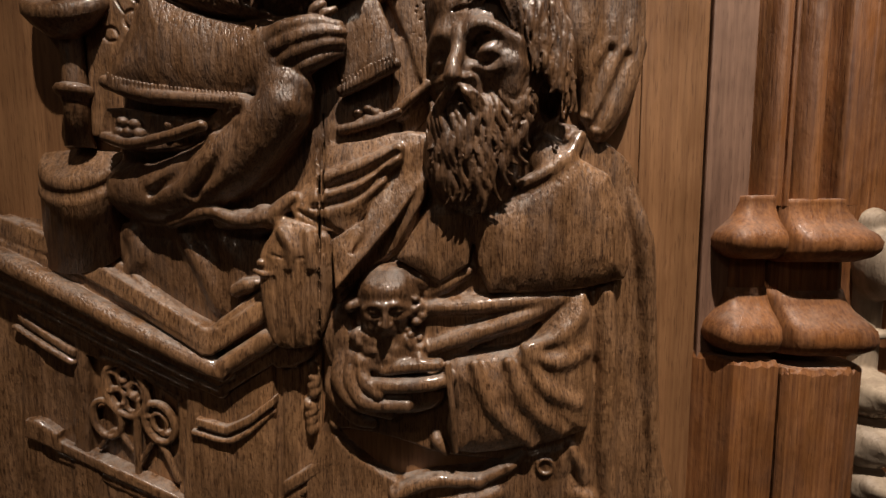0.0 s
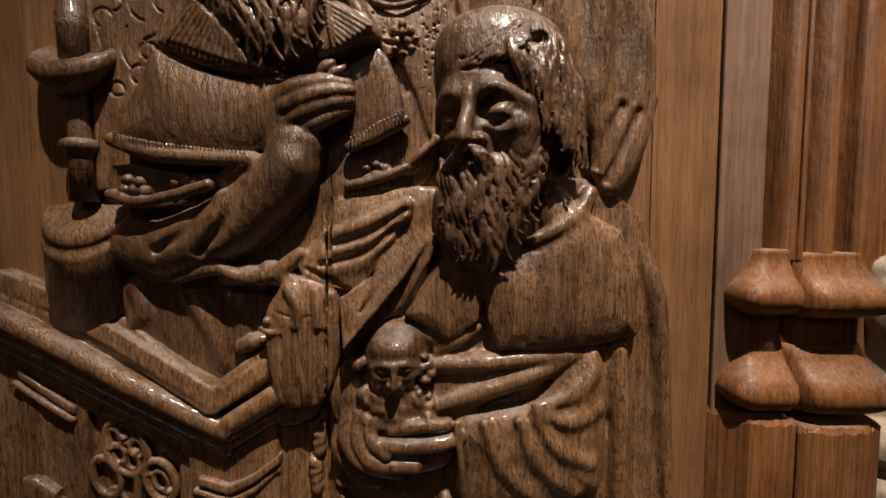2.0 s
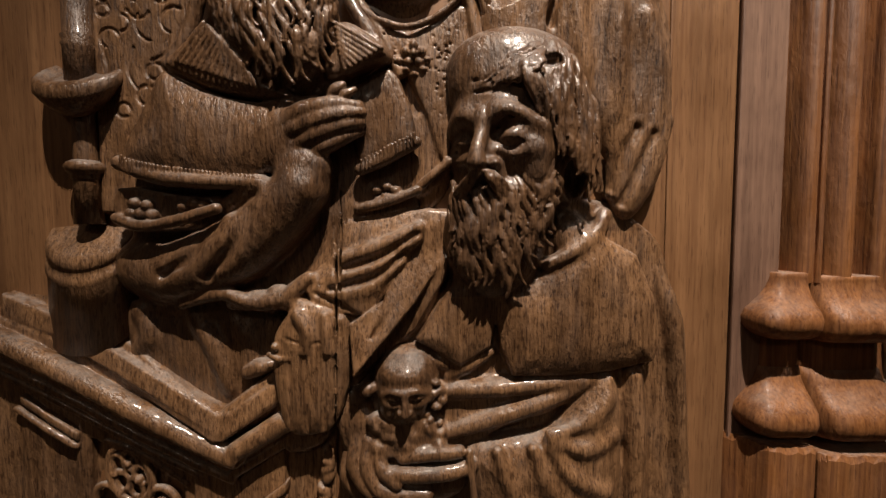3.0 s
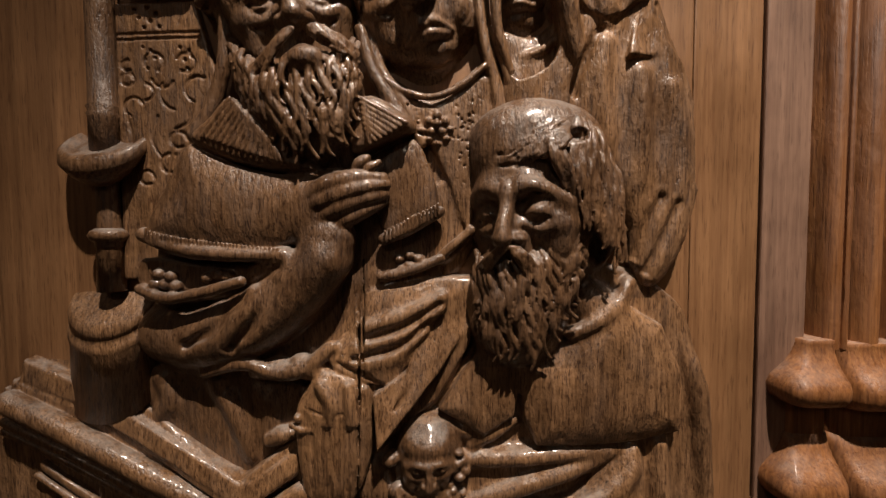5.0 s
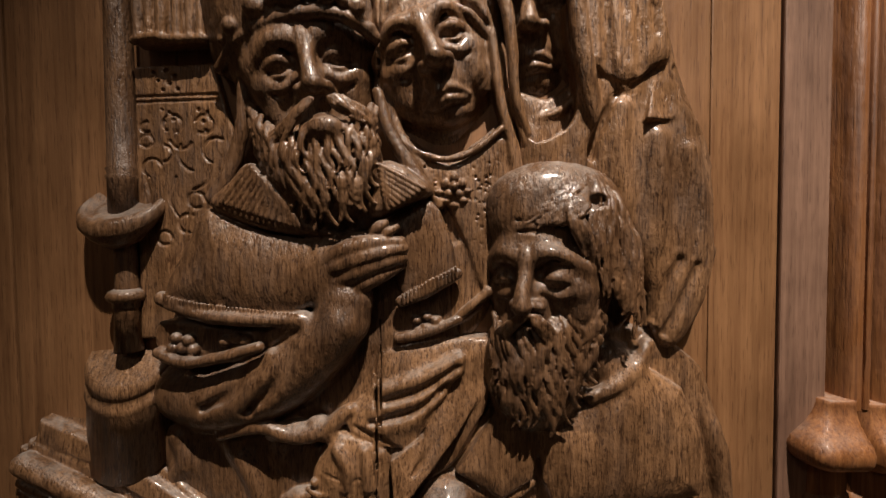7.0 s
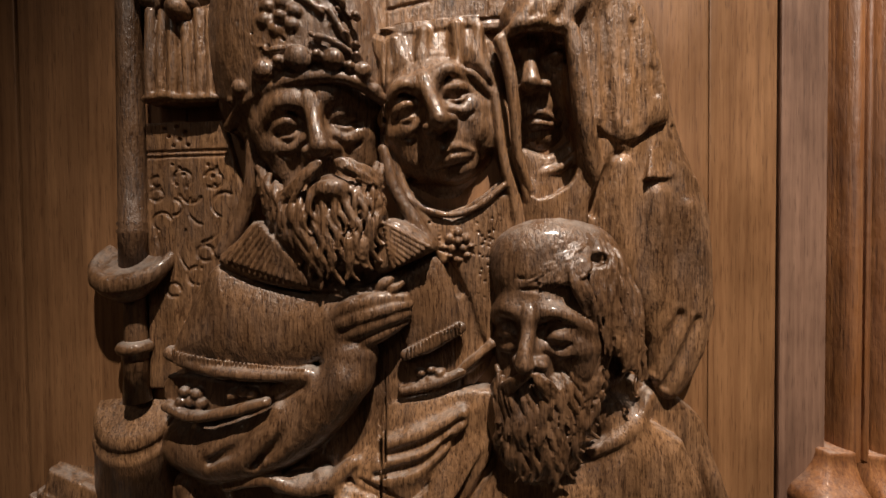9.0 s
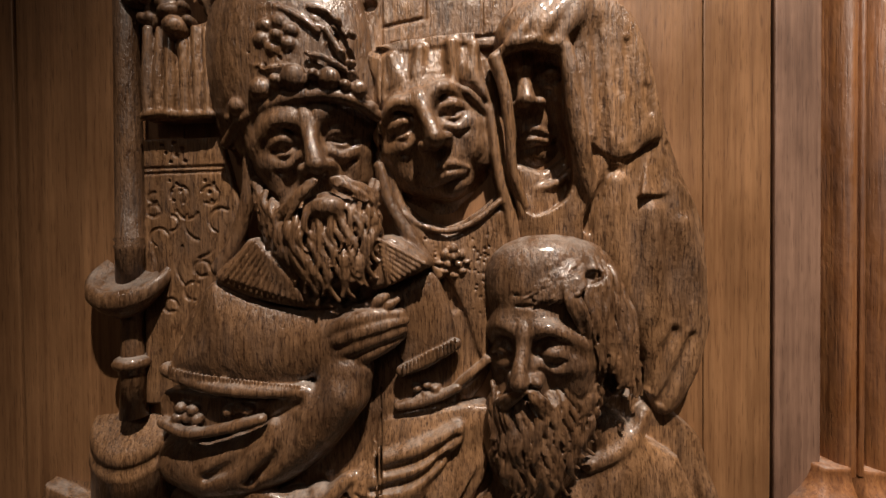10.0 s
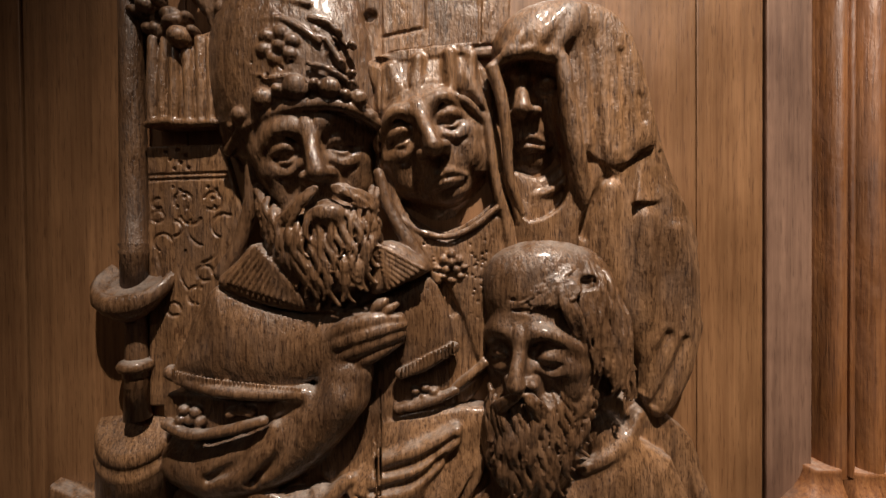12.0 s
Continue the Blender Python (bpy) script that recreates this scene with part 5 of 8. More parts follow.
seated.tube([(-0.0948, 0.3193, 1.2786, 0.0046), (-0.0671, 0.3181, 1.2882, 0.0055), (-0.0353, 0.3189, 1.3032, 0.0041)], 0.007)
seated.tube([(-0.1012, 0.3193, 1.2633, 0.0046), (-0.0651, 0.3181, 1.2748, 0.0055), (-0.0377, 0.3189, 1.2944, 0.0041)], 0.007)
seated.tube([(-0.1143, 0.3203, 1.2507, 0.0046), (-0.0769, 0.3181, 1.2559, 0.0055), (-0.0507, 0.3189, 1.2766, 0.0041)], 0.007)
seated.plate([(-0.0423, 1.3025), (-0.0117, 1.3084), (-0.0105, 1.2857), (-0.0379, 1.2458), (-0.0836, 1.1922), (-0.0879, 1.2303), (-0.0627, 1.2468)], 0.314, 0.0015, 0.001, slope=(0.04, 0.25), smooth=1)
seated.plate([(-0.0108, 1.2839), (-0.0146, 1.2639), (-0.0392, 1.2225), (-0.0869, 1.1826), (-0.0876, 1.1888)], 0.322, 0.002, 0.003, smooth=1)
seated.tube([(-0.0918, 0.316, 1.2712, 0.0018), (-0.0641, 0.314, 1.2807, 0.0027), (-0.0373, 0.316, 1.2984, 0.0018)], 0.004, True)
seated.tube([(-0.1036, 0.316, 1.256, 0.0018), (-0.069, 0.314, 1.2656, 0.0027), (-0.0442, 0.316, 1.2852, 0.0018)], 0.004, True)
seated.tube([(-0.1146, 0.315, 1.2525, 0.0014), (-0.0943, 0.314, 1.2425, 0.0018), (-0.0826, 0.315, 1.2352, 0.0014)], 0.004, True)
seated.tube([(-0.0212, 0.308, 1.2894, 0.0013), (-0.0458, 0.308, 1.2547, 0.0022), (-0.0782, 0.309, 1.2103, 0.0013)], 0.003, True)
seated.tube([(-0.0161, 0.317, 1.278, 0.0014), (-0.0384, 0.317, 1.2389, 0.0023), (-0.0761, 0.318, 1.1989, 0.0014)], 0.003, True)
seated.tube([(-0.2621, 0.3347, 1.2371, 0.0067), (-0.2579, 0.3337, 1.2178, 0.0067), (-0.2675, 0.3353, 1.203, 0.0058)], 0.006)
seated.tube([(-0.2193, 0.3351, 1.232, 0.0077), (-0.205, 0.333, 1.2079, 0.0077), (-0.1931, 0.3343, 1.1732, 0.0058)], 0.006)
seated.tube([(-0.1859, 0.3353, 1.227, 0.0058), (-0.1743, 0.3345, 1.2075, 0.0063), (-0.178, 0.3349, 1.1878, 0.0048)], 0.006)
seated.tube([(-0.2216, 0.322, 1.2443, 0.0046), (-0.1874, 0.316, 1.2533, 0.005), (-0.1651, 0.316, 1.2464, 0.0059), (-0.1433, 0.318, 1.2486, 0.0069), (-0.1206, 0.32, 1.2644, 0.0055)], 0.003)
seated.ell((-0.1682, 0.322, 1.2473), (0.0185, 0.009, 0.0083), 10, 0.002)
seated.ell((-0.1404, 0.322, 1.2485), (0.0158, 0.009, 0.0102), -20, 0.002)
seated.plate([(-0.1496, 1.2093), (-0.1403, 1.2325), (-0.1258, 1.2471), (-0.1031, 1.2406), (-0.0888, 1.2276), (-0.0921, 1.176), (-0.1034, 1.1473), (-0.1159, 1.1415), (-0.1347, 1.1416), (-0.1445, 1.1571)], 0.314, 0.003, 0.003, bulge=0.006, reach=0.022)
seated.tube([(-0.1349, 0.309, 1.2006, 0.0014), (-0.1349, 0.308, 1.1682, 0.0023), (-0.1354, 0.311, 1.1412, 0.0027)], 0.0012, True)
seated.tube([(-0.1206, 0.307, 1.1963, 0.0014), (-0.1216, 0.307, 1.1684, 0.0023), (-0.1233, 0.311, 1.1406, 0.0027)], 0.0012, True)
seated.tube([(-0.107, 0.308, 1.2029, 0.0014), (-0.1085, 0.308, 1.1728, 0.0023), (-0.1094, 0.312, 1.1441, 0.0027)], 0.0012, True)
seated.tube([(-0.14, 0.31, 1.2199, 0.0009), (-0.1175, 0.307, 1.2155, 0.0014), (-0.089, 0.311, 1.2218, 0.0009)], 0.0012, True)
seated.tube([(-0.127, 0.31, 1.2372, 0.0041), (-0.1199, 0.308, 1.2236, 0.0041), (-0.1216, 0.3088, 1.2098, 0.0036)], 0.004)
seated.tube([(-0.1069, 0.311, 1.2361, 0.0041), (-0.1056, 0.3088, 1.2235, 0.0036), (-0.1046, 0.3098, 1.2096, 0.0036)], 0.004)
seated.tube([(-0.1516, 0.314, 1.2055, 0.0023), (-0.1402, 0.311, 1.2031, 0.0027), (-0.1309, 0.311, 1.2059, 0.0018)], 0.001)
seated.ell((-0.1453, 0.313, 1.2122), (0.0041, 0.004, 0.0037), 0, 0.001)
seated.tube([(-0.1526, 0.328, 1.1938, 0.0047), (-0.1636, 0.326, 1.1918, 0.0066), (-0.1744, 0.328, 1.1867, 0.0057)], 0.003)
seated.tube([(-0.0944, 0.312, 1.3381, 0.0013), (-0.0949, 0.312, 1.2926, 0.0013), (-0.0955, 0.312, 1.2468, 0.0013)], 0.0002, True)
seated.tube([(-0.0949, 0.315, 1.337, 0.0013), (-0.0955, 0.315, 1.291, 0.0013), (-0.096, 0.315, 1.2448, 0.0013)], 0.0002, True)
seated.tube([(-0.0955, 0.318, 1.3359, 0.0013), (-0.096, 0.318, 1.2894, 0.0013), (-0.0966, 0.318, 1.2428, 0.0013)], 0.0002, True)
seated.tube([(-0.096, 0.321, 1.3348, 0.0013), (-0.0966, 0.321, 1.2878, 0.0013), (-0.0971, 0.321, 1.2407, 0.0013)], 0.0002, True)
seated.tube([(-0.0965, 0.324, 1.3337, 0.0013), (-0.0971, 0.324, 1.2863, 0.0013), (-0.0977, 0.324, 1.2387, 0.0013)], 0.0002, True)
seated.tube([(-0.0971, 0.327, 1.3325, 0.0013), (-0.0976, 0.327, 1.2847, 0.0013), (-0.0982, 0.327, 1.2367, 0.0013)], 0.0002, True)
seated.tube([(-0.0976, 0.33, 1.3314, 0.0014), (-0.0982, 0.33, 1.2831, 0.0014), (-0.0988, 0.33, 1.2346, 0.0014)], 0.0002, True)
seated.tube([(-0.0947, 0.308, 1.3111, 0.0013), (-0.0976, 0.308, 1.224, 0.0013), (-0.1006, 0.308, 1.1324, 0.0013)], 0.0002, True)
seated.tube([(-0.0956, 0.311, 1.3117, 0.0013), (-0.0985, 0.311, 1.2238, 0.0013), (-0.1015, 0.311, 1.1313, 0.0013)], 0.0002, True)
seated.tube([(-0.0966, 0.314, 1.3123, 0.0014), (-0.0995, 0.314, 1.2235, 0.0014), (-0.1025, 0.314, 1.1301, 0.0014)], 0.0002, True)
seated.tube([(-0.0975, 0.317, 1.3129, 0.0014), (-0.1004, 0.317, 1.2233, 0.0014), (-0.1035, 0.317, 1.129, 0.0014)], 0.0002, True)
seated.tube([(-0.0984, 0.32, 1.3135, 0.0014), (-0.1014, 0.32, 1.223, 0.0014), (-0.1045, 0.32, 1.1278, 0.0014)], 0.0002, True)
seated.tube([(-0.0993, 0.323, 1.3141, 0.0014), (-0.1023, 0.323, 1.2227, 0.0014), (-0.1055, 0.323, 1.1267, 0.0014)], 0.0002, True)
seated.tube([(-0.1003, 0.326, 1.3147, 0.0014), (-0.1033, 0.326, 1.2225, 0.0014), (-0.1064, 0.326, 1.1255, 0.0014)], 0.0002, True)
seated.rough(0.0004, 0.009, 1)
seated.rough(0.0002, 0.0042, 0)
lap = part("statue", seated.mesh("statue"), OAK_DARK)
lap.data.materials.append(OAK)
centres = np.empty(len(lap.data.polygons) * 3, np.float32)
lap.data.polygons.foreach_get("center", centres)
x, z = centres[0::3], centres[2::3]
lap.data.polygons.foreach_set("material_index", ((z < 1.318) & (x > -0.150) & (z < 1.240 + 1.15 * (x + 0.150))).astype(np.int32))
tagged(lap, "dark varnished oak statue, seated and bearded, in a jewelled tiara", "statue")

priest = Carving((-0.1402, 0.2703, 1.3088), (0.0315, 0.3455, 1.633), 0.001)
priest.plate([(-0.095, 1.6023), (-0.0131, 1.6034), (0.0049, 1.5551), (0.0115, 1.5091), (0.0203, 1.4537), (0.0086, 1.4308), (-0.006, 1.3473), (-0.0341, 1.3148), (-0.0475, 1.3709), (-0.0562, 1.4267), (-0.0837, 1.464), (-0.0978, 1.5196)], 0.336, 0.005, 0.003, bulge=0.003, reach=0.03)
priest.plate([(-0.0891, 1.4976), (-0.0751, 1.4776), (-0.042, 1.4616), (-0.004, 1.4849), (0.001, 1.5108), (-0.0841, 1.5212)], 0.344, 0.003, 0.002, cut=True)
priest.face((-0.0590, 0.3490, 1.5450), 0.0470, 0, 20, 2)
priest.ell((-0.0476, 0.354, 1.4889), (0.0283, 0.016, 0.0254), 0, 0.004)
priest.plate([(-0.1095, 1.5978), (-0.0852, 1.6045), (-0.045, 1.6101), (-0.0192, 1.6124), (-0.014, 1.5875), (-0.0107, 1.5586), (-0.0275, 1.5708), (-0.0542, 1.5766), (-0.0812, 1.5685), (-0.0929, 1.5553), (-0.099, 1.5754)], 0.326, 0.003, 0.003, bulge=0.006, reach=0.016, slope=(0, 0.2))
priest.plate([(-0.0979, 1.601), (-0.0802, 1.606), (-0.0194, 1.612), (-0.0195, 1.6033), (-0.0803, 1.5963)], 0.322, 0.002, 0.003, smooth=1)
priest.tube([(-0.0944, 0.329, 1.5541, 0.0036), (-0.0805, 0.321, 1.5635, 0.004), (-0.0539, 0.317, 1.5694, 0.0039), (-0.0278, 0.32, 1.5641, 0.004), (-0.0105, 0.329, 1.5507, 0.0036)], 0.001)
priest.tube([(-0.0849, 0.3226, 1.5914, 0.004), (-0.0783, 0.3212, 1.5732, 0.0031)], 0.006)
priest.tube([(-0.0625, 0.3197, 1.5963, 0.0044), (-0.0648, 0.318, 1.576, 0.0026)], 0.006)
priest.tube([(-0.0384, 0.3199, 1.6003, 0.0048), (-0.0365, 0.3192, 1.574, 0.0031)], 0.006)
priest.tube([(-0.0207, 0.3236, 1.5997, 0.004), (-0.0232, 0.3232, 1.5732, 0.0031)], 0.006)
priest.tube([(-0.0731, 0.316, 1.5925, 0.0017), (-0.0711, 0.316, 1.5731, 0.0017)], 0.003, True)
priest.tube([(-0.0501, 0.314, 1.5955, 0.0017), (-0.0495, 0.315, 1.5745, 0.0017)], 0.003, True)
priest.tube([(-0.0286, 0.316, 1.5982, 0.0017), (-0.0301, 0.317, 1.5708, 0.0017)], 0.003, True)
priest.plate([(-0.016, 1.5933), (-0.0057, 1.5887), (-0.0015, 1.5484), (0.0036, 1.5079), (0.0145, 1.4672), (0.0255, 1.431), (0.0097, 1.4311), (0.0011, 1.4809), (-0.0063, 1.508), (-0.007, 1.5439)], 0.329, 0.004, 0.003, bulge=0.003, reach=0.008)
priest.tube([(-0.0103, 0.329, 1.5709, 0.0045), (-0.0062, 0.328, 1.5347, 0.0041), (-0.0011, 0.328, 1.4988, 0.0041), (0.0077, 0.329, 1.4628, 0.0041), (0.0101, 0.331, 1.4356, 0.0036)], 0.003)
priest.tube([(0.0055, 0.327, 1.5075, 0.0036), (0.0143, 0.327, 1.4805, 0.0036), (0.021, 0.328, 1.4536, 0.0036)], 0.002)
priest.tube([(-0.0937, 0.333, 1.5144, 0.0041), (-0.0828, 0.331, 1.482, 0.0046), (-0.0647, 0.329, 1.4545, 0.005), (-0.0491, 0.329, 1.4226, 0.0045)], 0.004)
priest.plate([(-0.0744, 1.469), (-0.0421, 1.4524), (-0.0013, 1.4754), (0.0038, 1.4448), (-0.002, 1.3906), (-0.015, 1.3544), (-0.0291, 1.3908), (-0.0468, 1.4272)], 0.328, 0.003, 0.003, bulge=0.002, reach=0.03)
priest.tube([(-0.077, 0.327, 1.4707, 0.0027), (-0.0621, 0.326, 1.4611, 0.0027), (-0.042, 0.326, 1.4569, 0.0027), (-0.0218, 0.326, 1.4638, 0.0027), (-0.0014, 0.327, 1.4798, 0.0027)], 0.0015)
priest.ell((-0.0029, 0.325, 1.4425), (0.0012, 0.003, 0.0012), 0, 0.0004, True)
priest.ell((-0.0259, 0.325, 1.4265), (0.0012, 0.003, 0.0012), 0, 0.0004, True)
priest.ell((-0.0379, 0.325, 1.4243), (0.0012, 0.003, 0.0012), 0, 0.0004, True)
priest.ell((-0.0424, 0.325, 1.449), (0.0012, 0.003, 0.0012), 0, 0.0004, True)
priest.ell((-0.0429, 0.325, 1.4135), (0.0012, 0.003, 0.0012), 0, 0.0004, True)
priest.ell((-0.0454, 0.325, 1.4116), (0.0012, 0.003, 0.0012), 0, 0.0004, True)
priest.ell((-0.0352, 0.325, 1.4142), (0.0012, 0.003, 0.0012), 0, 0.0004, True)
priest.ell((-0.0094, 0.325, 1.4184), (0.0012, 0.003, 0.0012), 0, 0.0004, True)
priest.ell((-0.0576, 0.325, 1.4524), (0.0012, 0.003, 0.0012), 0, 0.0004, True)
priest.ell((-0.0065, 0.325, 1.4244), (0.0012, 0.003, 0.0012), 0, 0.0004, True)
priest.ell((-0.03, 0.325, 1.409), (0.0012, 0.003, 0.0012), 0, 0.0004, True)
priest.ell((-0.0105, 0.325, 1.4376), (0.0012, 0.003, 0.0012), 0, 0.0004, True)
priest.ell((-0.0223, 0.325, 1.3946), (0.0012, 0.003, 0.0012), 0, 0.0004, True)
priest.ell((-0.013, 0.325, 1.4235), (0.0012, 0.003, 0.0012), 0, 0.0004, True)
priest.ell((-0.0541, 0.325, 1.4468), (0.0012, 0.003, 0.0012), 0, 0.0004, True)
priest.ell((-0.0331, 0.325, 1.4233), (0.0012, 0.003, 0.0012), 0, 0.0004, True)
priest.ell((-0.0346, 0.325, 1.4108), (0.0012, 0.003, 0.0012), 0, 0.0004, True)
priest.ell((-0.0527, 0.325, 1.4407), (0.0012, 0.003, 0.0012), 0, 0.0004, True)
priest.ell((-0.0498, 0.325, 1.429), (0.0012, 0.003, 0.0012), 0, 0.0004, True)
priest.ell((-0.0098, 0.325, 1.4447), (0.0012, 0.003, 0.0012), 0, 0.0004, True)
priest.ell((-0.0414, 0.325, 1.4456), (0.0012, 0.003, 0.0012), 0, 0.0004, True)
priest.ell((-0.0248, 0.325, 1.393), (0.0012, 0.003, 0.0012), 0, 0.0004, True)
priest.ell((-0.018, 0.325, 1.434), (0.0012, 0.003, 0.0012), 0, 0.0004, True)
priest.ell((-0.052, 0.325, 1.4299), (0.0012, 0.003, 0.0012), 0, 0.0004, True)
priest.ell((-0.0383, 0.325, 1.4293), (0.0012, 0.003, 0.0012), 0, 0.0004, True)
priest.ell((-0.0292, 0.325, 1.4376), (0.0012, 0.003, 0.0012), 0, 0.0004, True)
priest.ell((-0.0606, 0.325, 1.4511), (0.0012, 0.003, 0.0012), 0, 0.0004, True)
priest.ell((-0.0348, 0.325, 1.4104), (0.0012, 0.003, 0.0012), 0, 0.0004, True)
priest.ell((-0.0041, 0.325, 1.4519), (0.0012, 0.003, 0.0012), 0, 0.0004, True)
priest.ell((-0.0423, 0.325, 1.4192), (0.0012, 0.003, 0.0012), 0, 0.0004, True)
priest.ell((-0.0193, 0.325, 1.4334), (0.0012, 0.003, 0.0012), 0, 0.0004, True)
priest.ell((-0.005, 0.325, 1.4558), (0.0012, 0.003, 0.0012), 0, 0.0004, True)
priest.ell((-0.0133, 0.325, 1.4425), (0.0012, 0.003, 0.0012), 0, 0.0004, True)
priest.ell((-0.0107, 0.325, 1.4539), (0.0012, 0.003, 0.0012), 0, 0.0004, True)
priest.ell((-0.0054, 0.325, 1.4068), (0.0012, 0.003, 0.0012), 0, 0.0004, True)
priest.ell((-0.0037, 0.325, 1.4185), (0.0012, 0.003, 0.0012), 0, 0.0004, True)
priest.ell((-0.0384, 0.325, 1.451), (0.0012, 0.003, 0.0012), 0, 0.0004, True)
priest.ell((-0.0282, 0.325, 1.424), (0.0012, 0.003, 0.0012), 0, 0.0004, True)
priest.ell((-0.0364, 0.325, 1.4463), (0.0012, 0.003, 0.0012), 0, 0.0004, True)
priest.ell((-0.0377, 0.325, 1.4482), (0.0012, 0.003, 0.0012), 0, 0.0004, True)
priest.ell((-0.039, 0.325, 1.4093), (0.0012, 0.003, 0.0012), 0, 0.0004, True)
priest.ell((-0.0212, 0.325, 1.4257), (0.0012, 0.003, 0.0012), 0, 0.0004, True)
priest.ell((-0.0417, 0.325, 1.433), (0.0012, 0.003, 0.0012), 0, 0.0004, True)
priest.ell((-0.0523, 0.325, 1.4437), (0.0012, 0.003, 0.0012), 0, 0.0004, True)
priest.ell((-0.0381, 0.325, 1.4494), (0.0012, 0.003, 0.0012), 0, 0.0004, True)
priest.ell((-0.0207, 0.325, 1.4103), (0.0012, 0.003, 0.0012), 0, 0.0004, True)
priest.ell((-0.0275, 0.325, 1.4548), (0.0012, 0.003, 0.0012), 0, 0.0004, True)
priest.ell((-0.0436, 0.325, 1.4284), (0.0012, 0.003, 0.0012), 0, 0.0004, True)
priest.ell((-0.0186, 0.325, 1.4236), (0.0012, 0.003, 0.0012), 0, 0.0004, True)
priest.ell((-0.0217, 0.325, 1.4432), (0.0012, 0.003, 0.0012), 0, 0.0004, True)
priest.ell((-0.0194, 0.325, 1.4142), (0.0012, 0.003, 0.0012), 0, 0.0004, True)
priest.ell((-0.009, 0.325, 1.4079), (0.0012, 0.003, 0.0012), 0, 0.0004, True)
priest.ell((-0.0079, 0.325, 1.3924), (0.0012, 0.003, 0.0012), 0, 0.0004, True)
priest.ell((-0.0525, 0.325, 1.4373), (0.0012, 0.003, 0.0012), 0, 0.0004, True)
priest.ell((-0.0322, 0.325, 1.3929), (0.0012, 0.003, 0.0012), 0, 0.0004, True)
priest.ell((-0.0126, 0.325, 1.4227), (0.0012, 0.003, 0.0012), 0, 0.0004, True)
priest.ell((-0.0272, 0.325, 1.3942), (0.0012, 0.003, 0.0012), 0, 0.0004, True)
priest.ell((-0.0167, 0.325, 1.437), (0.0012, 0.003, 0.0012), 0, 0.0004, True)
priest.ell((-0.0127, 0.325, 1.4434), (0.0012, 0.003, 0.0012), 0, 0.0004, True)
priest.ell((-0.0127, 0.325, 1.4359), (0.0012, 0.003, 0.0012), 0, 0.0004, True)
priest.ell((-0.0484, 0.325, 1.4167), (0.0012, 0.003, 0.0012), 0, 0.0004, True)
priest.ell((-0.0132, 0.325, 1.4118), (0.0012, 0.003, 0.0012), 0, 0.0004, True)
priest.ell((-0.0072, 0.325, 1.4089), (0.0012, 0.003, 0.0012), 0, 0.0004, True)
priest.ell((-0.0145, 0.325, 1.4169), (0.0012, 0.003, 0.0012), 0, 0.0004, True)
priest.ell((-0.0437, 0.325, 1.4287), (0.0012, 0.003, 0.0012), 0, 0.0004, True)
priest.ell((-0.0356, 0.325, 1.422), (0.0012, 0.003, 0.0012), 0, 0.0004, True)
priest.ell((-0.0132, 0.325, 1.4387), (0.0012, 0.003, 0.0012), 0, 0.0004, True)
priest.ell((-0.0495, 0.325, 1.4293), (0.0012, 0.003, 0.0012), 0, 0.0004, True)
priest.ell((-0.0493, 0.325, 1.4376), (0.0012, 0.003, 0.0012), 0, 0.0004, True)
priest.ell((-0.0155, 0.325, 1.4235), (0.0012, 0.003, 0.0012), 0, 0.0004, True)
priest.ell((-0.0405, 0.325, 1.433), (0.0012, 0.003, 0.0012), 0, 0.0004, True)
priest.ell((-0.0054, 0.325, 1.4048), (0.0012, 0.003, 0.0012), 0, 0.0004, True)
priest.ell((-0.019, 0.325, 1.44), (0.0012, 0.003, 0.0012), 0, 0.0004, True)
priest.ell((-0.015, 0.325, 1.4175), (0.0012, 0.003, 0.0012), 0, 0.0004, True)
priest.ell((-0.0138, 0.325, 1.4323), (0.0012, 0.003, 0.0012), 0, 0.0004, True)
priest.ell((-0.0172, 0.325, 1.4047), (0.0012, 0.003, 0.0012), 0, 0.0004, True)
priest.ell((-0.0422, 0.325, 1.4139), (0.0012, 0.003, 0.0012), 0, 0.0004, True)
priest.ell((-0.0173, 0.325, 1.3917), (0.0012, 0.003, 0.0012), 0, 0.0004, True)
priest.ell((-0.0082, 0.325, 1.4051), (0.0012, 0.003, 0.0012), 0, 0.0004, True)
priest.ell((-0.0229, 0.325, 1.4506), (0.0012, 0.003, 0.0012), 0, 0.0004, True)
priest.ell((-0.0376, 0.325, 1.4), (0.0012, 0.003, 0.0012), 0, 0.0004, True)
priest.ell((-0.0093, 0.325, 1.3961), (0.0012, 0.003, 0.0012), 0, 0.0004, True)
priest.ell((-0.0117, 0.325, 1.4138), (0.0012, 0.003, 0.0012), 0, 0.0004, True)
priest.ell((-0.0083, 0.325, 1.4004), (0.0012, 0.003, 0.0012), 0, 0.0004, True)
priest.ell((-0.025, 0.325, 1.4325), (0.0012, 0.003, 0.0012), 0, 0.0004, True)
priest.ell((-0.0381, 0.326, 1.4429), (0.0036, 0.0035, 0.0036), 0, 0.001)
priest.ell((-0.0446, 0.326, 1.4384), (0.0036, 0.0035, 0.0036), 0, 0.001)
priest.ell((-0.0422, 0.326, 1.4308), (0.0036, 0.0035, 0.0036), 0, 0.001)
priest.ell((-0.0343, 0.326, 1.4307), (0.0036, 0.0035, 0.0036), 0, 0.001)
priest.ell((-0.0318, 0.326, 1.4382), (0.0036, 0.0035, 0.0036), 0, 0.001)
priest.ell((-0.0382, 0.325, 1.4363), (0.0036, 0.004, 0.0036), 0, 0.001)
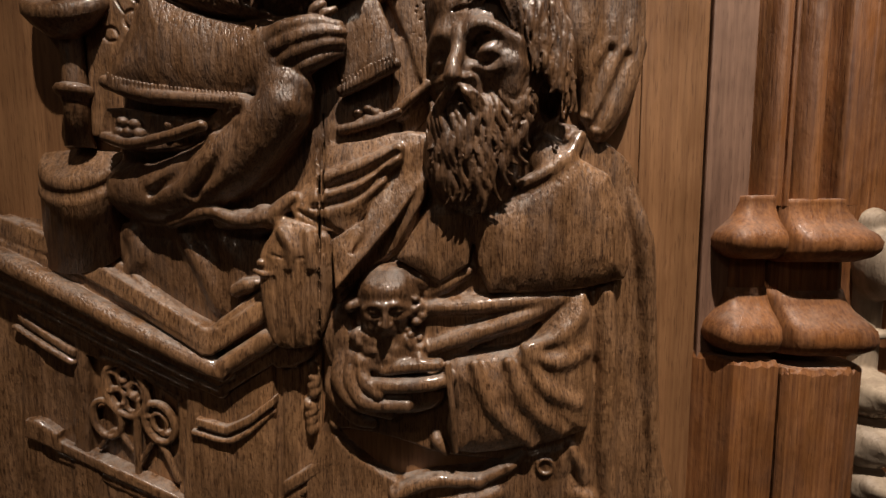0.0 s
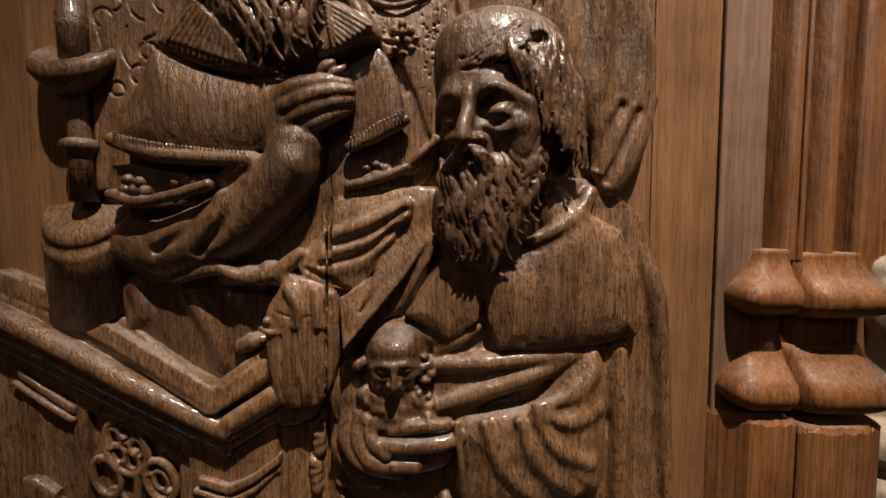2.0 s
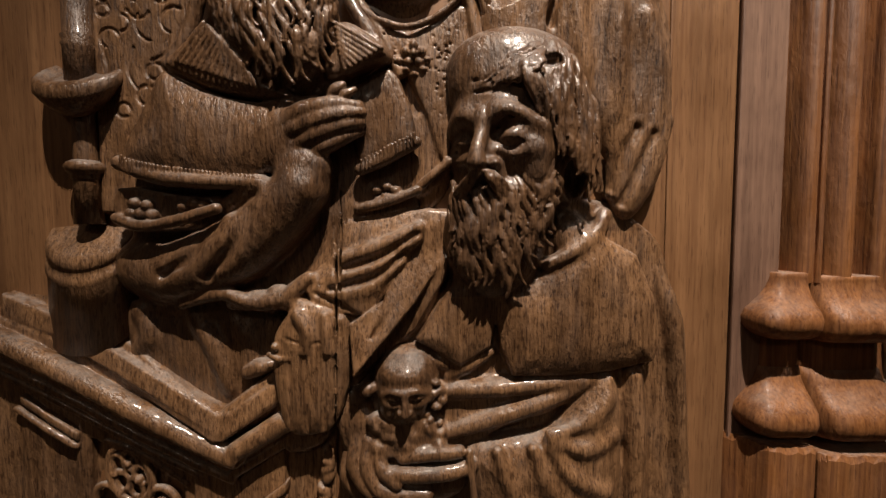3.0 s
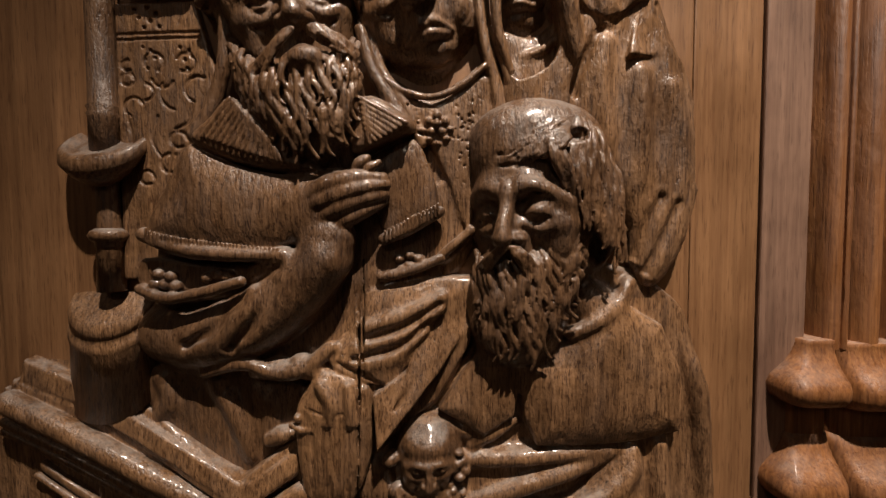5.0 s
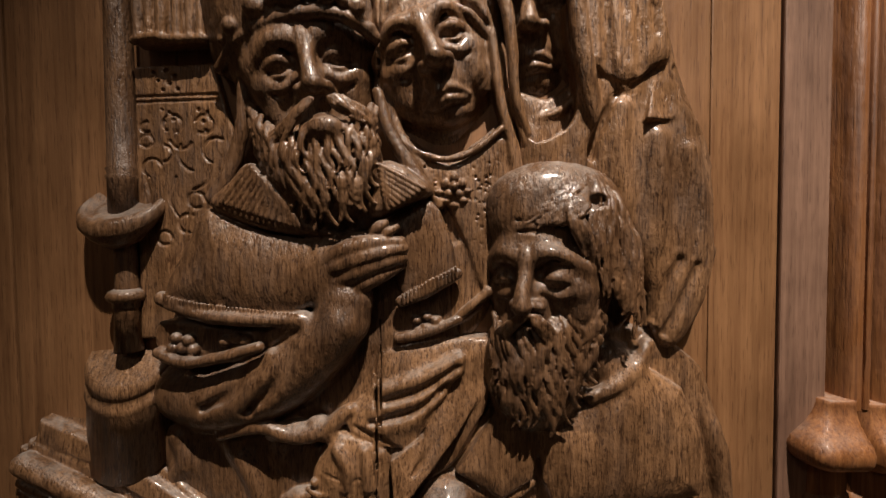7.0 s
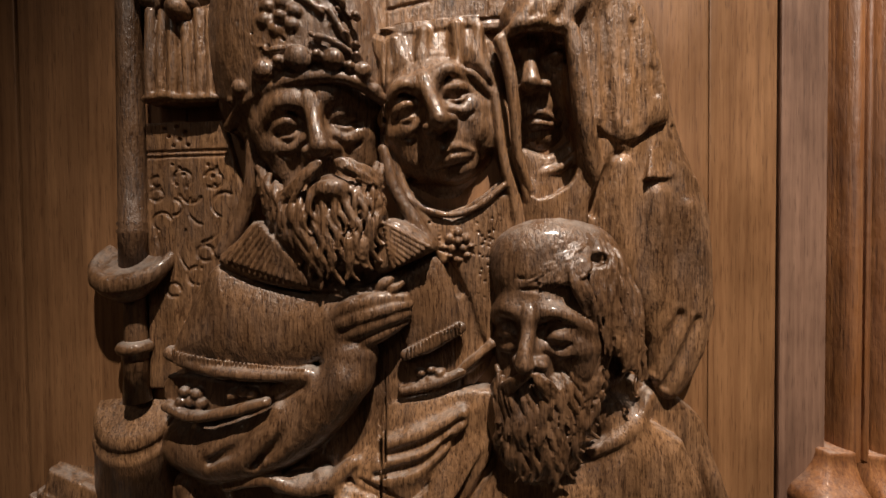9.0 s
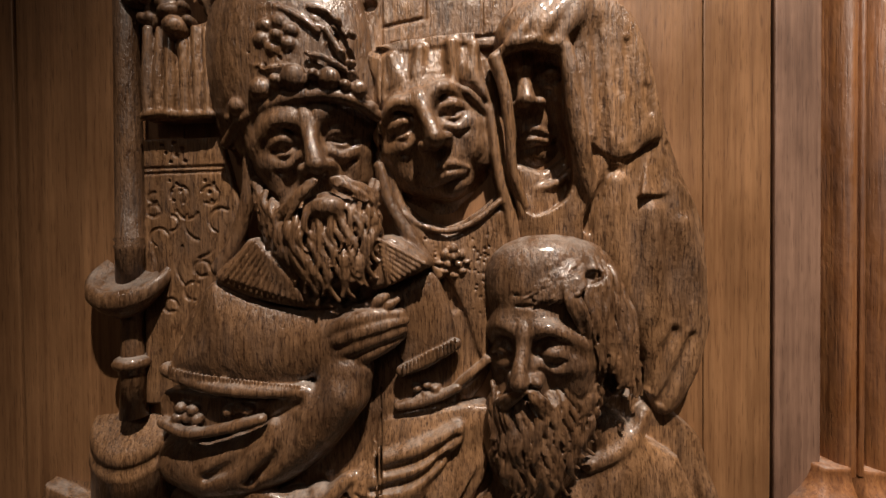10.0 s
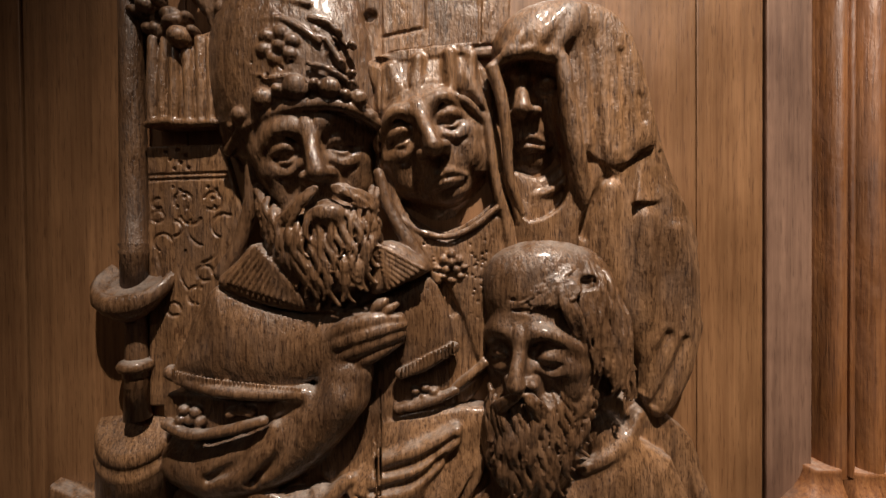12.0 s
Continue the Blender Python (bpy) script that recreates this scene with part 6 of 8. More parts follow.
priest.ell((-0.0446, 0.3265, 1.425), (0.0036, 0.003, 0.0022), 0, 0.001)
priest.ell((-0.0379, 0.3265, 1.4218), (0.0036, 0.003, 0.0022), 0, 0.001)
priest.ell((-0.0311, 0.3265, 1.4253), (0.0036, 0.003, 0.0022), 0, 0.001)
priest.ell((-0.049, 0.3265, 1.4318), (0.0036, 0.003, 0.0022), 0, 0.001)
priest.ell((-0.0279, 0.3265, 1.4325), (0.0036, 0.003, 0.0022), 0, 0.001)
priest.tube([(-0.0352, 0.324, 1.4229, 0.0013), (-0.0282, 0.324, 1.4059, 0.0013), (-0.0203, 0.324, 1.3915, 0.0013)], 0.0008, True)
priest.tube([(-0.0401, 0.324, 1.422, 0.0013), (-0.0425, 0.324, 1.4006, 0.0013)], 0.0008, True)
priest.plate([(-0.0404, 1.3904), (-0.0153, 1.3902), (-0.0065, 1.3535), (-0.0387, 1.3261), (-0.0421, 1.3537)], 0.331, 0.003, 0.003)
priest.tube([(-0.0114, 0.327, 1.3547, 0.0036), (-0.025, 0.327, 1.3435, 0.0036), (-0.0387, 0.328, 1.3318, 0.0032)], 0.002)
priest.tube([(-0.0914, 0.312, 1.5951, 0.0011), (-0.0919, 0.312, 1.5505, 0.0011), (-0.0924, 0.312, 1.5058, 0.0011)], 0.0002, True)
priest.tube([(-0.0919, 0.315, 1.5966, 0.0011), (-0.0924, 0.315, 1.5516, 0.0011), (-0.093, 0.315, 1.5064, 0.0011)], 0.0002, True)
priest.tube([(-0.0924, 0.318, 1.5981, 0.0011), (-0.0929, 0.318, 1.5526, 0.0011), (-0.0935, 0.318, 1.5069, 0.0011)], 0.0002, True)
priest.tube([(-0.0929, 0.321, 1.5995, 0.0011), (-0.0934, 0.321, 1.5536, 0.0011), (-0.094, 0.321, 1.5075, 0.0011)], 0.0002, True)
priest.tube([(-0.0934, 0.324, 1.601, 0.0012), (-0.094, 0.324, 1.5546, 0.0012), (-0.0945, 0.324, 1.5081, 0.0012)], 0.0002, True)
priest.tube([(-0.0939, 0.327, 1.6025, 0.0012), (-0.0945, 0.327, 1.5557, 0.0012), (-0.095, 0.327, 1.5087, 0.0012)], 0.0002, True)
priest.tube([(-0.0944, 0.33, 1.604, 0.0012), (-0.095, 0.33, 1.5567, 0.0012), (-0.0955, 0.33, 1.5092, 0.0012)], 0.0002, True)
priest.rough(0.0004, 0.009, 0)
priest.rough(0.0002, 0.0042, 2)
tagged(part("statue", priest.mesh("statue"), OAK), "brown oak statue, clean-shaven and frowning, in a flat pleated cap", "statue")

hooded = Carving((-0.0193, 0.2861, 1.3031), (0.172, 0.3455, 1.6554), 0.001)
hooded.plate([(-0.0045, 1.59), (0.0103, 1.6126), (0.0369, 1.6367), (0.0698, 1.6414), (0.096, 1.6287), (0.1178, 1.589), (0.1351, 1.523), (0.1504, 1.4831), (0.1613, 1.4433), (0.1638, 1.3901), (0.1567, 1.3456), (0.1346, 1.3091), (0.1169, 1.3191), (0.1038, 1.3727), (0.051, 1.431), (0.0155, 1.4269), (0.0124, 1.4802), (0.0075, 1.5422)], 0.3265, 0.006, 0.003, bulge=0.0075, reach=0.024)
hooded.ell((0.0333, 0.328, 1.6135), (0.0379, 0.02, 0.028), 20, 0.005)
hooded.plate([(-0.007, 1.589), (0.008, 1.597), (0.027, 1.599), (0.045, 1.596), (0.046, 1.57), (0.047, 1.546), (0.053, 1.522), (0.055, 1.495), (0.046, 1.477), (0.024, 1.468), (0.015, 1.487), (0.009, 1.509), (0.008, 1.535), (0.004, 1.562)], 0.345, 0.003, 0.002, cut=True)
hooded.face((0.0310, 0.3690, 1.5780), 0.0480, -16, 5, 0, old=False, sad=0.4)
hooded.plate([(0.011, 1.512), (0.036, 1.506), (0.057, 1.518), (0.058, 1.49), (0.048, 1.474), (0.02, 1.478)], 0.3365, 0.004, 0.003, bulge=0.003, reach=0.02)
hooded.tube([(0.056, 0.331, 1.504, 0.003), (0.044, 0.332, 1.494, 0.0034), (0.024, 0.337, 1.488, 0.0024)], 0.003)
hooded.plate([(0.0109, 1.4767), (0.0247, 1.488), (0.0498, 1.4946), (0.0588, 1.4625), (0.0494, 1.4259), (0.022, 1.4261)], 0.334, 0.004, 0.003, bulge=0.003, reach=0.03)
hooded.tube([(-0.0052, 0.318, 1.5872, 0.0052), (0.0016, 0.318, 1.5664, 0.0048), (0.0059, 0.319, 1.5364, 0.0044), (0.0083, 0.322, 1.5065, 0.004), (0.0185, 0.326, 1.4759, 0.0036)], 0.002)
hooded.tube([(-0.004, 0.32, 1.5899, 0.0044), (0.0085, 0.314, 1.5963, 0.0043), (0.0273, 0.312, 1.5967, 0.0043), (0.0459, 0.315, 1.5928, 0.0043)], 0.002)
hooded.tube([(0.0475, 0.312, 1.5905, 0.0056), (0.0524, 0.312, 1.5591, 0.0069), (0.0571, 0.314, 1.5257, 0.0073), (0.0638, 0.319, 1.4966, 0.0075), (0.0711, 0.324, 1.4707, 0.0067), (0.0676, 0.327, 1.4352, 0.0058)], 0.003)
hooded.tube([(0.0087, 0.3146, 1.5991, 0.0052), (0.0214, 0.3138, 1.6112, 0.0056), (0.0352, 0.3174, 1.6258, 0.0048)], 0.006)
hooded.tube([(0.025, 0.3111, 1.5988, 0.0043), (0.0354, 0.3103, 1.6125, 0.0047), (0.0495, 0.3149, 1.6275, 0.0039)], 0.006)
hooded.tube([(0.0422, 0.3123, 1.5974, 0.0047), (0.0504, 0.3113, 1.6115, 0.0047), (0.0601, 0.3149, 1.6282, 0.0039)], 0.006)
hooded.tube([(0.0683, 0.32, 1.6268, 0.0022), (0.0711, 0.314, 1.5936, 0.0026), (0.0744, 0.314, 1.5596, 0.003), (0.0758, 0.316, 1.5217, 0.0026)], 0.004, True)
hooded.tube([(0.0882, 0.321, 1.6184, 0.0062), (0.0915, 0.319, 1.5785, 0.0066), (0.0939, 0.32, 1.5399, 0.0062), (0.0881, 0.322, 1.5099, 0.0053)], 0.005)
hooded.tube([(0.11, 0.326, 1.5812, 0.0058), (0.1155, 0.324, 1.5496, 0.0058), (0.1252, 0.326, 1.5192, 0.0054)], 0.004)
hooded.plate([(0.0504, 1.5906), (0.0691, 1.6355), (0.0968, 1.6223), (0.1128, 1.5854), (0.1229, 1.5319), (0.11, 1.5204), (0.0972, 1.5112), (0.086, 1.5087), (0.0758, 1.5149), (0.0672, 1.5193), (0.0586, 1.5125), (0.0528, 1.5478)], 0.316, 0.003, 0.0015, bulge=0.004, reach=0.014, back=0.336)
hooded.tube([(0.0667, 0.313, 1.6269, 0.003), (0.0708, 0.311, 1.5921, 0.0038), (0.0732, 0.311, 1.5585, 0.0043), (0.0763, 0.313, 1.5146, 0.0039)], 0.004, True)
hooded.tube([(0.0919, 0.311, 1.596, 0.0021), (0.0955, 0.31, 1.562, 0.0034), (0.0983, 0.311, 1.5194, 0.0034)], 0.004, True)
hooded.tube([(0.0582, 0.311, 1.5923, 0.0013), (0.0619, 0.31, 1.5624, 0.0021), (0.0651, 0.31, 1.5305, 0.0017)], 0.004, True)
hooded.tube([(0.0839, 0.31, 1.5956, 0.0017), (0.0863, 0.31, 1.5663, 0.0021), (0.0878, 0.31, 1.5264, 0.0017)], 0.004, True)
hooded.tube([(0.1073, 0.312, 1.5626, 0.0017), (0.1107, 0.312, 1.5457, 0.0021)], 0.004, True)
hooded.ell((0.0548, 0.324, 1.6207), (0.0223, 0.016, 0.0232), 0, 0.006)
hooded.tube([(0.0842, 0.318, 1.5005, 0.0035), (0.0719, 0.32, 1.4792, 0.004), (0.0645, 0.324, 1.4575, 0.0036)], 0.004, True)
hooded.plate([(0.1126, 1.5208), (0.1247, 1.5093), (0.1398, 1.4873), (0.1203, 1.4823), (0.1037, 1.4824)], 0.321, 0.002, 0.003, slope=(0.3, 0.2), smooth=1)
hooded.tube([(0.1155, 0.324, 1.5222, 0.0031), (0.1306, 0.325, 1.496, 0.0035), (0.146, 0.328, 1.4788, 0.0036), (0.1590, 0.331, 1.4500, 0.0030)], 0.005)
hooded.tube([(0.1282, 0.321, 1.5214, 0.0022), (0.1377, 0.321, 1.5026, 0.0026), (0.1454, 0.323, 1.4875, 0.0018)], 0.003, True)
hooded.tube([(0.088, 0.322, 1.4924, 0.0071), (0.0857, 0.322, 1.4528, 0.0071), (0.0956, 0.325, 1.4083, 0.0063)], 0.006)
hooded.tube([(0.1142, 0.322, 1.4701, 0.008), (0.1168, 0.323, 1.4305, 0.008), (0.1165, 0.327, 1.3899, 0.0063)], 0.006)
hooded.tube([(0.1394, 0.324, 1.4612, 0.0071), (0.1457, 0.326, 1.4167, 0.0072), (0.1427, 0.33, 1.3755, 0.0064)], 0.006)
hooded.tube([(0.1595, 0.3296, 1.3846, 0.0054), (0.1486, 0.3288, 1.3532, 0.0059), (0.1333, 0.3296, 1.3212, 0.0054)], 0.004)
hooded.tube([(0.1439, 0.3283, 1.3714, 0.0045), (0.1322, 0.3275, 1.3492, 0.005), (0.1197, 0.3294, 1.3282, 0.0045)], 0.004)
hooded.tube([(0.1254, 0.3272, 1.3673, 0.0041), (0.1187, 0.3272, 1.3493, 0.0041), (0.1151, 0.3291, 1.3306, 0.0036)], 0.004)
hooded.tube([(0.1464, 0.32, 1.3734, 0.0022), (0.1346, 0.32, 1.3471, 0.0026), (0.1236, 0.324, 1.3213, 0.0022)], 0.006, True)
hooded.tube([(0.1325, 0.32, 1.3779, 0.0018), (0.1215, 0.32, 1.356, 0.0022), (0.1147, 0.324, 1.3325, 0.0018)], 0.006, True)
hooded.tube([(0.0982, 0.313, 1.4696, 0.0013), (0.1007, 0.315, 1.4267, 0.0039), (0.0988, 0.315, 1.3793, 0.0013)], 0.006, True)
hooded.tube([(0.1236, 0.313, 1.4608, 0.0013), (0.1286, 0.316, 1.4264, 0.0035), (0.1259, 0.316, 1.3788, 0.0013)], 0.006, True)
hooded.tube([(0.074, 0.314, 1.4871, 0.0013), (0.0685, 0.317, 1.4529, 0.0035), (0.0753, 0.318, 1.4311, 0.0013)], 0.006, True)
hooded.tube([(0.1417, 0.315, 1.4393, 0.0009), (0.1446, 0.317, 1.4089, 0.0026), (0.1405, 0.316, 1.3831, 0.0009)], 0.006, True)
hooded.rough(0.0004, 0.009, 4)
hooded.rough(0.0002, 0.0042, 3)
tagged(part("statue", hooded.mesh("statue"), OAK), "brown oak statue with shadowed face in a deep hood and cloak", "statue")

elder = Carving((-0.1234, 0.255, 0.965), (0.2041, 0.3455, 1.4654), 0.001)
elder.plate([(-0.0692, 1.2218), (-0.0209, 1.2502), (0.0359, 1.3152), (0.1011, 1.3262), (0.1438, 1.3054), (0.1662, 1.2728), (0.1745, 1.1816), (0.1844, 1.06), (0.194, 0.9526), (-0.1165, 0.9542), (-0.097, 1.0926), (-0.0949, 1.1633)], 0.332, 0.006, 0.003, bulge=0.002, reach=0.02)
elder.ell((0.0532, 0.34, 1.3763), (0.059, 0.038, 0.0684), 8, 0.005)
elder.ell((0.037, 0.327, 1.422), (0.0500, 0.0270, 0.0330), 0, 0.006)
elder.ell((0.076, 0.337, 1.399), (0.0270, 0.0270, 0.0560), 6, 0.004)
elder.face((0.0335, 0.3340, 1.3725), 0.0460, -33, 2, 4, lips=False, closed=True, nose=0.04, jaw=False)
elder.fleece([(0.05, 0.307, 1.438), (0.057, 0.3, 1.43), (0.056, 0.294, 1.417)], [(0.007, 0.312, 1.42), (0.018, 0.302, 1.406), (0.036, 0.298, 1.403)], 4, 20, 0.0015, 0.42, 0.0010, 0.7, 11, 0.004, 0.0003)
elder.fleece([(0.051, 0.31, 1.437), (0.067, 0.308, 1.436), (0.081, 0.312, 1.428), (0.092, 0.32, 1.415)], [(0.065, 0.3, 1.36), (0.076, 0.302, 1.345), (0.091, 0.308, 1.327), (0.107, 0.32, 1.328)], 6, 13, 0.0025, 0.34, 0.0020, 0.8, 12, 0.006)
elder.curls([(0.04, 0.294, 1.416), (0.047, 0.293, 1.414)], [(0.048, 0.295, 1.385), (0.059, 0.296, 1.378)], 5, 0.0030, 0.0022, 0.9, seed=14, lift=0.003)
elder.ell((0.063, 0.3, 1.422), (0.0075, 0.0070, 0.0050), 10, 0.002, True)
elder.ell((0.085, 0.318, 1.339), (0.0110, 0.0150, 0.0170), 20, 0.003, True)
elder.ell((0.024, 0.331, 1.295), (0.0410, 0.0330, 0.0520), 0, 0.008)
elder.fleece([(-0.009, 0.322, 1.34), (-0.002, 0.306, 1.331), (0.011, 0.298, 1.333), (0.024, 0.298, 1.332), (0.036, 0.301, 1.343), (0.048, 0.304, 1.351), (0.063, 0.31, 1.362)], [(-0.01, 0.316, 1.276), (-0.0, 0.308, 1.259), (0.012, 0.305, 1.255), (0.028, 0.305, 1.255), (0.045, 0.306, 1.267), (0.06, 0.308, 1.291), (0.071, 0.312, 1.327)], 5, 17, 0.0031, 0.44, 0.0027, 1.0, 21, 0.005, 0.0012)
elder.tube([(0.004, 0.294, 1.331, 0.001), (0.01, 0.289, 1.329, 0.0016), (0.018, 0.29, 1.329, 0.001)], 0.0015, True)
elder.curls([(0.011, 0.29, 1.343), (0.005, 0.291, 1.341)], [(-0.004, 0.302, 1.324), (-0.009, 0.31, 1.33)], 5, 0.0026, 0.0012, 0.7, seed=24, lift=0.002, hook=-0.002)
elder.curls([(0.012, 0.29, 1.343), (0.019, 0.292, 1.342)], [(0.025, 0.293, 1.321), (0.034, 0.296, 1.326)], 6, 0.0026, 0.0012, 0.7, seed=25, lift=0.002, hook=0.002)
elder.plate([(-0.0063, 1.2705), (0.0483, 1.2725), (0.0486, 1.2407), (0.0247, 1.2293), (0.0027, 1.2364)], 0.319, 0.004, 0.003)
elder.plate([(-0.0063, 1.2637), (0.0201, 1.2636), (0.0238, 1.227), (0.0201, 1.2085), (-0.0031, 1.1937), (-0.039, 1.2144), (-0.0225, 1.2388)], 0.319, 0.002, 0.003, bulge=0.004, reach=0.016, back=0.339, smooth=1)
elder.plate([(0.0219, 1.2536), (0.0528, 1.2625), (0.0797, 1.2812), (0.1019, 1.2988), (0.1339, 1.2809), (0.1497, 1.2448), (0.1524, 1.208), (0.1486, 1.1968), (0.1137, 1.1885), (0.0767, 1.1859), (0.0377, 1.1852), (0.0284, 1.2086)], 0.318, 0.0025, 0.003, bulge=0.008, reach=0.03, back=0.339, smooth=1)
elder.tube([(0.0651, 0.3190, 1.2745, 0.0058), (0.0841, 0.3180, 1.2839, 0.0064), (0.1020, 0.3220, 1.2971, 0.0066), (0.1115, 0.3270, 1.3124, 0.0056)], 0.004)
elder.ell((0.0905, 0.33, 1.2847), (0.0182, 0.014, 0.0318), 20, 0.004)
elder.plate([(-0.0239, 1.1713), (0.0073, 1.1833), (0.1245, 1.1851), (0.1286, 1.1235), (0.0702, 1.1313), (0.0071, 1.1242), (-0.0219, 1.1343)], 0.328, 0.004, 0.003, bulge=0.003, reach=0.03)
elder.tube([(-0.0191, 0.3266, 1.1716, 0.0066), (0.0309, 0.3238, 1.1744, 0.007), (0.083, 0.3242, 1.1789, 0.0056), (0.1173, 0.3279, 1.1828, 0.0047)], 0.005)
elder.tube([(-0.0122, 0.3264, 1.1373, 0.0061), (0.0261, 0.3228, 1.1505, 0.007), (0.0686, 0.3224, 1.165, 0.006), (0.1024, 0.3257, 1.1785, 0.0042)], 0.005)
elder.tube([(-0.0405, 0.3303, 1.205, 0.0057), (-0.0212, 0.3272, 1.1957, 0.0057), (0.0026, 0.3279, 1.1906, 0.0047)], 0.005)
elder.tube([(-0.0118, 0.3279, 1.1834, 0.0047), (0.0073, 0.3259, 1.1943, 0.0047), (0.0216, 0.3275, 1.2026, 0.0038)], 0.005)
elder.plate([(0.0297, 1.1389), (0.0716, 1.1538), (0.0984, 1.1687), (0.0817, 1.1411), (0.057, 1.1285), (0.0173, 1.1252)], 0.336, 0.002, 0.002, cut=True)
elder.plate([(0.0013, 1.1255), (0.0356, 1.1337), (0.0688, 1.1399), (0.0943, 1.1721), (0.1198, 1.1877), (0.1269, 1.1356), (0.1267, 1.0761), (0.1136, 1.0599), (0.07, 1.0484), (0.0096, 1.0452), (0.0049, 1.0868)], 0.322, 0.007, 0.003, bulge=0.012, reach=0.034, back=0.34)
elder.tube([(0.0671, 0.314, 1.1412, 0.0041), (0.0902, 0.3139, 1.1482, 0.005), (0.1143, 0.3181, 1.1658, 0.0041)], 0.008)
elder.tube([(0.0693, 0.313, 1.1368, 0.0041), (0.0926, 0.3129, 1.1295, 0.005), (0.1174, 0.3181, 1.1371, 0.0041)], 0.008)
elder.tube([(0.0671, 0.313, 1.1296, 0.0041), (0.0858, 0.3119, 1.106, 0.0049), (0.1107, 0.316, 1.0942, 0.0041)], 0.008)
elder.tube([(0.053, 0.312, 1.1301, 0.004), (0.0672, 0.3113, 1.0967, 0.0054), (0.097, 0.316, 1.0695, 0.0041)], 0.008)
elder.tube([(0.0253, 0.313, 1.1274, 0.0041), (0.0391, 0.3104, 1.0925, 0.0045), (0.0733, 0.3156, 1.0574, 0.0036)], 0.008)
elder.tube([(0.0737, 0.303, 1.1463, 0.0017), (0.0963, 0.304, 1.1491, 0.0022), (0.1163, 0.31, 1.154, 0.0018)], 0.003, True)
elder.tube([(0.0714, 0.302, 1.1375, 0.0017), (0.0918, 0.302, 1.1235, 0.0022), (0.1149, 0.31, 1.121, 0.0018)], 0.003, True)
elder.tube([(0.0579, 0.301, 1.1297, 0.0017), (0.074, 0.301, 1.0971, 0.0022), (0.0991, 0.308, 1.0813, 0.0018)], 0.003, True)
elder.tube([(0.0382, 0.304, 1.1286, 0.0018), (0.0513, 0.3, 1.0977, 0.0022), (0.0808, 0.308, 1.0669, 0.0018)], 0.003, True)
elder.tube([(0.0031, 0.312, 1.128, 0.0031), (0.0066, 0.31, 1.0928, 0.0031), (0.0095, 0.316, 1.051, 0.0027)], 0.002)
elder.ell((-0.0356, 0.324, 1.1001), (0.0382, 0.013, 0.0196), 0, 0.003)
elder.tube([(-0.0639, 0.312, 1.1115, 0.0054), (-0.0395, 0.31, 1.1113, 0.0067), (-0.0119, 0.312, 1.1122, 0.0067), (0.0045, 0.316, 1.1152, 0.0064)], 0.0013)
elder.tube([(-0.0859, 0.324, 1.1336, 0.0061), (-0.0878, 0.318, 1.1139, 0.0064), (-0.0731, 0.314, 1.0951, 0.0063), (-0.0454, 0.316, 1.0852, 0.0059)], 0.0013)
elder.tube([(-0.0759, 0.32, 1.1316, 0.006), (-0.0764, 0.314, 1.1131, 0.0063), (-0.0631, 0.311, 1.0966, 0.0063), (-0.0307, 0.312, 1.094, 0.0063)], 0.0013)
elder.tube([(-0.0951, 0.328, 1.1197, 0.0047), (-0.0955, 0.324, 1.1014, 0.0056), (-0.0777, 0.322, 1.0782, 0.0051), (-0.0613, 0.324, 1.0719, 0.0047)], 0.0013)
elder.tube([(-0.0492, 0.314, 1.1226, 0.005), (-0.0256, 0.311, 1.1271, 0.0058), (-0.0048, 0.314, 1.1272, 0.0054)], 0.0013)
elder.tube([(-0.0685, 0.318, 1.1284, 0.0055), (-0.0652, 0.312, 1.1154, 0.0058), (-0.0533, 0.309, 1.1052, 0.0053)], 0.0013)
elder.ell((-0.0466, 0.327, 1.1838), (0.0264, 0.019, 0.0264), 0, 0.003)
elder.ell((-0.0492, 0.32, 1.1662), (0.0184, 0.014, 0.0212), 0, 0.003)
elder.ell((-0.0459, 0.326, 1.1376), (0.031, 0.015, 0.0244), 0, 0.004)
elder.ell((-0.0762, 0.32, 1.1759), (0.0074, 0.008, 0.006), 30, 0.0015)
elder.ell((-0.0899, 0.33, 1.1489), (0.0161, 0.012, 0.0294), 10, 0.003)
elder.ell((-0.072, 0.318, 1.1492), (0.0057, 0.005, 0.003), -46.5068, 0.003)
elder.ell((-0.0601, 0.3193, 1.1294), (0.0059, 0.005, 0.004), -43.6106, 0.003)
elder.ell((-0.0422, 0.3179, 1.139), (0.0069, 0.005, 0.0029), -57.556, 0.003)
elder.ell((-0.0191, 0.319, 1.1399), (0.0044, 0.005, 0.0034), 54.6135, 0.003)
elder.ell((-0.0606, 0.3171, 1.1463), (0.0052, 0.005, 0.0045), 40.6419, 0.003)
elder.ell((-0.0521, 0.3158, 1.1471), (0.0068, 0.005, 0.0028), 28.2055, 0.003)
elder.ell((-0.0233, 0.3189, 1.1325), (0.0061, 0.005, 0.0041), -36.7426, 0.003)
elder.ell((-0.0363, 0.3198, 1.1452), (0.0045, 0.005, 0.0034), -12.4601, 0.003)
elder.ell((-0.0357, 0.3152, 1.1284), (0.0067, 0.005, 0.0045), 34.7817, 0.003)
elder.ell((-0.055, 0.3169, 1.1476), (0.0052, 0.005, 0.004), -48.7771, 0.003)
elder.ell((-0.062, 0.317, 1.1253), (0.0057, 0.005, 0.0029), -12.0993, 0.003)
elder.ell((-0.0206, 0.315, 1.134), (0.0039, 0.005, 0.0035), 36.0654, 0.003)
elder.ell((-0.0475, 0.3172, 1.1291), (0.0036, 0.005, 0.0029), 57.9595, 0.003)
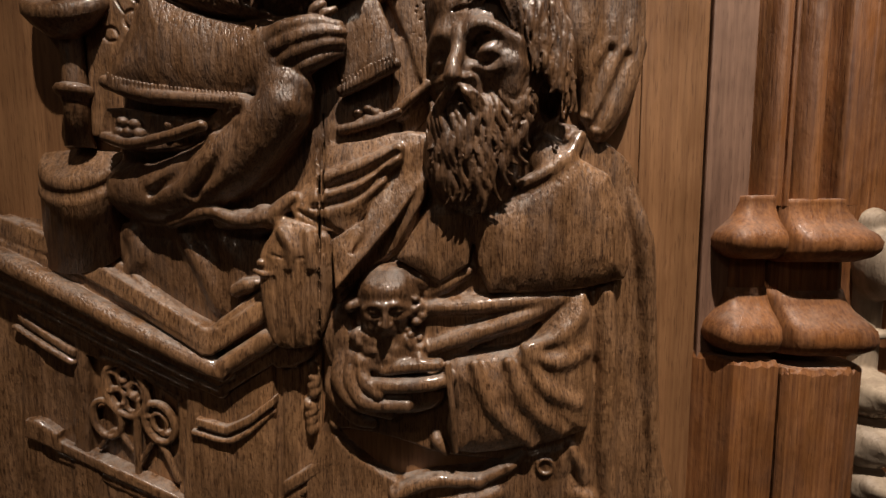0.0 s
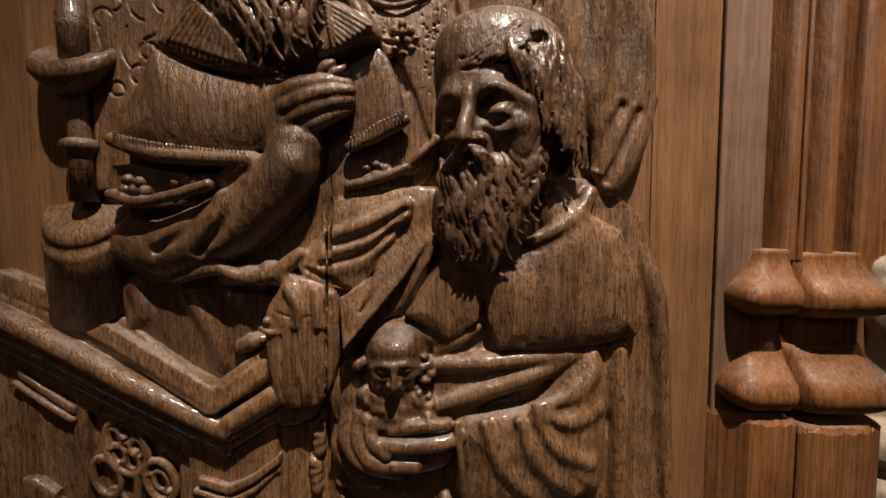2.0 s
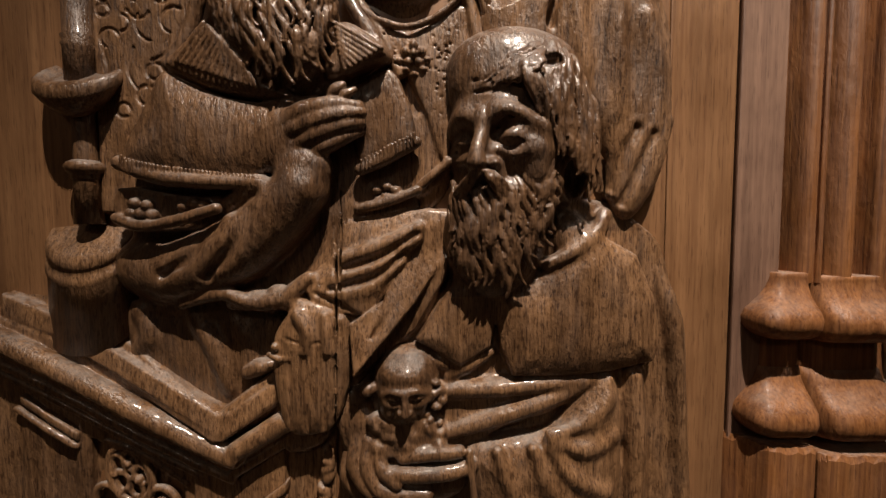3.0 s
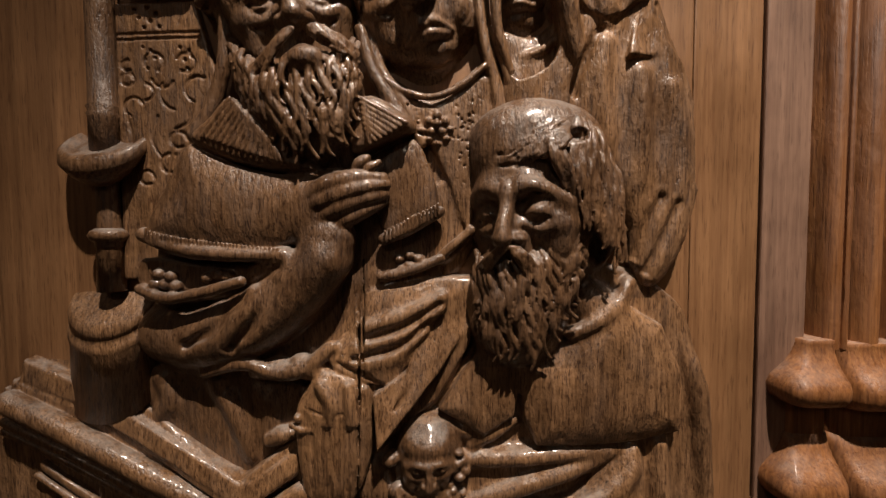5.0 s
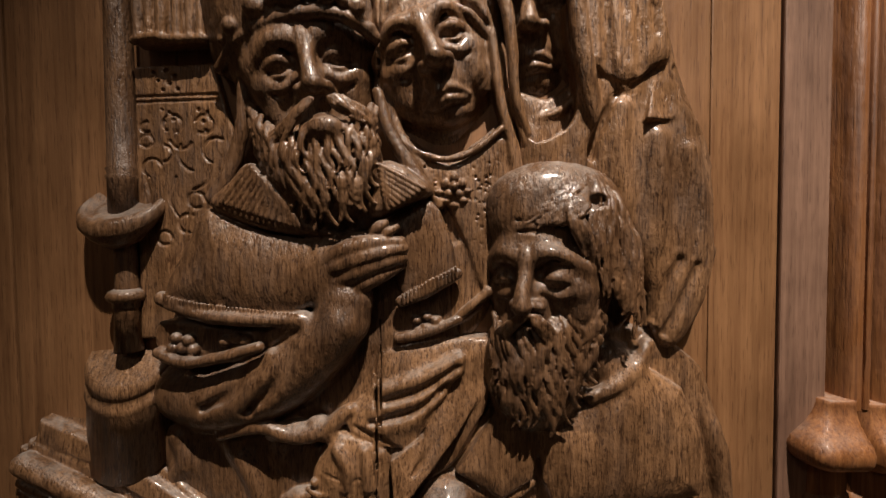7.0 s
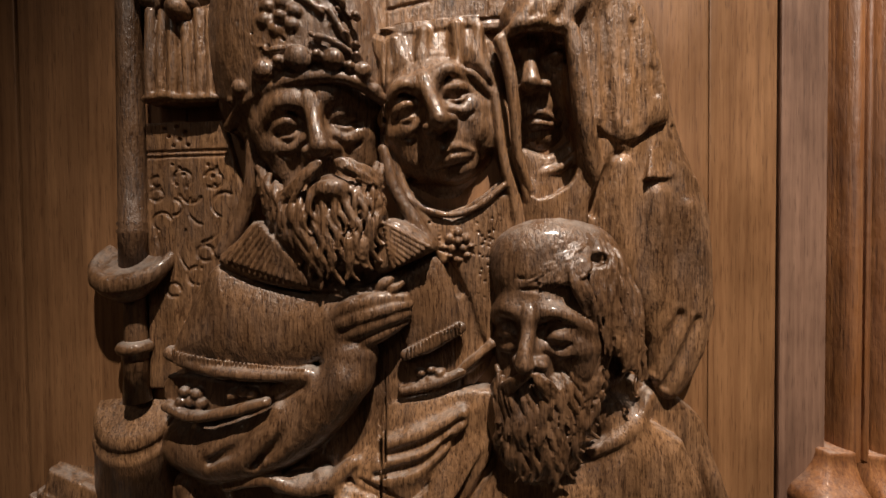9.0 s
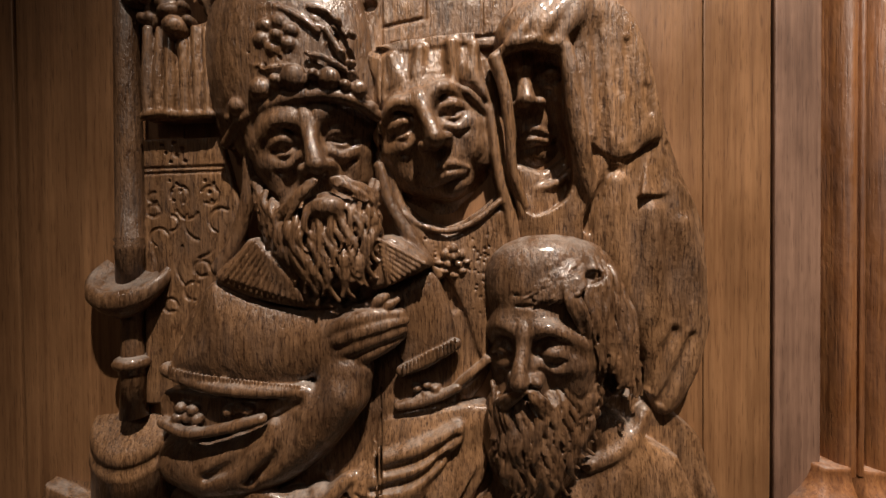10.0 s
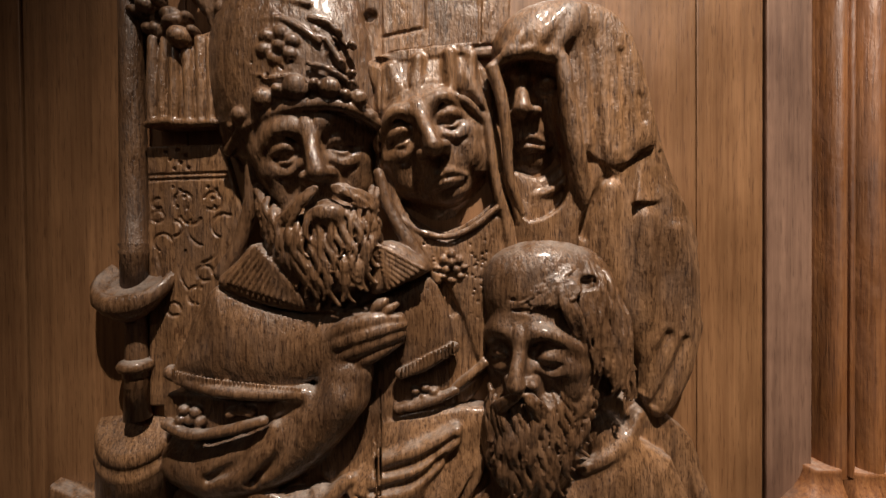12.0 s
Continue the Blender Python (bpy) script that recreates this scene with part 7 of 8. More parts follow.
elder.ell((-0.066, 0.3183, 1.1466), (0.0058, 0.005, 0.0043), -2.9176, 0.003)
elder.ell((-0.0446, 0.3186, 1.1286), (0.0046, 0.005, 0.0039), 16.347, 0.003)
elder.ell((-0.0708, 0.3193, 1.1488), (0.0059, 0.005, 0.004), 56.7785, 0.003)
elder.ell((-0.0287, 0.3162, 1.1453), (0.0068, 0.005, 0.0034), -58.6576, 0.003)
elder.ell((-0.0515, 0.3191, 1.1436), (0.0034, 0.005, 0.003), 43.8228, 0.003)
elder.ell((-0.0704, 0.319, 1.1338), (0.0039, 0.005, 0.0043), -24.1528, 0.003)
elder.ell((-0.0621, 0.3165, 1.1394), (0.0051, 0.005, 0.0043), -11.8322, 0.003)
elder.ell((-0.043, 0.3177, 1.1311), (0.0058, 0.005, 0.0036), -43.9637, 0.003)
elder.ell((-0.0657, 0.3163, 1.1298), (0.0066, 0.005, 0.004), 9.5693, 0.003)
elder.ell((-0.064, 0.3194, 1.1264), (0.0048, 0.005, 0.003), -14.3159, 0.003)
elder.ell((-0.055, 0.3164, 1.1403), (0.0052, 0.005, 0.0032), 33.4594, 0.003)
elder.ell((-0.0311, 0.3198, 1.1269), (0.0055, 0.005, 0.0044), -28.9399, 0.003)
elder.ell((-0.0616, 0.3182, 1.1281), (0.0047, 0.005, 0.0042), -13.9015, 0.003)
elder.ell((-0.0615, 0.3183, 1.146), (0.0058, 0.005, 0.0034), 32.5269, 0.003)
elder.ell((-0.0688, 0.3169, 1.1455), (0.0049, 0.005, 0.0036), 52.2509, 0.003)
elder.ell((-0.0572, 0.3198, 1.1465), (0.005, 0.005, 0.0033), -3.1464, 0.003)
elder.ell((-0.0723, 0.3181, 1.1525), (0.006, 0.005, 0.0033), 49.5084, 0.003)
elder.ell((-0.0395, 0.3161, 1.141), (0.004, 0.005, 0.0038), 41.5815, 0.003)
elder.ell((-0.0421, 0.3195, 1.1423), (0.0053, 0.005, 0.0031), -15.2157, 0.003)
elder.ell((-0.0419, 0.3166, 1.1248), (0.0051, 0.005, 0.0043), -22.9672, 0.003)
elder.ell((-0.0507, 0.3172, 1.1325), (0.004, 0.005, 0.0035), 38.818, 0.003)
elder.ell((-0.0595, 0.3198, 1.1307), (0.0067, 0.005, 0.004), -21.1546, 0.003)
elder.ell((-0.0168, 0.3197, 1.1278), (0.0041, 0.005, 0.0037), 59.7859, 0.003)
elder.ell((-0.0647, 0.3184, 1.1509), (0.0034, 0.005, 0.0035), 4.6197, 0.003)
elder.ell((-0.0478, 0.3199, 1.1476), (0.0062, 0.005, 0.0036), -2.3942, 0.003)
elder.ell((-0.0453, 0.3155, 1.1328), (0.0062, 0.005, 0.004), -19.3358, 0.003)
elder.ell((-0.0626, 0.3157, 1.1505), (0.0034, 0.005, 0.0038), 49.1694, 0.003)
elder.ell((-0.0544, 0.3179, 1.1409), (0.0067, 0.005, 0.004), 40.6619, 0.003)
elder.ell((-0.0709, 0.3177, 1.1308), (0.0047, 0.005, 0.0042), 28.2385, 0.003)
elder.ell((-0.0207, 0.3154, 1.1312), (0.0047, 0.005, 0.0037), 34.1712, 0.003)
elder.ell((-0.0466, 0.3171, 1.1486), (0.0064, 0.005, 0.0043), -44.9804, 0.003)
elder.ell((-0.051, 0.3183, 1.1455), (0.0067, 0.005, 0.0035), -22.4152, 0.003)
elder.ell((-0.0571, 0.3167, 1.1398), (0.0044, 0.005, 0.0031), -32.8674, 0.003)
elder.ell((-0.0302, 0.3212, 1.1501), (0.0045, 0.005, 0.0025), 34.3097, 0.001)
elder.ell((-0.0299, 0.3198, 1.1554), (0.0029, 0.005, 0.0025), 35.986, 0.001)
elder.ell((-0.0251, 0.3202, 1.1665), (0.0044, 0.005, 0.0032), -52.5582, 0.001)
elder.ell((-0.0238, 0.3178, 1.1737), (0.004, 0.005, 0.0037), -45.5783, 0.001)
elder.ell((-0.0222, 0.3177, 1.1624), (0.0048, 0.005, 0.0033), 11.0511, 0.001)
elder.ell((-0.0211, 0.3193, 1.1752), (0.0046, 0.005, 0.0034), 5.0984, 0.001)
elder.ell((-0.02, 0.3207, 1.1475), (0.0029, 0.005, 0.0034), -42.1825, 0.001)
elder.ell((-0.0178, 0.3193, 1.1672), (0.0046, 0.005, 0.0039), -42.9218, 0.001)
elder.ell((-0.0264, 0.3197, 1.1783), (0.0031, 0.005, 0.0039), -17.314, 0.001)
elder.ell((-0.0277, 0.3179, 1.1515), (0.0035, 0.005, 0.0032), 19.5842, 0.001)
elder.ell((-0.0307, 0.3177, 1.1805), (0.0031, 0.005, 0.0036), 28.5586, 0.001)
elder.ell((-0.024, 0.3177, 1.1725), (0.0045, 0.005, 0.0024), 47.6739, 0.001)
elder.ell((-0.0235, 0.3212, 1.1738), (0.003, 0.005, 0.0038), 41.7463, 0.001)
elder.ell((-0.0283, 0.3216, 1.1779), (0.0037, 0.005, 0.0029), -53.7667, 0.001)
elder.ell((-0.0295, 0.3217, 1.1533), (0.0037, 0.005, 0.0033), -40.5807, 0.001)
elder.ell((-0.0335, 0.3213, 1.1821), (0.005, 0.005, 0.0039), 24.6185, 0.001)
elder.ell((-0.019, 0.3208, 1.1725), (0.0048, 0.005, 0.0034), 50.8066, 0.001)
elder.ell((-0.028, 0.3184, 1.1698), (0.0048, 0.005, 0.0026), -28.4245, 0.001)
elder.ell((-0.0338, 0.3174, 1.1645), (0.004, 0.005, 0.0026), 22.9438, 0.001)
elder.ell((-0.0229, 0.3174, 1.1817), (0.0042, 0.005, 0.0032), -18.7114, 0.001)
elder.face((-0.0475, 0.3190, 1.1770), 0.0200, 6, 0, 14, lips=False, jaw=False)
elder.tube([(-0.0905, 0.325, 1.1651, 0.0028), (-0.0934, 0.323, 1.1462, 0.0033), (-0.0907, 0.325, 1.1258, 0.0023)], 0.002)
elder.tube([(-0.0834, 0.325, 1.1631, 0.0028), (-0.0863, 0.323, 1.1462, 0.0033), (-0.0835, 0.325, 1.1258, 0.0023)], 0.002)
elder.tube([(-0.0955, 0.325, 1.1573, 0.0028), (-0.0982, 0.323, 1.1463, 0.0033), (-0.0955, 0.325, 1.1259, 0.0023)], 0.002)
elder.tube([(-0.0884, 0.325, 1.1553, 0.0028), (-0.091, 0.323, 1.1462, 0.0033), (-0.0883, 0.325, 1.1258, 0.0023)], 0.002)
elder.plate([(-0.0963, 1.0622), (-0.0446, 1.0538), (0.002, 1.0372), (0.0751, 1.0313), (0.0595, 1.0231), (0.0071, 1.004), (-0.0453, 1.0154), (-0.0762, 1.0376)], 0.345, 0.005, 0.004, cut=True)
elder.tube([(-0.008, 0.332, 1.0568, 0.0053), (-0.005, 0.328, 1.0519, 0.0057), (0.0019, 0.328, 1.0424, 0.0033)], 0.002)
elder.plate([(0.0714, 1.0395), (0.1134, 1.0492), (0.117, 1.0418), (0.1116, 1.0209), (0.0992, 1.0167), (0.0867, 1.0147), (0.079, 1.0263)], 0.328, 0.003, 0.003, bulge=0.003, reach=0.012)
elder.tube([(0.0948, 0.324, 1.031, 0.0014), (0.0932, 0.324, 1.0267, 0.0014), (0.0892, 0.324, 1.0244, 0.0014), (0.0845, 0.324, 1.0253, 0.0014), (0.0814, 0.324, 1.0289, 0.0014), (0.0814, 0.324, 1.0335, 0.0014), (0.0844, 0.324, 1.037, 0.0014), (0.0891, 0.324, 1.0377, 0.0014), (0.0932, 0.324, 1.0353, 0.0014), (0.0948, 0.324, 1.0309, 0.0014)], 0.0008)
elder.plate([(-0.0484, 1.0058), (-0.0132, 1.0189), (0.0317, 1.0239), (0.0715, 1.0342), (0.1116, 1.0209), (0.1232, 0.9565), (-0.0644, 0.9575)], 0.328, 0.005, 0.003, bulge=0.003, reach=0.03)
elder.tube([(-0.0432, 0.3262, 1.0045, 0.0056), (-0.0131, 0.3246, 1.0187, 0.0065), (0.0266, 0.3261, 1.0174, 0.0052)], 0.005)
elder.tube([(0.0315, 0.3259, 1.0175, 0.0047), (0.0561, 0.3249, 1.0312, 0.0047), (0.0688, 0.3273, 1.0384, 0.0033)], 0.005)
elder.tube([(-0.0484, 0.3264, 0.9911, 0.0061), (-0.0033, 0.3248, 0.9922, 0.007), (0.0466, 0.3262, 1.0067, 0.0056)], 0.005)
elder.tube([(0.1108, 0.3275, 1.0474, 0.0038), (0.1179, 0.3257, 1.0329, 0.0042), (0.1222, 0.3295, 1.0145, 0.0038)], 0.005)
elder.tube([(0.1116, 0.3299, 1.0036, 0.0047), (0.1271, 0.3281, 0.9996, 0.0052), (0.1393, 0.3317, 0.975, 0.0043)], 0.005)
elder.tube([(0.150, 0.338, 1.2900, 0.0030), (0.1677, 0.329, 1.2303, 0.0076), (0.1743, 0.33, 1.1624, 0.0071), (0.1811, 0.332, 1.0808, 0.0072), (0.1909, 0.333, 0.9517, 0.0072)], 0.005)
elder.tube([(0.1365, 0.328, 1.1826, 0.0076), (0.1403, 0.327, 1.1239, 0.008), (0.141, 0.329, 1.0515, 0.0076), (0.152, 0.33, 0.9546, 0.0071)], 0.006)
elder.tube([(0.1536, 0.32, 1.263, 0.0014), (0.1573, 0.322, 1.1646, 0.0019), (0.1594, 0.324, 1.0544, 0.0019), (0.1678, 0.326, 0.9581, 0.0019)], 0.004, True)
elder.rough(0.0004, 0.009, 5)
elder.rough(0.0002, 0.0042, 4)
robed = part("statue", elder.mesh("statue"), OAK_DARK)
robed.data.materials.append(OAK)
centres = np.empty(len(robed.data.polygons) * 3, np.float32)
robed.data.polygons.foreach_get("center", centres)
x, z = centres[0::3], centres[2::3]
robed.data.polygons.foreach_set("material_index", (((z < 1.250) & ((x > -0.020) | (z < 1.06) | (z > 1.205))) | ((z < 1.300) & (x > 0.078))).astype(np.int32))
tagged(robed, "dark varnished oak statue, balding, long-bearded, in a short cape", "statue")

candlestick = thing("candlestick", (-0.302, 0.334, 1.2269), "dark carved oak candlestick with dished cup on the chest", "candlestick")
part("shaft", turned("shaft", -0.302, 0.334, [(1.4128, 0.0106), (1.4444, 0.0106), (1.4476, 0.0115), (1.4495, 0.0101), (1.4532, 0.0115), (1.4551, 0.0101), (1.5124, 0.0097), (1.6228, 0.0087), (1.6685, 0.0087)], 32), OAK_DARK, candlestick)
part("cup", turned("cup", -0.302, 0.334, [(1.3960, 0.0090), (1.3990, 0.0150), (1.4050, 0.0210), (1.4110, 0.0265), (1.4160, 0.0298), (1.4198, 0.0322), (1.4277, 0.0322), (1.43, 0.0290), (1.4281, 0.0258), (1.4244, 0.0221), (1.4263, 0.0101)], 48, 0.75, 0.6), OAK_DARK, candlestick, "dished cup with a worn shiny rim")
part("stem", turned("stem", -0.302, 0.334, [(1.3076, 0.0101), (1.3545, 0.0083), (1.3918, 0.0078), (1.4058, 0.0087)], 32), OAK_DARK, candlestick)
part("knop", turned("knop", -0.302, 0.334, [(1.3432, 0.0101), (1.347, 0.0101), (1.3489, 0.0129), (1.3526, 0.0143), (1.3563, 0.0124), (1.3582, 0.0087)], 40), OAK_DARK, candlestick)
part("foot", turned("foot", -0.3069, 0.34, [(1.2259, 0.0356), (1.2801, 0.0347), (1.282, 0.0361), (1.2863, 0.0356), (1.2882, 0.0333), (1.2916, 0.0328), (1.2935, 0.0347), (1.2992, 0.0351), (1.3021, 0.0337), (1.3026, 0.0309), (1.304, 0.0141), (1.305, 0.0094)], 56, 0.5, 0.66), OAK, candlestick, "drum foot with dusty stepped top")
settle(candlestick)

chest = thing("carved_chest", (-0.25, 0.342, 0.96), "brown carved oak chest with moulded rim and pierced tracery front", "chest")
body = Carving((-0.4459, 0.32, 0.965), (-0.0851, 0.3455, 1.234), 0.0014)
body.plate([(-0.3995, 1.228), (-0.3717, 1.2157), (-0.1955, 1.1016), (-0.1495, 1.1219), (-0.0911, 1.1622), (-0.0971, 0.9505), (-0.4399, 0.9523)], 0.336, 0.003, 0.003, smooth=1)
body.plate([(-0.3199, 1.1642), (-0.2991, 1.1491), (-0.3124, 0.9543), (-0.3382, 0.9545)], 0.333, 0.002, 0.003, smooth=1)
body.plate([(-0.2233, 1.1145), (-0.1901, 1.094), (-0.1474, 1.1242), (-0.1515, 0.9562), (-0.2382, 0.9566)], 0.33, 0.003, 0.003, smooth=1)
body.tube([(-0.187, 0.329, 1.0945, 0.0024), (-0.1873, 0.329, 1.0428, 0.0024), (-0.1907, 0.329, 0.9573, 0.0024)], 0.002, True)
body.plate([(-0.3649, 1.1642), (-0.3487, 1.1541), (-0.365, 0.9537), (-0.3856, 0.9538)], 0.334, 0.002, 0.003, smooth=1)
body.plate([(-0.3121, 1.1298), (-0.2742, 1.1151), (-0.237, 1.0859), (-0.241, 0.9975), (-0.284, 1.016), (-0.3178, 1.0353)], 0.342, 0.002, 0.001, cut=True, smooth=1)
body.plate([(-0.1412, 1.1128), (-0.126, 1.123), (-0.1297, 0.9534), (-0.1477, 0.9535)], 0.333, 0.003, 0.003, smooth=1)
body.ell((-0.1309, 0.333, 1.123), (0.0048, 0.006, 0.0067), -60, 0.001)
body.ell((-0.1136, 0.333, 1.0958), (0.0048, 0.006, 0.0067), -13, 0.001)
body.ell((-0.096, 0.333, 1.0682), (0.0048, 0.006, 0.0067), 34, 0.001)
body.ell((-0.1138, 0.333, 1.103), (0.0048, 0.006, 0.0067), -39, 0.001)
body.ell((-0.0963, 0.333, 1.0755), (0.0048, 0.006, 0.0067), 8, 0.001)
body.ell((-0.1141, 0.333, 1.1102), (0.0048, 0.006, 0.0067), 55, 0.001)
body.ell((-0.0966, 0.333, 1.0828), (0.0048, 0.006, 0.0067), -18, 0.001)
body.ell((-0.1143, 0.333, 1.1173), (0.0048, 0.006, 0.0067), 29, 0.001)
body.ell((-0.0969, 0.333, 1.09), (0.0048, 0.006, 0.0067), -44, 0.001)
body.ell((-0.1167, 0.333, 1.0626), (0.0048, 0.006, 0.0067), 3, 0.001)
body.ell((-0.0972, 0.333, 1.0972), (0.0048, 0.006, 0.0067), 50, 0.001)
body.ell((-0.117, 0.333, 1.0699), (0.0048, 0.006, 0.0067), -23, 0.001)
body.ell((-0.0974, 0.333, 1.1044), (0.0048, 0.006, 0.0067), 24, 0.001)
body.ell((-0.1172, 0.333, 1.0772), (0.0048, 0.006, 0.0067), -49, 0.001)
body.ell((-0.0977, 0.333, 1.1116), (0.0048, 0.006, 0.0067), -2, 0.001)
body.ell((-0.1175, 0.333, 1.0844), (0.0048, 0.006, 0.0067), 45, 0.001)
body.tube([(-0.1038, 0.334, 1.1628, 0.0014), (-0.1071, 0.334, 1.0604, 0.0014), (-0.1105, 0.334, 0.9524, 0.0014)], 0.0002, True)
body.tube([(-0.1048, 0.337, 1.162, 0.0015), (-0.108, 0.337, 1.0587, 0.0015), (-0.1115, 0.337, 0.9497, 0.0015)], 0.0002, True)
body.tube([(-0.1057, 0.34, 1.1612, 0.0015), (-0.109, 0.34, 1.057, 0.0015), (-0.1125, 0.34, 0.947, 0.0015)], 0.0002, True)
body.tube([(-0.1066, 0.343, 1.1605, 0.0015), (-0.11, 0.343, 1.0552, 0.0015), (-0.1135, 0.343, 0.9444, 0.0015)], 0.0002, True)
body.tube([(-0.1075, 0.346, 1.1597, 0.0015), (-0.1109, 0.346, 1.0535, 0.0015), (-0.1145, 0.346, 0.9417, 0.0015)], 0.0002, True)
body.tube([(-0.1085, 0.349, 1.1589, 0.0015), (-0.1119, 0.349, 1.0518, 0.0015), (-0.1155, 0.349, 0.939, 0.0015)], 0.0002, True)
body.tube([(-0.1094, 0.352, 1.1581, 0.0015), (-0.1128, 0.352, 1.0501, 0.0015), (-0.1164, 0.352, 0.9364, 0.0015)], 0.0002, True)
body.rough(0.0004, 0.009, 6)
body.rough(0.0002, 0.0042, 2)
part("body", body.mesh("body"), OAK, chest, "")

rim = Carving((-0.4044, 0.307, 1.0781), (-0.1289, 0.3455, 1.2663), 0.0011)
rim.plate([(-0.3837, 1.2545), (-0.3313, 1.2603), (-0.3054, 1.2328), (-0.1983, 1.1557), (-0.1508, 1.1912), (-0.1462, 1.1643), (-0.1912, 1.1348), (-0.1995, 1.1349), (-0.3355, 1.2148), (-0.3857, 1.2356)], 0.329, 0.003, 0.003, slope=(0, 0.25), smooth=1)
rim.plate([(-0.3769, 1.2521), (-0.33, 1.2342), (-0.1947, 1.1565), (-0.1866, 1.1574), (-0.1436, 1.1861), (-0.1443, 1.1688), (-0.1876, 1.1399), (-0.1957, 1.1389), (-0.3316, 1.2174), (-0.3787, 1.2354)], 0.323, 0.003, 0.003, slope=(0, 0.15), smooth=1)
rim.plate([(-0.3832, 1.2371), (-0.3355, 1.2189), (-0.198, 1.1396), (-0.1898, 1.1405), (-0.146, 1.1697), (-0.1465, 1.158), (-0.1904, 1.1286), (-0.1987, 1.1276), (-0.3366, 1.2074), (-0.3844, 1.2258)], 0.327, 0.004, 0.003, smooth=1)
rim.tube([(-0.3788, 0.3218, 1.2215, 0.0088), (-0.3321, 0.3218, 1.1977, 0.0088), (-0.2534, 0.3218, 1.1533, 0.0088), (-0.1912, 0.3218, 1.1217, 0.0088), (-0.1829, 0.3218, 1.1251, 0.0088), (-0.1437, 0.3218, 1.1488, 0.0088)], 0.002)
rim.plate([(-0.3834, 1.2136), (-0.3362, 1.1896), (-0.2565, 1.1445), (-0.1936, 1.1124), (-0.1852, 1.1159), (-0.1455, 1.14), (-0.1459, 1.1311), (-0.1856, 1.1069), (-0.1941, 1.1034), (-0.2572, 1.1356), (-0.337, 1.1809), (-0.3843, 1.2051)], 0.325, 0.002, 0.003, smooth=1)
rim.tube([(-0.3905, 0.33, 1.2015, 0.0043), (-0.3425, 0.33, 1.1769, 0.0043), (-0.2613, 0.33, 1.1308, 0.0043), (-0.1972, 0.33, 1.0981, 0.0043), (-0.1887, 0.33, 1.1016, 0.0043), (-0.1482, 0.33, 1.1262, 0.0043)], 0.001)
rim.tube([(-0.395, 0.333, 1.1923, 0.0034), (-0.3464, 0.333, 1.1673, 0.0034), (-0.2644, 0.333, 1.1206, 0.0034), (-0.1995, 0.333, 1.0875, 0.0034)], 0.001)
rim.tube([(-0.3742, 0.317, 1.2122, 0.0014), (-0.3282, 0.317, 1.1887, 0.0014), (-0.2504, 0.317, 1.1447, 0.0014), (-0.1889, 0.317, 1.1134, 0.0014), (-0.1807, 0.317, 1.1168, 0.0014), (-0.142, 0.317, 1.1403, 0.0014)], 0.001, True)
rim.rough(0.0004, 0.009, 5)
rim.rough(0.0002, 0.0042, 0)
part("rim", rim.mesh("rim"), OAK, chest, "dusty moulded rim")

string_course = Carving((-0.3783, 0.32, 1.1145), (-0.3136, 0.3455, 1.1747), 0.0012)
string_course.plate([(-0.366, 1.1687), (-0.3471, 1.1538), (-0.3196, 1.1347), (-0.3202, 1.1276), (-0.3478, 1.1468), (-0.3667, 1.1618)], 0.33, 0.0015, 0.003, smooth=1)
string_course.tube([(-0.3695, 0.332, 1.1558, 0.0029), (-0.3492, 0.331, 1.142, 0.0029), (-0.3225, 0.332, 1.1234, 0.0029)], 0.001)
string_course.rough(0.0004, 0.009, 5)
string_course.rough(0.0002, 0.0042, 2)
part("string_course", string_course.mesh("string_course"), OAK, chest, "")

string_course_b = Carving((-0.2273, 0.315, 1.045), (-0.1405, 0.3455, 1.1001), 0.0012)
string_course_b.plate([(-0.2151, 1.0763), (-0.1887, 1.068), (-0.1687, 1.077), (-0.1465, 1.0941), (-0.1468, 1.086), (-0.1691, 1.0689), (-0.1891, 1.0598), (-0.2156, 1.0681)], 0.325, 0.0015, 0.003, smooth=1)
string_course_b.tube([(-0.2185, 0.329, 1.0617, 0.0028), (-0.1901, 0.328, 1.0539, 0.0028), (-0.1714, 0.329, 1.0615, 0.0028), (-0.1497, 0.331, 1.0789, 0.0029)], 0.001)
string_course_b.rough(0.0004, 0.009, 5)
string_course_b.rough(0.0002, 0.0042, 4)
part("string_course", string_course_b.mesh("string_course"), OAK, chest, "")

tracery = Carving((-0.3218, 0.3271, 1.0026), (-0.2255, 0.3455, 1.1363), 0.001)
tracery.tube([(-0.2643, 0.336, 1.088, 0.0029), (-0.2659, 0.336, 1.1006, 0.0029), (-0.2719, 0.336, 1.1121, 0.0029), (-0.2807, 0.336, 1.1195, 0.0029), (-0.2899, 0.336, 1.1209, 0.0029), (-0.2972, 0.336, 1.1158, 0.0029), (-0.3005, 0.336, 1.1056, 0.0029), (-0.299, 0.336, 1.0931, 0.0029), (-0.293, 0.336, 1.0814, 0.0029), (-0.2842, 0.336, 1.0739, 0.0029), (-0.2748, 0.336, 1.0725, 0.0029), (-0.2676, 0.336, 1.0777, 0.0029), (-0.2643, 0.336, 1.088, 0.0029)], 0.0008)
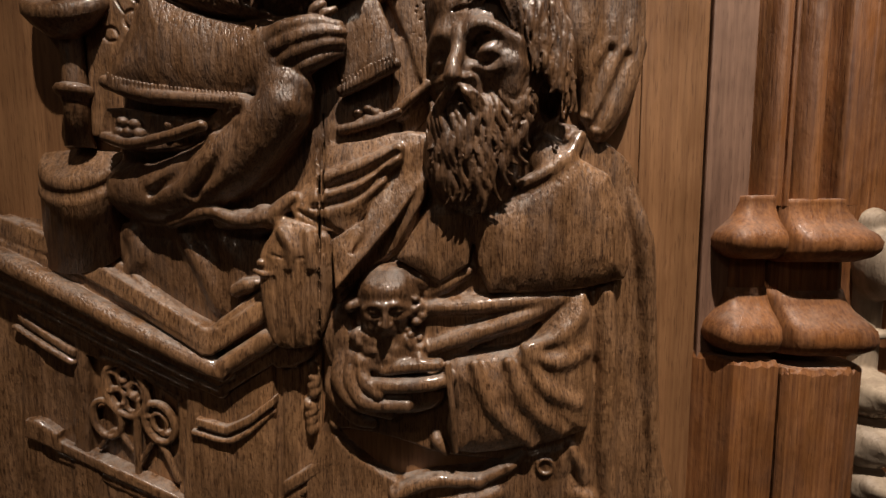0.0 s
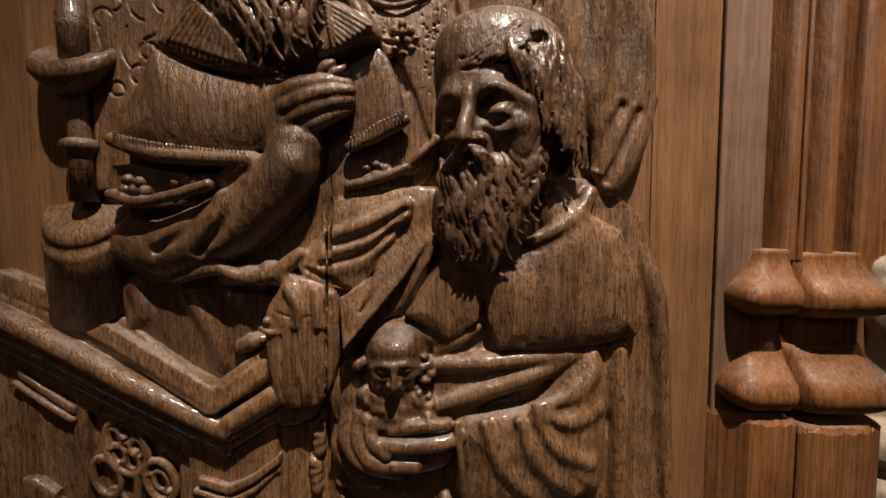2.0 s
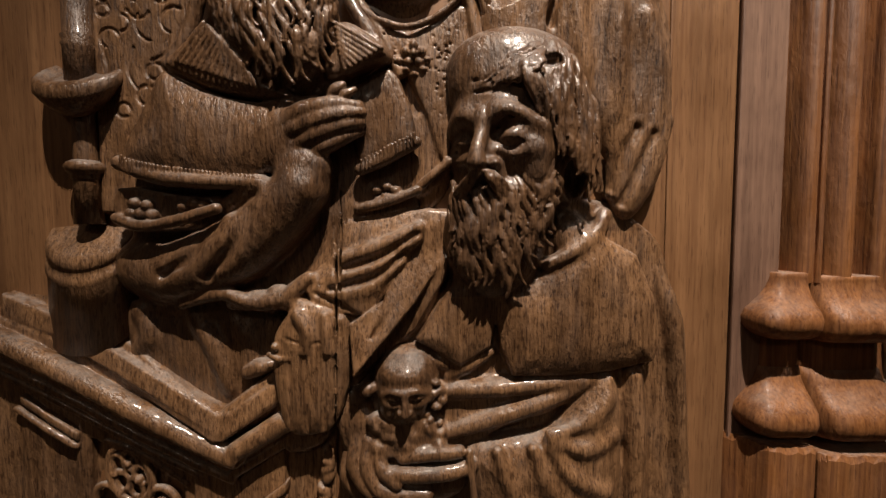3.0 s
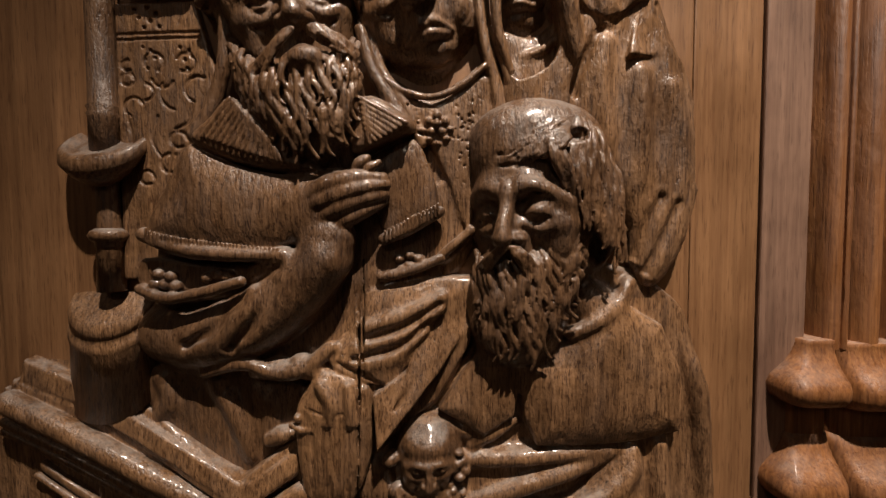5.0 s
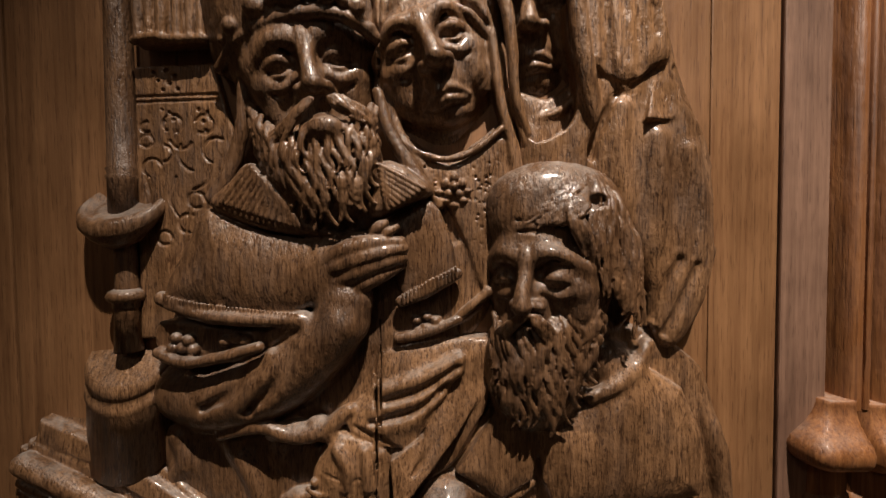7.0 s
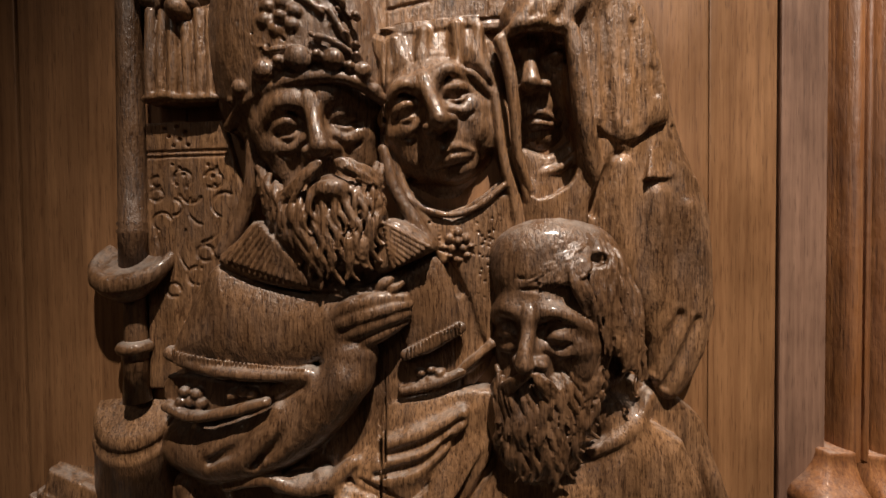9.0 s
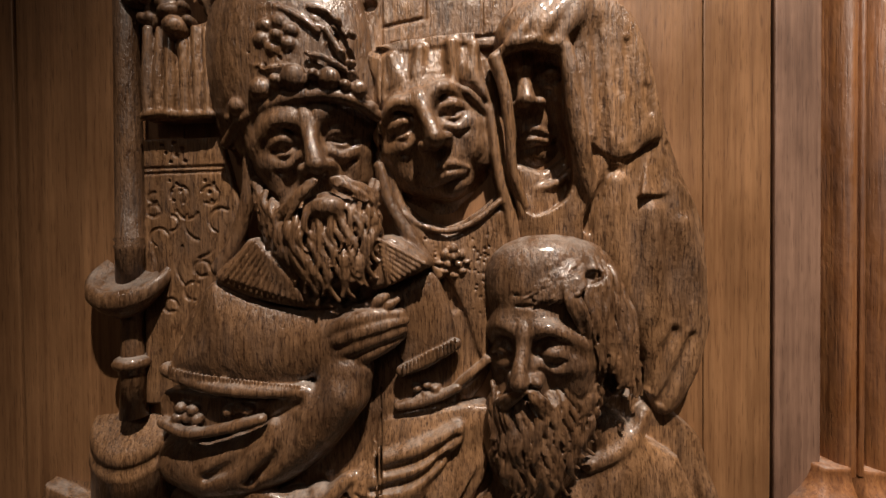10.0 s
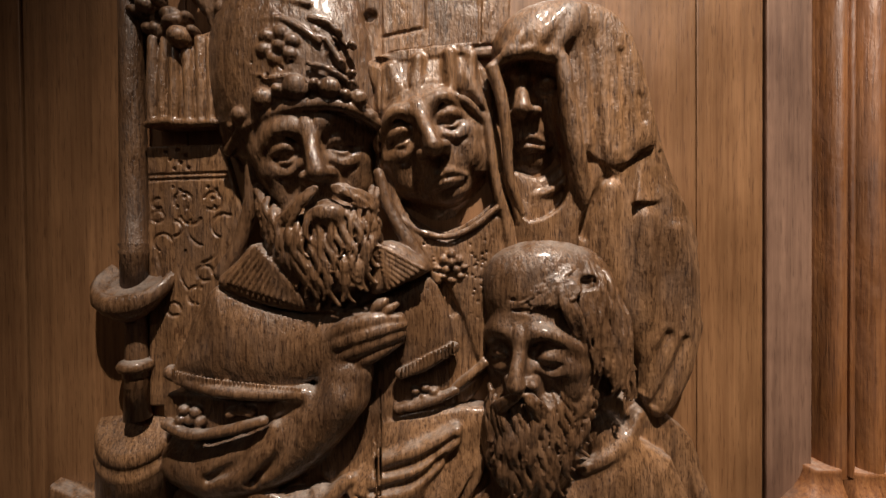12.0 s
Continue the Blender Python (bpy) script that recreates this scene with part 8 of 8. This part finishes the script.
tracery.tube([(-0.2676, 0.337, 1.0922, 0.0022), (-0.2681, 0.337, 1.0965, 0.0022), (-0.2702, 0.337, 1.1005, 0.0022), (-0.2732, 0.337, 1.103, 0.0022), (-0.2763, 0.337, 1.1035, 0.0022), (-0.2788, 0.337, 1.1017, 0.0022), (-0.2799, 0.337, 1.0982, 0.0022), (-0.2794, 0.337, 1.0939, 0.0022), (-0.2773, 0.337, 1.09, 0.0022), (-0.2743, 0.337, 1.0874, 0.0022), (-0.2711, 0.337, 1.0869, 0.0022), (-0.2687, 0.337, 1.0887, 0.0022), (-0.2676, 0.337, 1.0922, 0.0022)], 0.0008)
tracery.tube([(-0.2761, 0.337, 1.1047, 0.0022), (-0.2766, 0.337, 1.109, 0.0022), (-0.2787, 0.337, 1.1129, 0.0022), (-0.2817, 0.337, 1.1155, 0.0022), (-0.2848, 0.337, 1.1159, 0.0022), (-0.2873, 0.337, 1.1142, 0.0022), (-0.2884, 0.337, 1.1107, 0.0022), (-0.2879, 0.337, 1.1064, 0.0022), (-0.2859, 0.337, 1.1025, 0.0022), (-0.2829, 0.337, 1.0999, 0.0022), (-0.2797, 0.337, 1.0995, 0.0022), (-0.2772, 0.337, 1.1012, 0.0022), (-0.2761, 0.337, 1.1047, 0.0022)], 0.0008)
tracery.tube([(-0.286, 0.337, 1.1015, 0.0022), (-0.2865, 0.337, 1.1058, 0.0022), (-0.2886, 0.337, 1.1098, 0.0022), (-0.2916, 0.337, 1.1123, 0.0022), (-0.2947, 0.337, 1.1128, 0.0022), (-0.2972, 0.337, 1.111, 0.0022), (-0.2983, 0.337, 1.1075, 0.0022), (-0.2978, 0.337, 1.1032, 0.0022), (-0.2958, 0.337, 1.0993, 0.0022), (-0.2928, 0.337, 1.0967, 0.0022), (-0.2896, 0.337, 1.0963, 0.0022), (-0.2871, 0.337, 1.098, 0.0022), (-0.286, 0.337, 1.1015, 0.0022)], 0.0008)
tracery.tube([(-0.2836, 0.337, 1.087, 0.0022), (-0.2841, 0.337, 1.0913, 0.0022), (-0.2862, 0.337, 1.0953, 0.0022), (-0.2892, 0.337, 1.0978, 0.0022), (-0.2924, 0.337, 1.0983, 0.0022), (-0.2948, 0.337, 1.0966, 0.0022), (-0.296, 0.337, 1.0931, 0.0022), (-0.2955, 0.337, 1.0887, 0.0022), (-0.2934, 0.337, 1.0848, 0.0022), (-0.2904, 0.337, 1.0822, 0.0022), (-0.2872, 0.337, 1.0817, 0.0022), (-0.2847, 0.337, 1.0835, 0.0022), (-0.2836, 0.337, 1.087, 0.0022)], 0.0008)
tracery.tube([(-0.2722, 0.337, 1.0812, 0.0022), (-0.2727, 0.337, 1.0855, 0.0022), (-0.2748, 0.337, 1.0895, 0.0022), (-0.2778, 0.337, 1.0921, 0.0022), (-0.281, 0.337, 1.0925, 0.0022), (-0.2835, 0.337, 1.0908, 0.0022), (-0.2846, 0.337, 1.0873, 0.0022), (-0.284, 0.337, 1.0829, 0.0022), (-0.282, 0.337, 1.0789, 0.0022), (-0.279, 0.337, 1.0764, 0.0022), (-0.2758, 0.337, 1.0759, 0.0022), (-0.2733, 0.337, 1.0777, 0.0022), (-0.2722, 0.337, 1.0812, 0.0022)], 0.0008)
tracery.tube([(-0.2406, 0.336, 1.0598, 0.0029), (-0.2419, 0.336, 1.0691, 0.0029), (-0.2463, 0.336, 1.0776, 0.0029), (-0.2528, 0.336, 1.0831, 0.0029), (-0.2596, 0.336, 1.0841, 0.0029), (-0.2648, 0.336, 1.0804, 0.0029), (-0.2672, 0.336, 1.0728, 0.0029), (-0.266, 0.336, 1.0635, 0.0029), (-0.2616, 0.336, 1.0549, 0.0029), (-0.2551, 0.336, 1.0494, 0.0029), (-0.2483, 0.336, 1.0484, 0.0029), (-0.243, 0.336, 1.0522, 0.0029), (-0.2406, 0.336, 1.0598, 0.0029)], 0.0008)
tracery.tube([(-0.2484, 0.337, 1.0627, 0.0019), (-0.249, 0.337, 1.0671, 0.0019), (-0.2511, 0.337, 1.0711, 0.0019), (-0.2541, 0.337, 1.0737, 0.0019), (-0.2573, 0.337, 1.0742, 0.0019), (-0.2598, 0.337, 1.0724, 0.0019), (-0.2609, 0.337, 1.0688, 0.0019), (-0.2604, 0.337, 1.0645, 0.0019), (-0.2583, 0.337, 1.0604, 0.0019), (-0.2552, 0.337, 1.0578, 0.0019), (-0.252, 0.337, 1.0574, 0.0019), (-0.2495, 0.337, 1.0591, 0.0019), (-0.2484, 0.337, 1.0627, 0.0019)], 0.0008)
tracery.tube([(-0.2882, 0.336, 1.0647, 0.0029), (-0.2892, 0.336, 1.0734, 0.0029), (-0.2933, 0.336, 1.0814, 0.0029), (-0.2993, 0.336, 1.0865, 0.0029), (-0.3056, 0.336, 1.0874, 0.0029), (-0.3106, 0.336, 1.0839, 0.0029), (-0.3129, 0.336, 1.0769, 0.0029), (-0.3119, 0.336, 1.0682, 0.0029), (-0.3079, 0.336, 1.0601, 0.0029), (-0.3018, 0.336, 1.0549, 0.0029), (-0.2954, 0.336, 1.054, 0.0029), (-0.2904, 0.336, 1.0576, 0.0029), (-0.2882, 0.336, 1.0647, 0.0029)], 0.0008)
tracery.tube([(-0.2738, 0.336, 1.0706, 0.0029), (-0.2751, 0.336, 1.0388, 0.0029), (-0.2766, 0.336, 1.0119, 0.0029)], 0.001)
tracery.tube([(-0.305, 0.336, 1.1279, 0.0024), (-0.2721, 0.336, 1.1149, 0.0024), (-0.2339, 0.336, 1.0872, 0.0024)], 0.001)
tracery.tube([(-0.3087, 0.337, 1.0437, 0.0024), (-0.2947, 0.337, 1.0596, 0.0024), (-0.2785, 0.337, 1.0382, 0.0024)], 0.001)
tracery.tube([(-0.2742, 0.337, 1.0274, 0.0024), (-0.2574, 0.337, 1.0488, 0.0024), (-0.2404, 0.337, 1.011, 0.0024)], 0.001)
tracery.ell((-0.2952, 0.338, 1.096), (0.0034, 0.005, 0.0034), 0, 0.001)
tracery.ell((-0.2754, 0.338, 1.0906), (0.0034, 0.005, 0.0034), 0, 0.001)
tracery.ell((-0.2834, 0.338, 1.1053), (0.0034, 0.005, 0.0034), 0, 0.001)
tracery.ell((-0.285, 0.338, 1.0844), (0.0034, 0.005, 0.0034), 0, 0.001)
tracery.ell((-0.2656, 0.338, 1.0722), (0.0034, 0.005, 0.0034), 0, 0.001)
tracery.ell((-0.2474, 0.338, 1.0562), (0.0034, 0.005, 0.0034), 0, 0.001)
tracery.rough(0.0004, 0.009, 1)
tracery.rough(0.0002, 0.0042, 3)
part("tracery", tracery.mesh("tracery"), OAK, chest, "pierced gothic tracery")

lower_rail = Carving((-0.375, 0.318, 0.9457), (-0.0879, 0.3455, 1.0804), 0.0013)
lower_rail.plate([(-0.3675, 1.0729), (-0.3575, 1.0744), (-0.3391, 1.0598), (-0.3425, 1.0442), (-0.369, 1.0574)], 0.328, 0.003, 0.003, smooth=1)
lower_rail.plate([(-0.3441, 1.0545), (-0.2938, 1.028), (-0.2356, 0.9984), (-0.1863, 0.9749), (-0.1868, 0.964), (-0.2362, 0.9876), (-0.2947, 1.0174), (-0.345, 1.044)], 0.33, 0.002, 0.003, smooth=1)
lower_rail.plate([(-0.3491, 1.0426), (-0.2982, 1.0156), (-0.239, 0.9855), (-0.189, 0.9617), (-0.1895, 0.9517), (-0.2397, 0.9757), (-0.2989, 1.0059), (-0.35, 1.033)], 0.334, 0.003, 0.003, smooth=1)
lower_rail.plate([(-0.1441, 1.0129), (-0.1184, 1.0286), (-0.0939, 1.0443), (-0.0943, 1.0306), (-0.1189, 1.0149), (-0.1447, 0.999)], 0.33, 0.003, 0.003, smooth=1)
lower_rail.plate([(-0.1461, 0.9945), (-0.0952, 1.0265), (-0.0954, 1.018), (-0.1464, 0.9858)], 0.333, 0.002, 0.003, smooth=1)
lower_rail.rough(0.0004, 0.009, 4)
lower_rail.rough(0.0002, 0.0042, 3)
part("lower_rail", lower_rail.mesh("lower_rail"), OAK, chest, "")

settle(chest)
